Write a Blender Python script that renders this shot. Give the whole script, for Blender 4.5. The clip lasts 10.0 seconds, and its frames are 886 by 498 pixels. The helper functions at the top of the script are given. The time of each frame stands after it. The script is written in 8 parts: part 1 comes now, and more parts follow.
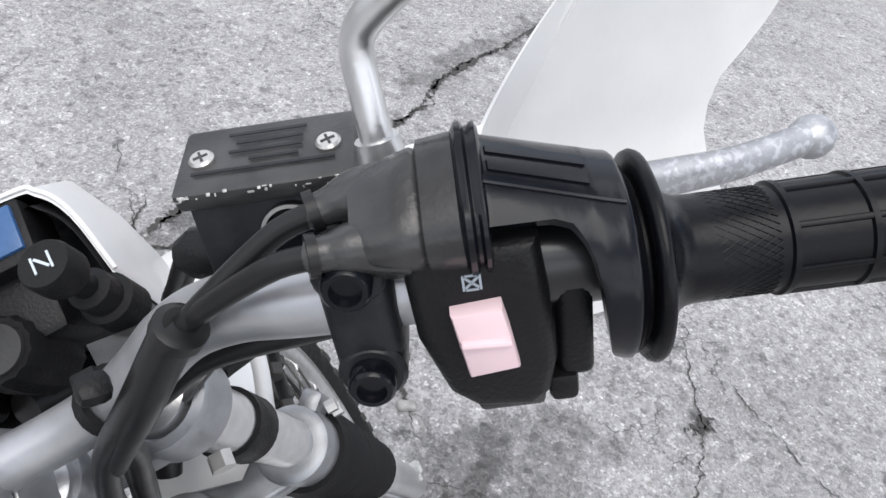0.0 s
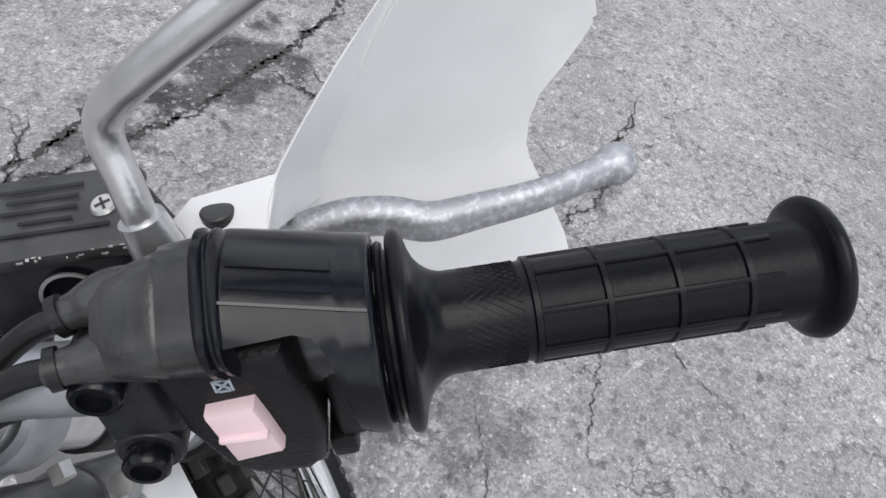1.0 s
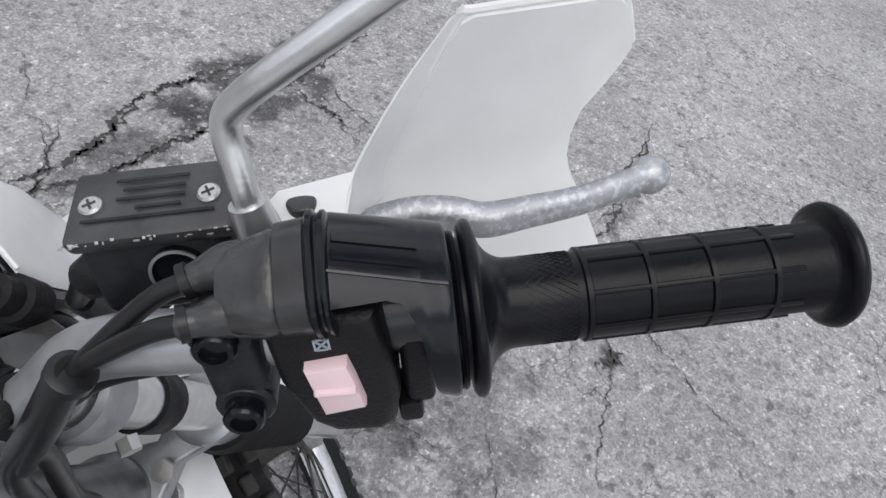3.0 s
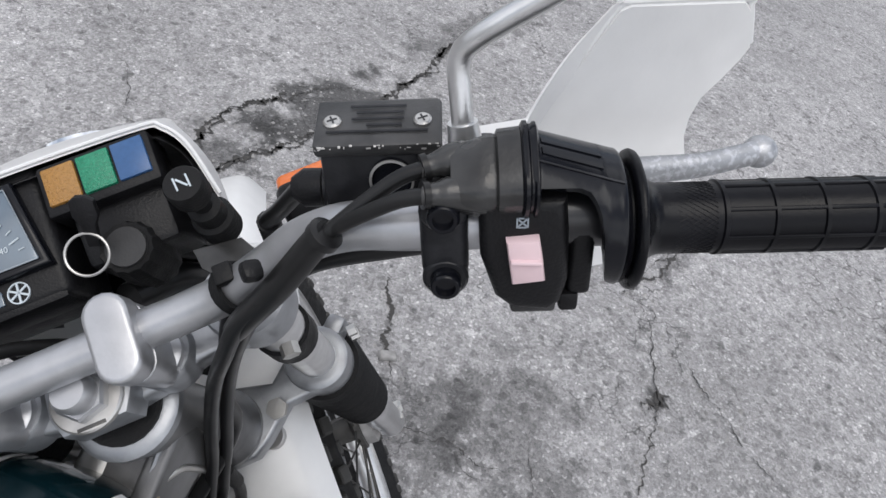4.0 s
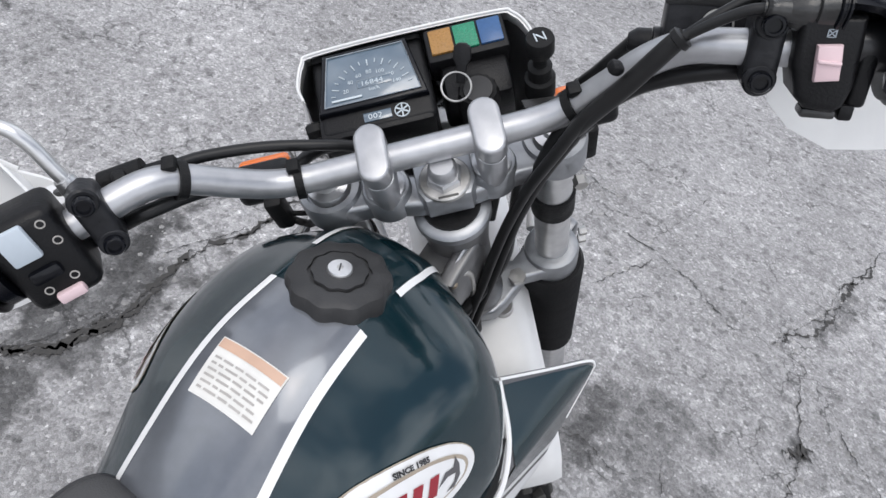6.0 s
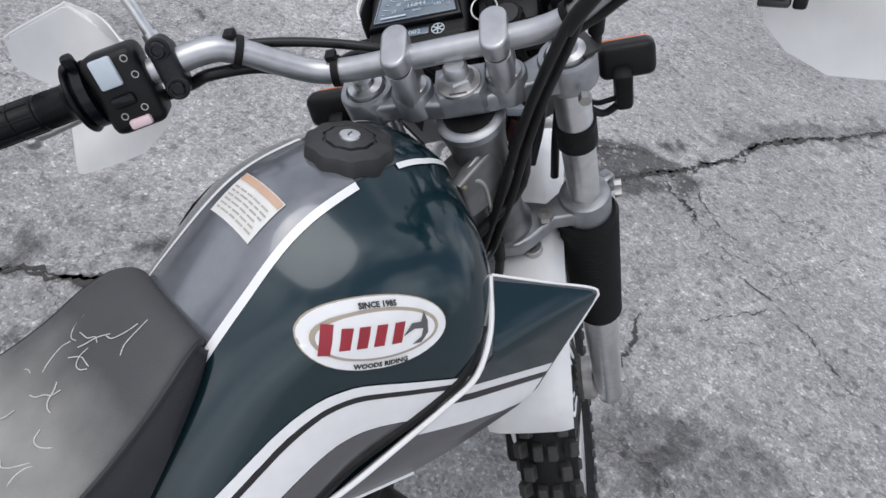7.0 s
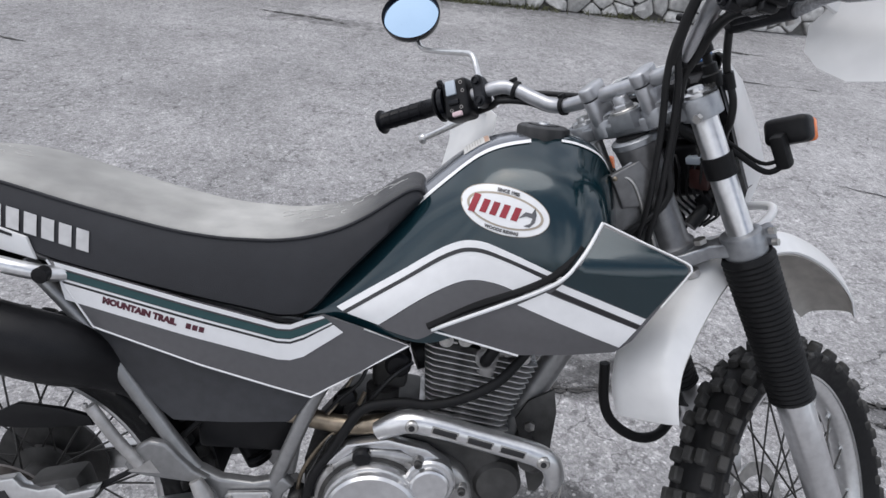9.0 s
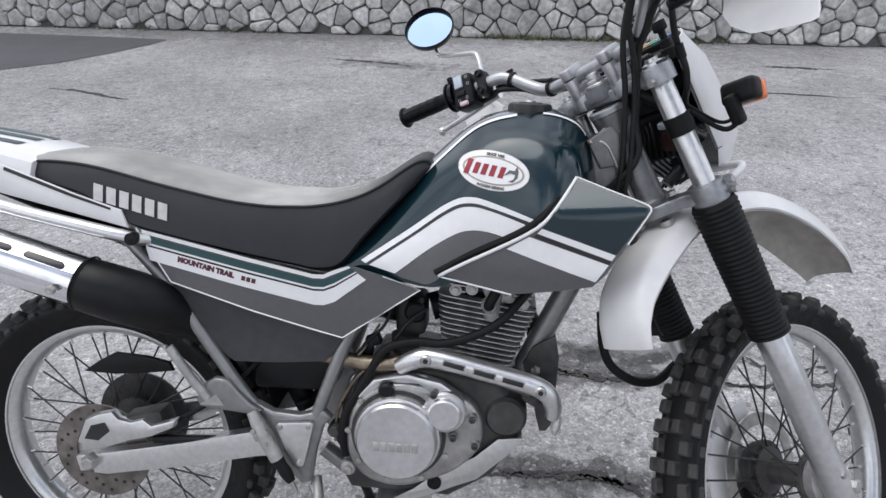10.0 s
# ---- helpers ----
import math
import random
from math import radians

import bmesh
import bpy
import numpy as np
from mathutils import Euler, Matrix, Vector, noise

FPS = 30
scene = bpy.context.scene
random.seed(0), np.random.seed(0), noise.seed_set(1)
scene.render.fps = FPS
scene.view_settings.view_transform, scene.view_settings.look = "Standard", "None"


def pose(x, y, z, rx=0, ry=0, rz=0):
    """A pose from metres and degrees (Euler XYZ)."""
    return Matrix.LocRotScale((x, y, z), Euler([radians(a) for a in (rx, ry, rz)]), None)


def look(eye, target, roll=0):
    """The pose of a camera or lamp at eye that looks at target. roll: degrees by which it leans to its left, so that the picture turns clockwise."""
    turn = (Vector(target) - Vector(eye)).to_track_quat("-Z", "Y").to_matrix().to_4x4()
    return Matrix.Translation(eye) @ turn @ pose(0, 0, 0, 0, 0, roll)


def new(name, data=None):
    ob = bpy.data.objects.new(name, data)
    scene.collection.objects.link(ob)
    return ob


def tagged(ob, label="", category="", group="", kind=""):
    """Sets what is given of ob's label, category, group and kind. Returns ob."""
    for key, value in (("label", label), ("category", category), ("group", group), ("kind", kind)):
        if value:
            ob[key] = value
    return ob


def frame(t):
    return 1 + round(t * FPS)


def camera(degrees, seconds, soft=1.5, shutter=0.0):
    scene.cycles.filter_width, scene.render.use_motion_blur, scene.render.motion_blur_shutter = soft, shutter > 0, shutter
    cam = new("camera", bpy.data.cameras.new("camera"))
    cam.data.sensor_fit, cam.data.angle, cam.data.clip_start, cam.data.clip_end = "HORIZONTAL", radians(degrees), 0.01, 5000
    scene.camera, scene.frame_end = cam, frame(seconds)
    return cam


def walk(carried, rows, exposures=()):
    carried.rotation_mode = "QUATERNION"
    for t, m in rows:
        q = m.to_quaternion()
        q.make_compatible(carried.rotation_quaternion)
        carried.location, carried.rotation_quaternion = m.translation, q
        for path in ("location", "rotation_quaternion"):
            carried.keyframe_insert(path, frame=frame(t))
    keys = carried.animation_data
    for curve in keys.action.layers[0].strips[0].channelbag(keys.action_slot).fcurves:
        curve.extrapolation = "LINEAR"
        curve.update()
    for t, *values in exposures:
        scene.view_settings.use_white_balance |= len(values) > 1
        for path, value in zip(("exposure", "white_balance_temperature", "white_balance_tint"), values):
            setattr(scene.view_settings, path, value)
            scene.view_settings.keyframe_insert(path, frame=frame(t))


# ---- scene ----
cam = camera(68.1, 10.0)
PATH = [
    (0, (0.049, -0.029, 1.348), (-0.116, 1.435, -0.005), 13.2),
    (0.5, (0.072, 0.005, 1.371), (0.117, 1.395, -0.066), 16.8),
    (1, (0.077, 0.011, 1.393), (0.209, 1.326, -0.108), 21.0),
    (1.5, (0.078, 0.0, 1.409), (0.185, 1.312, -0.096), 21.2),
    (2, (0.075, -0.005, 1.405), (0.186, 1.306, -0.101), 21.4),
    (3.5, (0.048, -0.051, 1.402), (0.093, 1.35, -0.025), 21.6),
    (4, (0.03, -0.111, 1.399), (-0.042, 1.308, -0.009), 21.7),
    (4.5, (0.009, -0.175, 1.389), (-0.213, 1.22, -0.027), 21.3),
    (5, (-0.017, -0.218, 1.382), (-0.394, 1.162, -0.017), 20.5),
    (5.5, (-0.014, -0.274, 1.366), (-0.45, 1.103, -0.017), 20.7),
    (6, (0.018, -0.346, 1.354), (-0.452, 1.023, -0.026), 19.9),
    (6.2, (0.031, -0.373, 1.351), (-0.454, 0.984, -0.035), 19.8),
    (7.5, (0.366, -0.373, 1.3), (-0.917, 0.547, 0.072), 9.4),
    (8, (0.517, -0.359, 1.28), (-1.115, 0.284, 0.318), 5.9),
    (8.5, (0.671, -0.321, 1.266), (-1.084, 0.068, 0.39), 6.1),
    (9, (0.793, -0.227, 1.234), (-1.017, -0.185, 0.385), 4.4),
    (9.5, (0.908, -0.129, 1.211), (-0.917, -0.31, 0.415), -0.3),
    (10, (1.002, -0.098, 1.188), (-0.844, -0.304, 0.447), -0.5),
]
walk(cam, [(t, look(eye, target, roll)) for t, eye, target, roll in PATH],
     [(0, 0.58, 6560, 9), (0.5, 0.43, 6560, 9), (1, 0.25, 6560, 9), (2, 0.20, 6560, 9), (3.5, 0.14, 6560, 9), (4.2, 0.18, 6560, 9), (5, 0.34, 6540, 9), (6, 0.28, 6480, 9), (7.5, 0.0, 6420, 10), (8.2, 0.07, 6420, 10), (9.0, 0.12, 6420, 10), (10, 0.18, 6420, 10)])

# ---------------------------------------------------------------- world and light
world = bpy.data.worlds.new("overcast_sky")
scene.world = world
world.use_nodes = True
wn, wl = world.node_tree.nodes, world.node_tree.links
sky = wn.new("ShaderNodeTexSky")
sky.sky_type, sky.sun_disc = "NISHITA", False
sky.sun_elevation, sky.sun_rotation = radians(70), radians(200)
sky.air_density, sky.dust_density = 1.0, 4.0
back = wn["Background"]
coord = wn.new("ShaderNodeTexCoord")
clouds = wn.new("ShaderNodeTexNoise")
clouds.inputs["Scale"].default_value, clouds.inputs["Detail"].default_value = 2.2, 6.0
ramp = wn.new("ShaderNodeValToRGB")
ramp.color_ramp.elements[0].position, ramp.color_ramp.elements[1].position = 0.42, 0.62
ramp.color_ramp.elements[0].color = (0.08, 0.08, 0.08, 1)
grey = wn.new("ShaderNodeMix")
grey.data_type = "RGBA"
grey.inputs["B"].default_value = (12.2, 12.4, 13.2, 1)
wl.new(coord.outputs["Generated"], clouds.inputs["Vector"])
wl.new(clouds.outputs["Fac"], ramp.inputs["Fac"])
wl.new(ramp.outputs["Color"], grey.inputs["Factor"])
wl.new(sky.outputs["Color"], grey.inputs["A"])
wl.new(grey.outputs["Result"], back.inputs["Color"])
back.inputs["Strength"].default_value = 0.106
sun = new("sun", bpy.data.lights.new("sun", "SUN"))
sun.data.energy, sun.data.angle, sun.data.color = 1.0, radians(45), (1.0, 0.99, 0.975)
sun.matrix_world = look((0.7, -1.5, 4.6), (0, 0, 0))


# ---------------------------------------------------------------- materials
def mat(name, col, rough=0.5, metal=0.0, vary=0.12, scale=60.0, bump=0.0, bump_scale=300.0, coat=0.0, blotch=0.0, blotch_scale=4.0, spec=0.5):
    """A surface with fine grain and, where blotch is set, large soft stains."""
    m = bpy.data.materials.new(name)
    m.use_nodes = True
    n, l = m.node_tree.nodes, m.node_tree.links
    b = n["Principled BSDF"]
    b.inputs["Metallic"].default_value = metal
    b.inputs["Coat Weight"].default_value = coat
    b.inputs["Specular IOR Level"].default_value = spec
    b.inputs["Coat Roughness"].default_value = 0.06
    tc = n.new("ShaderNodeTexCoord")
    fine = n.new("ShaderNodeTexNoise")
    fine.inputs["Scale"].default_value, fine.inputs["Detail"].default_value = scale, 5.0
    l.new(tc.outputs["Object"], fine.inputs["Vector"])
    big = n.new("ShaderNodeTexNoise")
    big.inputs["Scale"].default_value, big.inputs["Detail"].default_value = blotch_scale, 3.0
    l.new(tc.outputs["Object"], big.inputs["Vector"])

    def lerp(value, low, high):
        r = n.new("ShaderNodeMapRange")
        r.inputs["From Min"].default_value, r.inputs["From Max"].default_value = 0.3, 0.7
        r.inputs["To Min"].default_value, r.inputs["To Max"].default_value = low, high
        l.new(value, r.inputs["Value"])
        return r.outputs["Result"]

    one = lerp(fine.outputs["Fac"], 1 - vary, 1 + vary)
    two = lerp(big.outputs["Fac"], 1 - blotch, 1 + blotch)
    times = n.new("ShaderNodeMath")
    times.operation = "MULTIPLY"
    l.new(one, times.inputs[0]), l.new(two, times.inputs[1])
    tint = n.new("ShaderNodeVectorMath")
    tint.operation = "SCALE"
    tint.inputs[0].default_value = col[:3]
    l.new(times.outputs[0], tint.inputs["Scale"])
    l.new(tint.outputs[0], b.inputs["Base Color"])
    l.new(lerp(fine.outputs["Fac"], max(0.02, rough * (1 - vary)), min(1.0, rough * (1 + vary))), b.inputs["Roughness"])
    if bump:
        grain = n.new("ShaderNodeTexNoise")
        grain.inputs["Scale"].default_value, grain.inputs["Detail"].default_value = bump_scale, 3.0
        l.new(tc.outputs["Object"], grain.inputs["Vector"])
        bp = n.new("ShaderNodeBump")
        bp.inputs["Strength"].default_value, bp.inputs["Distance"].default_value = bump, 0.002
        l.new(grain.outputs["Fac"], bp.inputs["Height"])
        l.new(bp.outputs["Normal"], b.inputs["Normal"])
    return m


ALU = mat("brushed_aluminium", (0.66, 0.66, 0.66), 0.30, 0.9, 0.08, 90, 0.05, 500, blotch=0.06)
SILVER = mat("silver_paint", (0.66, 0.66, 0.665), 0.30, 0.88, 0.08, 80, 0.04, 500, coat=0.2, blotch=0.08, blotch_scale=9)
CAST = mat("cast_aluminium", (0.46, 0.45, 0.44), 0.5, 0.75, 0.15, 70, 0.15, 420, blotch=0.18, blotch_scale=16)
CHROME = mat("chrome", (0.82, 0.83, 0.85), 0.09, 1.0, 0.1, 40)
STEEL = mat("zinc_steel", (0.5, 0.49, 0.47), 0.35, 0.9, 0.2, 60, blotch=0.2, blotch_scale=20)
RUBBER = mat("black_rubber", (0.0075, 0.0075, 0.008), 0.55, 0.0, 0.25, 60, 0.25, 500, blotch=0.25, blotch_scale=12, spec=0.24)
PLASTIC = mat("black_plastic", (0.0075, 0.0075, 0.0085), 0.40, 0.0, 0.2, 60, 0.2, 600, blotch=0.2, blotch_scale=10, spec=0.24)
GLOSS = mat("gloss_black", (0.005, 0.0055, 0.008), 0.18, 0.0, 0.15, 50, 0.03, 300, blotch=0.15, blotch_scale=14, spec=0.28)
WORN = mat("worn_black_alloy", (0.017, 0.0175, 0.020), 0.38, 0.15, 0.35, 70, 0.2, 260, blotch=0.3, blotch_scale=30, spec=0.3)
# Paler than the tyre's carcass, whose black paints shade between the blocks.
TYRE = mat("dusty_tyre_rubber", (0.048, 0.047, 0.045), 0.62, 0.0, 0.3, 50, 0.3, 400, blotch=0.3, blotch_scale=9, spec=0.3)
CABLE = mat("cable_sheath", (0.012, 0.012, 0.0125), 0.34, 0.0, 0.15, 70, blotch=0.1, blotch_scale=15, spec=0.32)
WHITE = mat("white_plastic", (0.75, 0.75, 0.745), 0.34, 0.0, 0.03, 40, 0.04, 300, coat=0.15, blotch=0.05, blotch_scale=7)
GREEN = mat("dark_green_paint", (0.0038, 0.0205, 0.0275), 0.16, 0.2, 0.06, 40, coat=0.6, blotch=0.1, blotch_scale=6)
TOPGREY = mat("silver_grey_paint", (0.155, 0.165, 0.185), 0.20, 0.4, 0.06, 90, coat=0.8, blotch=0.06, blotch_scale=6)
DECALWHITE = mat("white_decal", (0.8, 0.8, 0.8), 0.3, 0.0, 0.03, 50, coat=0.4)
DECALGREY = mat("grey_decal", (0.105, 0.103, 0.108), 0.32, 0.15, 0.05, 90, coat=0.4, blotch=0.05)
DECALBLACK = mat("black_decal", (0.012, 0.012, 0.014), 0.3, 0.0, 0.1, 50, coat=0.3)
DECALGREEN = mat("green_decal", (0.015, 0.062, 0.066), 0.3, 0.0, 0.06, 50, coat=0.4)
AIRBOX = mat("faded_black_plastic", (0.044, 0.045, 0.049), 0.48, 0.0, 0.15, 60, 0.2, 500, blotch=0.25, blotch_scale=6, spec=0.4)
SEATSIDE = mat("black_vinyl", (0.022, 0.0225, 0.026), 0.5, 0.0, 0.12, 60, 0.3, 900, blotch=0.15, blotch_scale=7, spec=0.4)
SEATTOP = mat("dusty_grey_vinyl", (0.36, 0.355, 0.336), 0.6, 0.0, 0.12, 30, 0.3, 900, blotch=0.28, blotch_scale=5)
CHALK = mat("chalk_mark", (0.58, 0.575, 0.56), 0.9, 0.0, 0.2, 200)
def darken_front(m, far_y, near_y, front_col):
    """Blends the base colour into a darker one towards the front, with a ragged edge."""
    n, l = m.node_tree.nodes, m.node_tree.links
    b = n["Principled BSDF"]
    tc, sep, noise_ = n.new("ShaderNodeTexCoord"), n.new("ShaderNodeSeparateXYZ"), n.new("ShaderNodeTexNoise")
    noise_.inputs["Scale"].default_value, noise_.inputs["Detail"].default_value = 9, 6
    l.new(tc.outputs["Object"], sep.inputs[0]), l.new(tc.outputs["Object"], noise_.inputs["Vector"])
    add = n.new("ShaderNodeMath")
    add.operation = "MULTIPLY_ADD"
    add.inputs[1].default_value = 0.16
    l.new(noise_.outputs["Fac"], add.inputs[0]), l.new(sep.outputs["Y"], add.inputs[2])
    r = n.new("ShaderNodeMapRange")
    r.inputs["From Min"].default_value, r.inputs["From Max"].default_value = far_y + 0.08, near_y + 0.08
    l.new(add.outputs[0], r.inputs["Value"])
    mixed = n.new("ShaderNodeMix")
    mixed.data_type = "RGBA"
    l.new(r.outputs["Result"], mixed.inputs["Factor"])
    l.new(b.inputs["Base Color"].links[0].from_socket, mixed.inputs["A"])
    mixed.inputs["B"].default_value = (*front_col, 1)
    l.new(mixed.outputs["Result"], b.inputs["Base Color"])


darken_front(SEATTOP, -0.44, -0.30, (0.06, 0.06, 0.062))
LETTER = mat("silver_letter", (0.55, 0.545, 0.54), 0.5, 0.0, 0.1, 60)
RED = mat("red_decal", (0.3, 0.022, 0.035), 0.4, 0.0, 0.1, 60)
MAROON = mat("maroon_print", (0.085, 0.018, 0.03), 0.4, 0.0, 0.1, 60)
TAN = mat("tan_decal", (0.4, 0.34, 0.27), 0.4, 0.0, 0.08, 60)
PINK = mat("faded_pink_plastic", (0.72, 0.545, 0.57), 0.45, 0.0, 0.05, 60)
PALE = mat("pale_blue_plastic", (0.5, 0.56, 0.62), 0.45, 0.0, 0.05, 60)
ORANGE = mat("orange_lens", (0.75, 0.17, 0.025), 0.18, 0.0, 0.06, 120, coat=0.6)
AMBER = mat("amber_lens", (0.34, 0.17, 0.04), 0.3, 0.0, 0.15, 600, 0.4, 900)
EMERALD = mat("green_lens", (0.015, 0.22, 0.12), 0.25, 0.0, 0.2, 600, 0.4, 900)
BLUE = mat("blue_lens", (0.035, 0.10, 0.24), 0.3, 0.0, 0.08, 300)
# Base colour is lightened to carry the sky's glare on the dial glass.
DIAL = mat("dial_face", (0.085, 0.125, 0.165), 0.12, 0.0, 0.06, 80, coat=1.0, spec=0.9)
PRINT = mat("dial_print", (0.52, 0.58, 0.62), 0.6, 0.0, 0.05, 80)
PRINTFADED = mat("faded_print", (0.30, 0.34, 0.38), 0.6, 0.0, 0.15, 80)
BRASS = mat("stained_header_steel", (0.27, 0.225, 0.17), 0.35, 0.9, 0.3, 50, blotch=0.4, blotch_scale=18)
GREYPAD = mat("worn_grey_cable_boot", (0.030, 0.030, 0.030), 0.24, 0.0, 0.2, 50, 0.1, 400, blotch=0.5, blotch_scale=25)
PAPER = mat("warning_label", (0.70, 0.69, 0.66), 0.45, 0.0, 0.06, 60, coat=0.3)
PEACH = mat("label_band", (0.55, 0.36, 0.26), 0.45, 0.0, 0.06, 60, coat=0.3)
FAINT = mat("faint_print", (0.40, 0.38, 0.36), 0.5, 0.0, 0.1, 80)
DUSTY = mat("dusty_black_plastic", (0.03, 0.03, 0.031), 0.5, 0.0, 0.2, 60, 0.15, 500, blotch=0.3, blotch_scale=20, spec=0.4)
LIDGREY = mat("worn_lid_paint", (0.05, 0.05, 0.051), 0.42, 0.1, 0.3, 70, 0.15, 260, blotch=0.35, blotch_scale=40)
YOKEGREY = mat("satin_yoke_alloy", (0.34, 0.35, 0.365), 0.40, 0.8, 0.12, 80, 0.06, 400, blotch=0.2, blotch_scale=14)
BARSILVER = mat("satin_bar_paint", (0.46, 0.465, 0.48), 0.38, 0.8, 0.08, 80, 0.04, 500, blotch=0.08, blotch_scale=9)
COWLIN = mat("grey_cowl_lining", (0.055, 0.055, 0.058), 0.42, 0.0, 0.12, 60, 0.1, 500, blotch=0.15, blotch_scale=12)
HEADGREY = mat("dull_head_paint", (0.19, 0.19, 0.192), 0.36, 0.6, 0.15, 70, 0.06, 400, blotch=0.3, blotch_scale=14)
FRAME = mat("frame_grey_paint", (0.27, 0.27, 0.27), 0.34, 0.6, 0.1, 80, 0.04, 500, coat=0.2, blotch=0.15, blotch_scale=9)
BROWNPLUG = mat("brown_nylon", (0.045, 0.016, 0.014), 0.4, 0.0, 0.2, 60)
FINALLOY = mat("weathered_fin_alloy", (0.46, 0.455, 0.45), 0.36, 0.75, 0.3, 50, 0.15, 300, blotch=0.35, blotch_scale=14)
DARKCAST = mat("dark_grimy_alloy", (0.078, 0.076, 0.073), 0.55, 0.5, 0.25, 50, 0.2, 300, blotch=0.35, blotch_scale=14)
RECESSDARK = mat("oily_grime", (0.045, 0.043, 0.040), 0.6, 0.1, 0.4, 60, 0.2, 260, blotch=0.3, blotch_scale=20)
SPOKE = mat("dull_spoke_wire", (0.07, 0.068, 0.065), 0.45, 0.8, 0.2, 60)
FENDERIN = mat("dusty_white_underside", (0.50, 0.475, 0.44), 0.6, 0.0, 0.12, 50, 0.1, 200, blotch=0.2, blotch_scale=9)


# ---------------------------------------------------------------- mesh tools
def part(name, bm, material, parent=None, label="", m=None, smooth=40):
    """Links a bmesh as one mesh object under a thing or a part."""
    me = bpy.data.meshes.new(name)
    bmesh.ops.recalc_face_normals(bm, faces=bm.faces[:])
    bm.to_mesh(me)
    bm.free()
    for one in material if isinstance(material, (list, tuple)) else [material]:
        me.materials.append(one)
    if smooth:
        me.polygons.foreach_set("use_smooth", [True] * len(me.polygons))
        me.set_sharp_from_angle(angle=radians(smooth))
    ob = new(name, me)
    if parent is not None:
        ob.parent = parent
    if m is not None:
        ob.matrix_basis = m
    if label:
        tagged(ob, label)
    return ob


def again(ob, m, parent=None):
    """Another object on the same mesh."""
    other = new(ob.name.split(".")[0], ob.data)
    other.parent = parent or ob.parent
    other.matrix_basis = m
    return other


def spline(points, steps=6):
    """A smooth line through the points, which may carry any number of values."""
    p = [np.array(q, float) for q in points]
    p = [2 * p[0] - p[1], *p, 2 * p[-1] - p[-2]]
    out = []
    for a, b, c, d in zip(p, p[1:], p[2:], p[3:]):
        for k in range(steps):
            t = k / steps
            out.append(0.5 * (2 * b + (c - a) * t + (2 * a - 5 * b + 4 * c - d) * t * t + (3 * b - a - 3 * c + d) * t**3))
    return [*out, p[-2]]


def tube(points, radius, sides=12, smooth=True, steps=5, bm=None, flat=1.0):
    """A round bar along the points; radius is one number or one for each point."""
    bm = bm or bmesh.new()
    radii = [radius] * len(points) if isinstance(radius, (int, float)) else list(radius)
    rows = [(*q, r) for q, r in zip(points, radii)]
    rows = spline(rows, steps) if smooth and len(rows) > 2 else [np.array(r, float) for r in rows]
    pts, rad = [Vector(r[:3]) for r in rows], [float(r[3]) for r in rows]
    side, rings = None, []
    for k, p in enumerate(pts):
        way = (pts[min(k + 1, len(pts) - 1)] - pts[max(k - 1, 0)]).normalized()
        if side is None:
            side = way.orthogonal().normalized()
        side = (side - way * side.dot(way)).normalized()
        up = way.cross(side)
        rings.append([bm.verts.new(p + rad[k] * (math.cos(a) * side + flat * math.sin(a) * up)) for a in (2 * math.pi * j / sides for j in range(sides))])
    for one, two in zip(rings, rings[1:]):
        for j in range(sides):
            bm.faces.new((one[j], one[(j + 1) % sides], two[(j + 1) % sides], two[j]))
    bm.faces.new(rings[0][::-1]), bm.faces.new(rings[-1])
    return bm


def lathe(profile, m=None, sides=32, bm=None, wave=0.0, waves=0, closed=True):
    """Turns (radius, height) pairs round z, then moves them by m. wave: a scalloped rim."""
    bm = bm or bmesh.new()
    rings = []
    for r, h in profile:
        ring = []
        for j in range(sides):
            a = 2 * math.pi * j / sides
            rr = r * (1 + wave * math.cos(waves * a)) if wave else r
            ring.append(bm.verts.new((m or Matrix()) @ Vector((rr * math.cos(a), rr * math.sin(a), h))))
        rings.append(ring)
    for one, two in zip(rings, rings[1:]):
        for j in range(sides):
            bm.faces.new((one[j], one[(j + 1) % sides], two[(j + 1) % sides], two[j]))
    if closed:
        bm.faces.new(rings[0][::-1]), bm.faces.new(rings[-1])
    return bm


def block(size, m=None, bevel=0.003, bm=None, taper=1.0, segments=2):
    """A box of that size about its middle, with rounded edges; taper narrows its top."""
    own = bmesh.new()
    bmesh.ops.create_cube(own, size=1.0)
    for v in own.verts:
        f = taper if v.co.z > 0 else 1.0
        v.co = Vector((v.co.x * size[0] * f, v.co.y * size[1] * f, v.co.z * size[2]))
    if bevel:
        bmesh.ops.bevel(own, geom=own.edges[:], offset=bevel, segments=segments, profile=0.5, affect="EDGES")
    own.transform(m or Matrix())
    return merge(bm, own)


def merge(bm, own):
    if bm is None:
        return own
    me = bpy.data.meshes.new("tmp")
    own.to_mesh(me)
    own.free()
    bm.from_mesh(me)
    bpy.data.meshes.remove(me)
    return bm


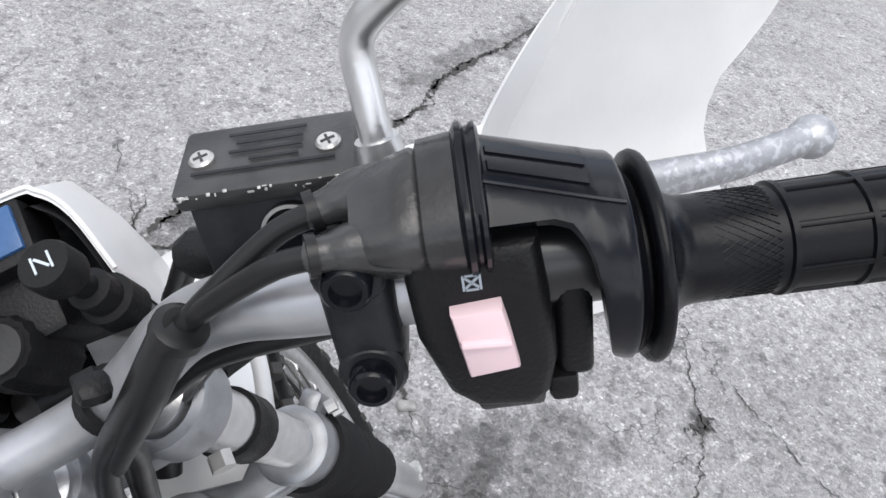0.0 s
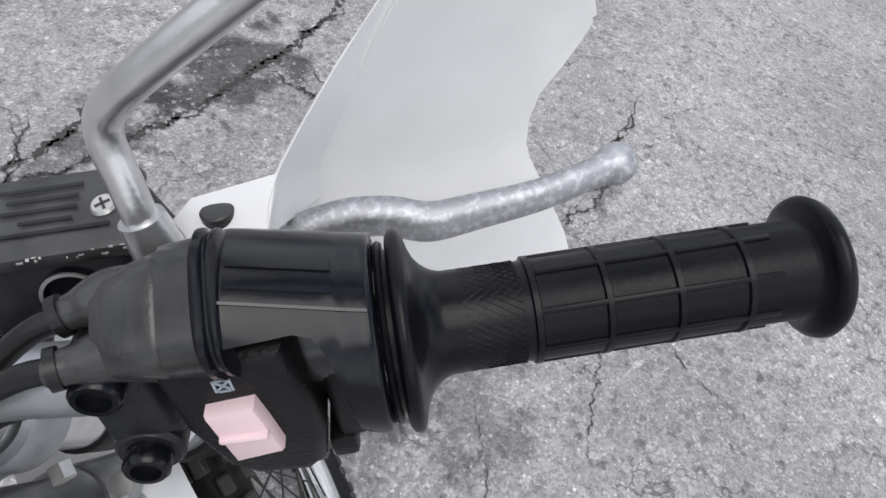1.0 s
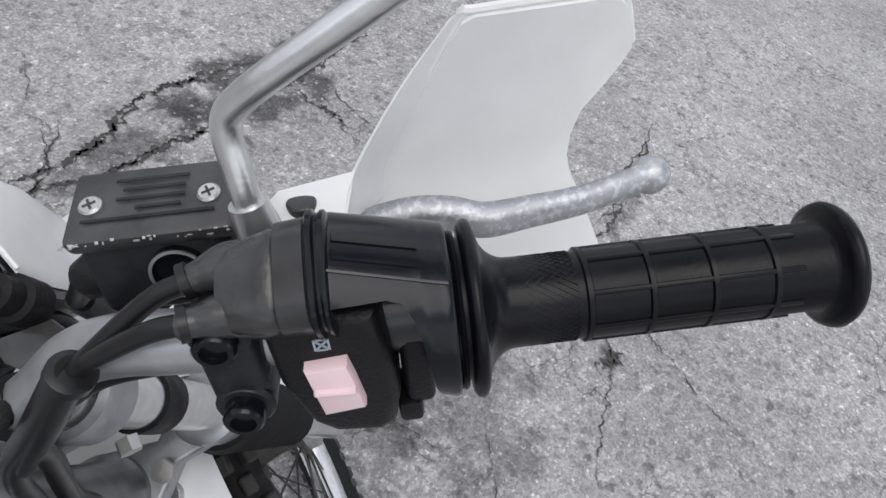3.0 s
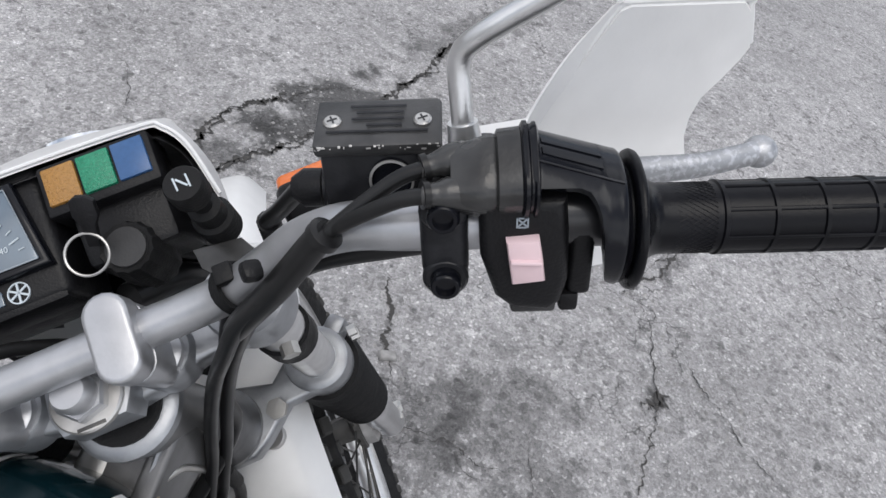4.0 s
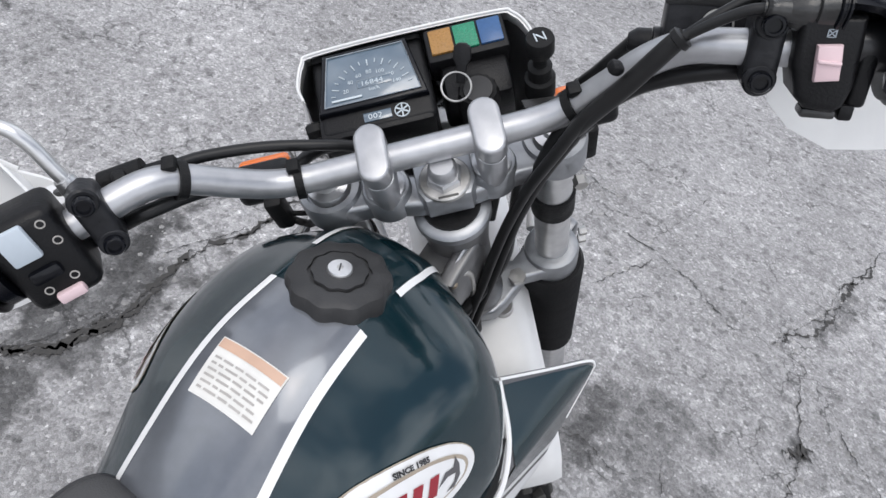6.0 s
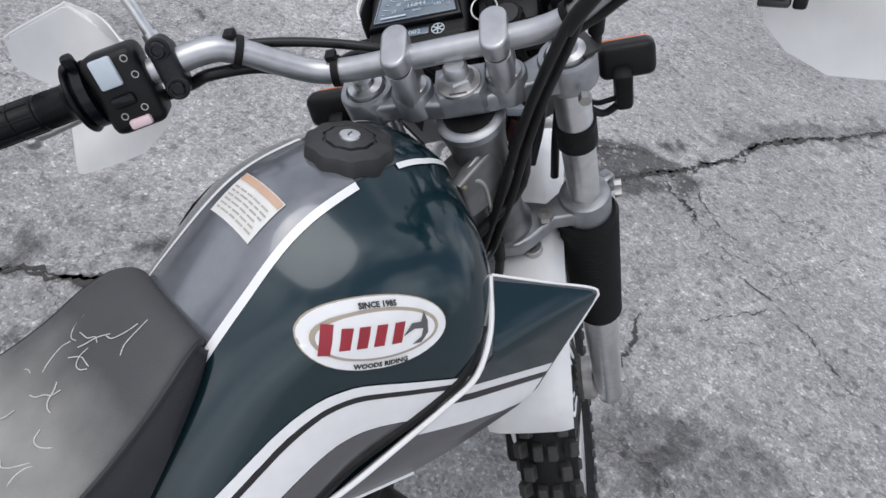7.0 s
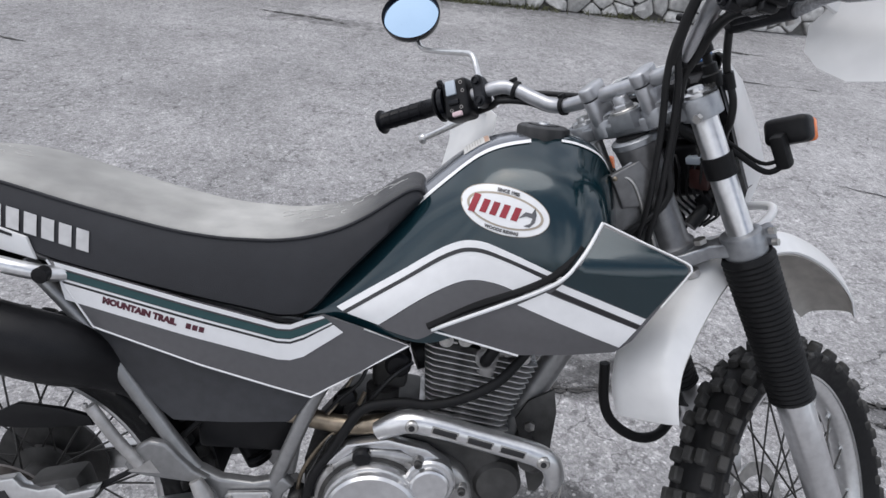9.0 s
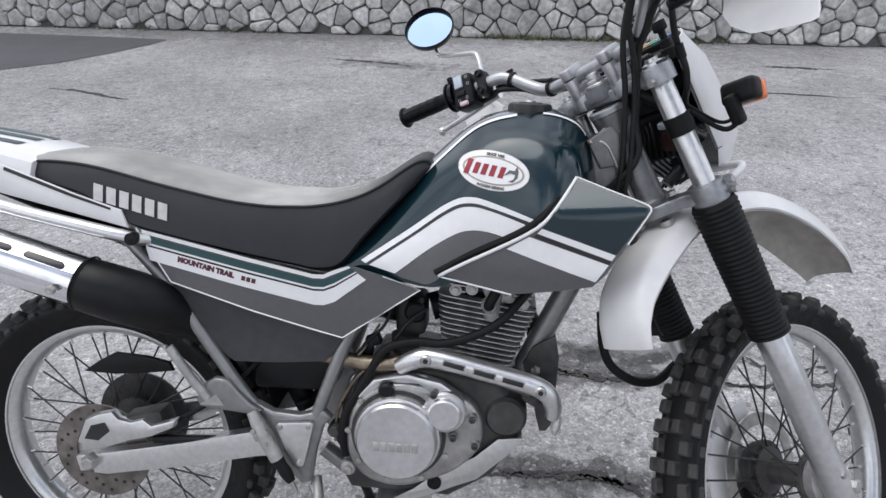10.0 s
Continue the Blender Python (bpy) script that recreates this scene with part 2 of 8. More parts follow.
def prism(outline, depth, m=None, bevel=0.002, bm=None, segments=2):
    """A plate: the outline in x and y, extruded by depth along z about 0, with rounded edges."""
    own = bmesh.new()
    low = [own.verts.new((x, y, -depth / 2)) for x, y in outline]
    high = [own.verts.new((x, y, depth / 2)) for x, y in outline]
    n = len(outline)
    own.faces.new(low[::-1]), own.faces.new(high)
    for j in range(n):
        own.faces.new((low[j], low[(j + 1) % n], high[(j + 1) % n], high[j]))
    bmesh.ops.recalc_face_normals(own, faces=own.faces[:])
    if bevel:
        rim = [e for e in own.edges if abs(e.verts[0].co.z - e.verts[1].co.z) < 1e-6]
        bmesh.ops.bevel(own, geom=rim, offset=bevel, segments=segments, profile=0.5, affect="EDGES")
    own.transform(m or Matrix())
    return merge(bm, own)


def panel(outline, across, thick=0.0, step=0.02, lift=0.0, bm=None):
    """A sheet over the outline in (y, z), bent so that x = across(y, z) + lift, with a thickness inward."""
    own = bmesh.new()
    own.faces.new([own.verts.new((0, y, z)) for y, z in outline])
    for axis in (1, 2):
        values = [q[axis - 1] for q in outline]
        k = math.floor(min(values) / step) + 1
        while k * step < max(values):
            co, no = [0, 0, 0], [0, 0, 0]
            co[axis], no[axis] = k * step, 1
            bmesh.ops.bisect_plane(own, geom=own.verts[:] + own.edges[:] + own.faces[:], plane_co=co, plane_no=no, dist=1e-5)
            k += 1
    bmesh.ops.triangulate(own, faces=[f for f in own.faces if len(f.verts) > 4])
    for v in own.verts:
        v.co.x = across(v.co.y, v.co.z) + lift
    if thick:
        rim = [e for e in own.edges if len(e.link_faces) == 1]
        twin = {}
        for v in own.verts[:]:
            twin[v] = own.verts.new((v.co.x - thick, v.co.y, v.co.z))
        for f in own.faces[:]:
            own.faces.new([twin[v] for v in f.verts][::-1])
        for e in rim:
            a, b = e.verts
            own.faces.new((a, b, twin[b], twin[a]))
    return merge(bm, own)


def flip(bm):
    """The mirror image to the other side of the bike."""
    for v in bm.verts:
        v.co.x = -v.co.x
    bmesh.ops.reverse_faces(bm, faces=bm.faces[:])
    return bm


def loft(rings, closed=True, caps=True, bm=None):
    bm = bm or bmesh.new()
    made = [[bm.verts.new(p) for p in ring] for ring in rings]
    n = len(made[0])
    for one, two in zip(made, made[1:]):
        for j in range(n if closed else n - 1):
            bm.faces.new((one[j], one[(j + 1) % n], two[(j + 1) % n], two[j]))
    if caps:
        bm.faces.new(made[0][::-1]), bm.faces.new(made[-1])
    return bm


def along(a, b):
    """The pose at a whose z axis points to b."""
    way = Vector(b) - Vector(a)
    return Matrix.Translation(a) @ way.to_track_quat("Z", "Y").to_matrix().to_4x4()


def lettering(text, size, place, bm=None, bold=0.0):
    """Flat letters of that height; place maps (u, v) to a point."""
    data = bpy.data.curves.new("letters", "FONT")
    data.body, data.size, data.align_x, data.resolution_u, data.offset = text, size * 1.4, "CENTER", 2, bold * size
    ob = new("letters", data)
    me = ob.evaluated_get(bpy.context.evaluated_depsgraph_get()).to_mesh()
    own = bmesh.new()
    own.from_mesh(me)
    bpy.data.objects.remove(ob)
    bpy.data.curves.remove(data)
    for v in own.verts:
        v.co = Vector(place(v.co.x, v.co.y - size * 0.5))
    return merge(bm, own)


def ball(centre, radius, scale=(1, 1, 1), bm=None, u=16, v=10):
    own = bmesh.new()
    bmesh.ops.create_uvsphere(own, u_segments=u, v_segments=v, radius=radius)
    own.transform(Matrix.Translation(centre) @ Matrix.Diagonal((*scale, 1)))
    return merge(bm, own)


# ---------------------------------------------------------------- the motorcycle's two frames
LEAN = Matrix.Rotation(radians(-8.5), 4, "Y")
STEER = Matrix.Translation((0, 0.035, 1.055)) @ Matrix.Rotation(radians(27.5), 4, "X") @ Matrix.Rotation(radians(42.5), 4, "Z")
YOKE = STEER @ Matrix.Translation((0.014, -0.020, -0.012))
bike = tagged(new("motorcycle"), "dark green and white trail motorcycle leaning on its side stand", "motorcycle")
bike.matrix_world = LEAN


# ---------------------------------------------------------------- ground and wall
def ground_z(x, y):
    """The yard: level round the motorcycle, then rising gently towards the stone wall."""
    t = max(0.0, (-x - 1.2) / 7.3)
    t = t * t / (t + 0.12) * 1.12
    return min(t, 1.6) * (0.60 - 0.026 * max(-14.0, min(14.0, y)))


# Place, half sizes, turn and darkness of each stain and dark patch; the last runs along the wall.
DARK_AREAS = [(-0.62, 1.70, 0.20, 0.40, -28, 0.30), (-0.93, 0.15, 0.15, 0.45, 4, 0.34), (0.30, 0.82, 0.20, 0.26, 20, 0.58), (0.08, 0.70, 0.16, 0.2, 0, 0.6),
          (0.68, 1.09, 0.035, 0.055, 20, 0.35), (-1.22, -0.55, 0.10, 0.5, 0, 0.5), (0.70, 1.72, 0.05, 0.22, -18, 0.6),
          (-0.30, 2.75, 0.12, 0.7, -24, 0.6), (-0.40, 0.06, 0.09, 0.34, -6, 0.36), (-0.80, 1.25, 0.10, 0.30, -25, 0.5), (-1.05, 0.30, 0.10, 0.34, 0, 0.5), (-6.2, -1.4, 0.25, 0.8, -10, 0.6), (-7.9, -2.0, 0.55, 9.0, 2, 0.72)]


def asphalt():
    m = bpy.data.materials.new("worn_asphalt")
    m.use_nodes = True
    n, l = m.node_tree.nodes, m.node_tree.links
    b = n["Principled BSDF"]
    tc = n.new("ShaderNodeTexCoord")

    def noise_at(scale, detail=4.0, kind="ShaderNodeTexNoise"):
        t = n.new(kind)
        t.inputs["Scale"].default_value = scale
        if kind == "ShaderNodeTexNoise":
            t.inputs["Detail"].default_value = detail
        l.new(tc.outputs["Object"], t.inputs["Vector"])
        return t

    def curve(value, a, b_, low, high):
        r = n.new("ShaderNodeMapRange")
        r.inputs["From Min"].default_value, r.inputs["From Max"].default_value = a, b_
        r.inputs["To Min"].default_value, r.inputs["To Max"].default_value = low, high
        l.new(value, r.inputs["Value"])
        return r.outputs["Result"]

    def mult(one, two):
        k = n.new("ShaderNodeMath")
        k.operation = "MULTIPLY"
        l.new(one, k.inputs[0]), l.new(two, k.inputs[1])
        return k.outputs[0]

    chips = noise_at(150, kind="ShaderNodeTexVoronoi")
    chips.feature = "F1"
    cell = n.new("ShaderNodeSeparateColor")
    l.new(chips.outputs["Color"], cell.inputs[0])
    small = noise_at(420, 3)
    mid = noise_at(38, 6)
    large = noise_at(1.3, 5)
    huge = noise_at(0.35, 3)
    pits = noise_at(17, 8)
    ragnoise = noise_at(9, 7)
    net = noise_at(5.0, kind="ShaderNodeTexVoronoi")
    net.feature = "DISTANCE_TO_EDGE"
    warp = n.new("ShaderNodeVectorMath")
    warp.operation = "MULTIPLY_ADD"
    l.new(noise_at(14, 6).outputs["Color"], warp.inputs[0])
    warp.inputs[1].default_value = (0.16, 0.16, 0.16)
    l.new(tc.outputs["Object"], warp.inputs[2])
    l.new(warp.outputs[0], net.inputs["Vector"])
    dots = noise_at(70, kind="ShaderNodeTexVoronoi")
    dot = n.new("ShaderNodeSeparateColor")
    l.new(dots.outputs["Color"], dot.inputs[0])
    value = curve(cell.outputs[0], 0.0, 1.0, 0.70, 1.22)
    value = mult(value, curve(cell.outputs[1], 0.88, 0.96, 1.0, 1.5))
    value = mult(value, curve(small.outputs["Fac"], 0.3, 0.7, 0.68, 1.32))
    value = mult(value, curve(mid.outputs["Fac"], 0.3, 0.7, 0.84, 1.14))
    value = mult(value, curve(large.outputs["Fac"], 0.35, 0.65, 0.85, 1.1))
    value = mult(value, curve(huge.outputs["Fac"], 0.35, 0.65, 0.9, 1.08))
    value = mult(value, curve(noise_at(10, 5).outputs["Fac"], 0.32, 0.68, 0.88, 1.10))
    pebble = noise_at(46, kind="ShaderNodeTexVoronoi")
    kind_ = n.new("ShaderNodeSeparateColor")
    l.new(pebble.outputs["Color"], kind_.inputs[0])
    value = mult(value, curve(kind_.outputs[1], 0.92, 0.95, 1.0, 1.28))
    value = mult(value, curve(kind_.outputs[0], 0.91, 0.95, 1.0, 0.74))
    worn = curve(noise_at(2.3, 4).outputs["Fac"], 0.52, 0.62, 1.0, 0.0)
    seam = n.new("ShaderNodeMath")
    seam.operation = "MAXIMUM"
    l.new(curve(net.outputs["Distance"], 0.006, 0.022, 0.45, 1.0), seam.inputs[0]), l.new(worn, seam.inputs[1])
    value = mult(value, seam.outputs[0])
    value = mult(value, curve(dot.outputs[2], 0.965, 0.98, 1.0, 0.65))
    value = mult(value, curve(pits.outputs["Fac"], 0.28, 0.4, 0.55, 1.0))
    # Wet and oily stains and other dark patches, each about a place of the yard.
    for cx, cy, rx, ry, turn, low in DARK_AREAS:
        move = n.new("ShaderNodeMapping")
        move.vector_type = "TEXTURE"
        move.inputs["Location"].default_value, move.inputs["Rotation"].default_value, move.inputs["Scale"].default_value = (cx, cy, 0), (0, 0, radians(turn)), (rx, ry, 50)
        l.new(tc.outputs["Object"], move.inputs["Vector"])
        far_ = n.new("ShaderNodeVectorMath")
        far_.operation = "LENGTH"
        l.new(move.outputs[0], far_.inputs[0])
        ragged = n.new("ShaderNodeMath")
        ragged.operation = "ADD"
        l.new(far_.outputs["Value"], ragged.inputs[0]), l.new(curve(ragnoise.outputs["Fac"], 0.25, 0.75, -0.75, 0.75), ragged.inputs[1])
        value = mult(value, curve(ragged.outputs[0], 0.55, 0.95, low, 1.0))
    tint = n.new("ShaderNodeVectorMath")
    tint.operation = "SCALE"
    tint.inputs[0].default_value = (0.335, 0.330, 0.333)
    l.new(value, tint.inputs["Scale"])
    l.new(tint.outputs[0], b.inputs["Base Color"])
    b.inputs["Roughness"].default_value = 0.82
    bp = n.new("ShaderNodeBump")
    bp.inputs["Strength"].default_value, bp.inputs["Distance"].default_value = 0.6, 0.004
    add = n.new("ShaderNodeMath")
    add.operation = "ADD"
    l.new(curve(chips.outputs["Distance"], 0.0, 0.7, 1.0, 0.0), add.inputs[0])
    l.new(mid.outputs["Fac"], add.inputs[1])
    l.new(add.outputs[0], bp.inputs["Height"])
    l.new(bp.outputs["Normal"], b.inputs["Normal"])
    return m


ASPHALT = asphalt()
bm = bmesh.new()
xs = [-900, -300, -90, -40, -22, *np.arange(-16, 3.01, 0.25), 6, 12, 30, 90, 300, 900]
ys = [-900, -300, -90, -40, -22, *np.arange(-14, 14.1, 1.0), 22, 40, 90, 300, 900]
rows = [[bm.verts.new((x, y, ground_z(x, y))) for x in xs] for y in ys]
for one, two in zip(rows, rows[1:]):
    for j in range(len(xs) - 1):
        bm.faces.new((one[j], one[j + 1], two[j + 1], two[j]))
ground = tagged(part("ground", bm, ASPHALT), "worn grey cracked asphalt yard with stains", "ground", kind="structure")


# ---------------------------------------------------------------- fuel tank
# Stations along the tank: y, then (half width, height) from the top's middle down the side.
TANK = [
    (-0.40, [(0, 0.752), (0.03, 0.750), (0.06, 0.745), (0.085, 0.738), (0.094, 0.732), (0.092, 0.724)]),
    (-0.34, [(0, 0.812), (0.03, 0.809), (0.058, 0.798), (0.086, 0.776), (0.106, 0.748), (0.106, 0.724)]),
    (-0.28, [(0, 0.878), (0.03, 0.874), (0.054, 0.860), (0.085, 0.825), (0.113, 0.770), (0.117, 0.718)]),
    (-0.22, [(0, 0.938), (0.03, 0.934), (0.052, 0.922), (0.089, 0.882), (0.118, 0.806), (0.127, 0.714)]),
    (-0.16, [(0, 0.985), (0.028, 0.982), (0.050, 0.972), (0.103, 0.926), (0.126, 0.845), (0.131, 0.738)]),
    (-0.10, [(0, 1.002), (0.028, 0.999), (0.049, 0.990), (0.112, 0.944), (0.143, 0.852), (0.143, 0.752)]),
    (-0.04, [(0, 1.004), (0.028, 1.001), (0.050, 0.991), (0.117, 0.943), (0.153, 0.856), (0.147, 0.762)]),
    (0.00, [(0, 0.990), (0.026, 0.987), (0.047, 0.978), (0.106, 0.930), (0.131, 0.862), (0.124, 0.770)]),
    (0.022, [(0, 0.968), (0.024, 0.965), (0.040, 0.956), (0.086, 0.905), (0.104, 0.848), (0.092, 0.750)]),
    (0.040, [(0, 0.930), (0.016, 0.927), (0.028, 0.918), (0.048, 0.882), (0.055, 0.830), (0.052, 0.750)]),
    (0.045, [(0, 0.918), (0.012, 0.915), (0.020, 0.908), (0.034, 0.876), (0.038, 0.830), (0.036, 0.760)]),
]


def tank_ring(y, steps=7):
    """One side of the tank's section at y."""
    flat = [(s[0], *[v for q in s[1] for v in q]) for s in TANK]
    line = spline(flat, 12)
    ks = [r[0] for r in line]
    row = [np.interp(y, ks, [r[k] for r in line]) for k in range(1, len(flat[0]))]
    return spline([(row[k], row[k + 1]) for k in range(0, len(row), 2)], steps)


_rings = {}


def tank_x(y, z):
    """Half width of the tank at a place on its side."""
    key = round(y, 3)
    if key not in _rings:
        ring = tank_ring(min(0.045, max(-0.40, key)))
        _rings[key] = ([q[1] for q in ring][::-1], [q[0] for q in ring][::-1])
    return float(np.interp(z, *_rings[key]))


bm = bmesh.new()
rings = []
for y in np.linspace(-0.40, 0.045, 56):
    half = tank_ring(y)
    rings.append([Vector((x, y, z)) for x, z in half[::-1]] + [Vector((-x, y, z)) for x, z in half[1:]])
loft(rings, closed=True, bm=bm)
tank = part("fuel_tank", bm, GREEN, bike, "dark metallic green steel fuel tank with cloudy gloss", smooth=60)


def on_tank(name, outline, material, label="", lift=0.0012, step=0.012, both=True):
    for side in (1, -1) if both else (1,):
        b = panel(outline, tank_x, 0.0, step, lift)
        part(name, b if side > 0 else flip(b), material, tank, label, smooth=80)


def band(top, bottom, steps=5):
    """An outline between two smooth lines."""
    return [tuple(q) for q in spline(top, steps)] + [tuple(q) for q in spline(bottom, steps)][::-1]


# The tail of the side graphics: white line, black line, white band, grey field.
on_tank("stripe", band([(-0.352, 0.750), (-0.27, 0.806), (-0.204, 0.853), (-0.165, 0.8660), (-0.120, 0.8567), (-0.0508, 0.8335)],
                       [(-0.343, 0.746), (-0.265, 0.799), (-0.202, 0.844), (-0.165, 0.8562), (-0.120, 0.8480), (-0.0483, 0.8264)]), DECALWHITE, "white pinstripe")
on_tank("stripe", band([(-0.343, 0.746), (-0.265, 0.799), (-0.202, 0.844), (-0.165, 0.8562), (-0.120, 0.8480), (-0.0483, 0.8264)],
                       [(-0.337, 0.744), (-0.261, 0.796), (-0.200, 0.839), (-0.165, 0.8508), (-0.120, 0.8428), (-0.0500, 0.8212)]), DECALBLACK, "black pinstripe", 0.0016)
on_tank("stripe", band([(-0.337, 0.744), (-0.261, 0.796), (-0.200, 0.839), (-0.165, 0.8508), (-0.120, 0.8428), (-0.0530, 0.8205)],
                       [(-0.291, 0.732), (-0.235, 0.776), (-0.190, 0.8042), (-0.162, 0.8127), (-0.130, 0.8112), (-0.0964, 0.8018)]), DECALWHITE, "broad white stripe")
on_tank("side_field", band([(-0.2905, 0.7315), (-0.2345, 0.775), (-0.190, 0.8034), (-0.162, 0.8120), (-0.130, 0.8104), (-0.0975, 0.8005)],
                           [(-0.280, 0.726), (-0.252, 0.720), (-0.232, 0.719), (-0.205, 0.7363), (-0.16, 0.7649), (-0.1033, 0.7960)]), DECALGREY, "grey graphic")
# The grey top between two white lines.
def on_top(name, left, right, material, label="", lift=0.0012):
    """A strip over the tank's top; left and right give x along y."""
    ys_ = np.linspace(left[0][0], left[-1][0], 36)
    rows_ = []
    for y in ys_:
        a, b = (np.interp(y, [q[0] for q in s], [q[1] for q in s]) for s in (left, right))
        ring = tank_ring(y)
        xx, zz = [q[0] for q in ring][:22], [q[1] for q in ring][:22]
        rows_.append([Vector((x, y, float(np.interp(abs(x), xx, zz)) + lift)) for x in np.linspace(a, b, 13)])
    part(name, loft(rows_, closed=False, caps=False), material, tank, label, smooth=80)


edge = [(-0.30, 0.052), (-0.2, 0.049), (-0.15, 0.046), (-0.095, 0.043)]
far_edge = [(-0.30, -0.047), (-0.236, -0.0425), (-0.161, -0.0365), (-0.095, -0.0325)]
on_top("top_field", far_edge, edge, TOPGREY, "silver-grey painted tank top")
for inner, wide in ((edge, 0.006), (far_edge, -0.006)):
    on_top("stripe", inner, [(y, x + wide) for y, x in inner], DECALWHITE, "white line beside the filler", 0.0018)
for x0, x1, wide in ((0.042, 0.037, 0.0048), (-0.0325, -0.029, -0.0048)):
    on_top("stripe", [(-0.052, x0), (-0.02, x0), (0.02, x1)], [(-0.052, x0 + wide), (-0.02, x0 + wide), (0.02, x1 + wide)], DECALWHITE, "white line before the filler", 0.0018)
on_top("top_field", [(-0.095, -0.0325), (-0.02, -0.0320), (0.02, -0.028)], [(-0.095, 0.043), (-0.02, 0.041), (0.02, 0.036)], GREEN, "dark green front of the tank top", 0.0008)

# Warning label on the tank's top.
def top_z(x, y):
    ring = tank_ring(y)
    return float(np.interp(abs(x), [q[0] for q in ring][:22], [q[1] for q in ring][:22]))


def top_sheet(name, x0, x1, y0, y1, material, lift, label=""):
    rows_ = [[Vector((x, y, top_z(x, y) + lift)) for x in np.linspace(x0, x1, 6)] for y in np.linspace(y0, y1, 6)]
    part(name, loft(rows_, closed=False, caps=False), material, tank, label)


top_sheet("warning_label", -0.028, 0.029, -0.186, -0.151, PAPER, 0.0022, "pale paper warning label with rows of small print")
top_sheet("label_band", -0.027, 0.028, -0.158, -0.152, PEACH, 0.0028)
rng = random.Random(3)
for k in range(6):
    y = -0.163 - 0.0036 * k
    x = -0.024
    while x < 0.02:
        w = rng.uniform(0.004, 0.012)
        top_sheet("print_bar", x, min(x + w, 0.025), y - 0.0013, y, FAINT, 0.0028)
        x += w + 0.002

# Filler cap.
CAP = Matrix.Translation((0.007, -0.074, 0.993)) @ Matrix.Rotation(radians(-2), 4, "X")
part("fuel_cap", lathe([(0.036, 0), (0.0375, 0.002), (0.0375, 0.014), (0.036, 0.018), (0.031, 0.0205), (0.0225, 0.0205), (0.0222, 0.0185), (0.0200, 0.0185), (0.0198, 0.0215), (0.0, 0.022)],
                       CAP, 72, wave=0.035, waves=10), DUSTY, tank, "black scalloped screw cap", smooth=30)
part("cap_lock", lathe([(0.0092, 0.0205), (0.0092, 0.0232), (0.0085, 0.0242), (0.0, 0.0244)], CAP, 28), ALU, tank, "bright lock barrel")
part("keyhole", block((0.0012, 0.0075, 0.001), CAP @ Matrix.Translation((0, 0, 0.0244)) @ Matrix.Rotation(0.5, 4, "Z"), 0.0002), DECALBLACK, tank)
part("key_plate", block((0.0045, 0.0035, 0.0008), CAP @ Matrix.Translation((0, 0, 0.0242)) @ Matrix.Rotation(0.5, 4, "Z"), 0.0003), STEEL, tank)

# Oval emblem: pale border, tan ring, red bars for the name, small print round it.
EC, EA, EB, ET = (-0.1305, 0.909), 0.0585, 0.0308, radians(-8)


def emblem_at(u, v):
    """A place on the emblem: u along it, v across."""
    return EC[0] + u * math.cos(ET) - v * math.sin(ET), EC[1] + u * math.sin(ET) + v * math.cos(ET)


def oval(fu, fv, n=40):
    return [emblem_at(fu * EA * math.cos(2 * math.pi * k / n), fv * EB * math.sin(2 * math.pi * k / n)) for k in range(n)]


on_tank("emblem", oval(1, 1), TAN, "oval cream and tan emblem with red bars", 0.0014)
on_tank("emblem_border", oval(0.985, 0.975), DECALWHITE, "", 0.0019)
on_tank("emblem_ring", oval(0.86, 0.70), TAN, "", 0.0024)
on_tank("emblem_field", oval(0.80, 0.62), DECALWHITE, "", 0.0029)
for u, h in ((-0.0405, 0.0240), (-0.0265, 0.0175), (-0.0135, 0.0175), (0.0, 0.0175), (0.0145, 0.0175)):
    w, s = 0.0084, 0.22
    low, high = (-h / 2, h / 2)
    on_tank("red_bar", [emblem_at(u - w / 2 + s * low, low), emblem_at(u + w / 2 + s * low, low), emblem_at(u + w / 2 + s * high, high), emblem_at(u - w / 2 + s * high, high)], RED, "", 0.0035)
on_tank("dark_stroke", [emblem_at(*q) for q in [(0.018, -0.004), (0.026, 0.006), (0.034, 0.006), (0.037, 0.014), (0.040, 0.006), (0.040, -0.004), (0.034, -0.012), (0.026, -0.012), (0.034, -0.007), (0.036, 0.0), (0.028, 0.001)]], DECALGREY, "", 0.0035)
for side in (1, -1):
    for text, v, size in (("SINCE 1985", 0.0250, 0.0042), ("WOODS RIDING", -0.0250, 0.0042)):
        b = lettering(text, size, bold=0.07, place=lambda u, w: (lambda y, z: (tank_x(y, z) + 0.0036, y, z))(*emblem_at(u if side > 0 else -u, w + v - 4.0 * v / 0.0272 * 0.0272 * (u / 0.05) ** 2 * 0.06)))
        part("print", b if side > 0 else flip(b), DECALBLACK, tank, smooth=0)

# ---------------------------------------------------------------- shrouds beside the tank
def shroud_x(y, z):
    base = float(np.interp(y, [-0.216, -0.05, 0.1], [0.130, 0.160, 0.176]))
    crease = 0.853 + (y + 0.02) * 0.08
    return base - max(0.0, z - crease) * 1.0 - max(0.0, 0.755 - z) * 0.25


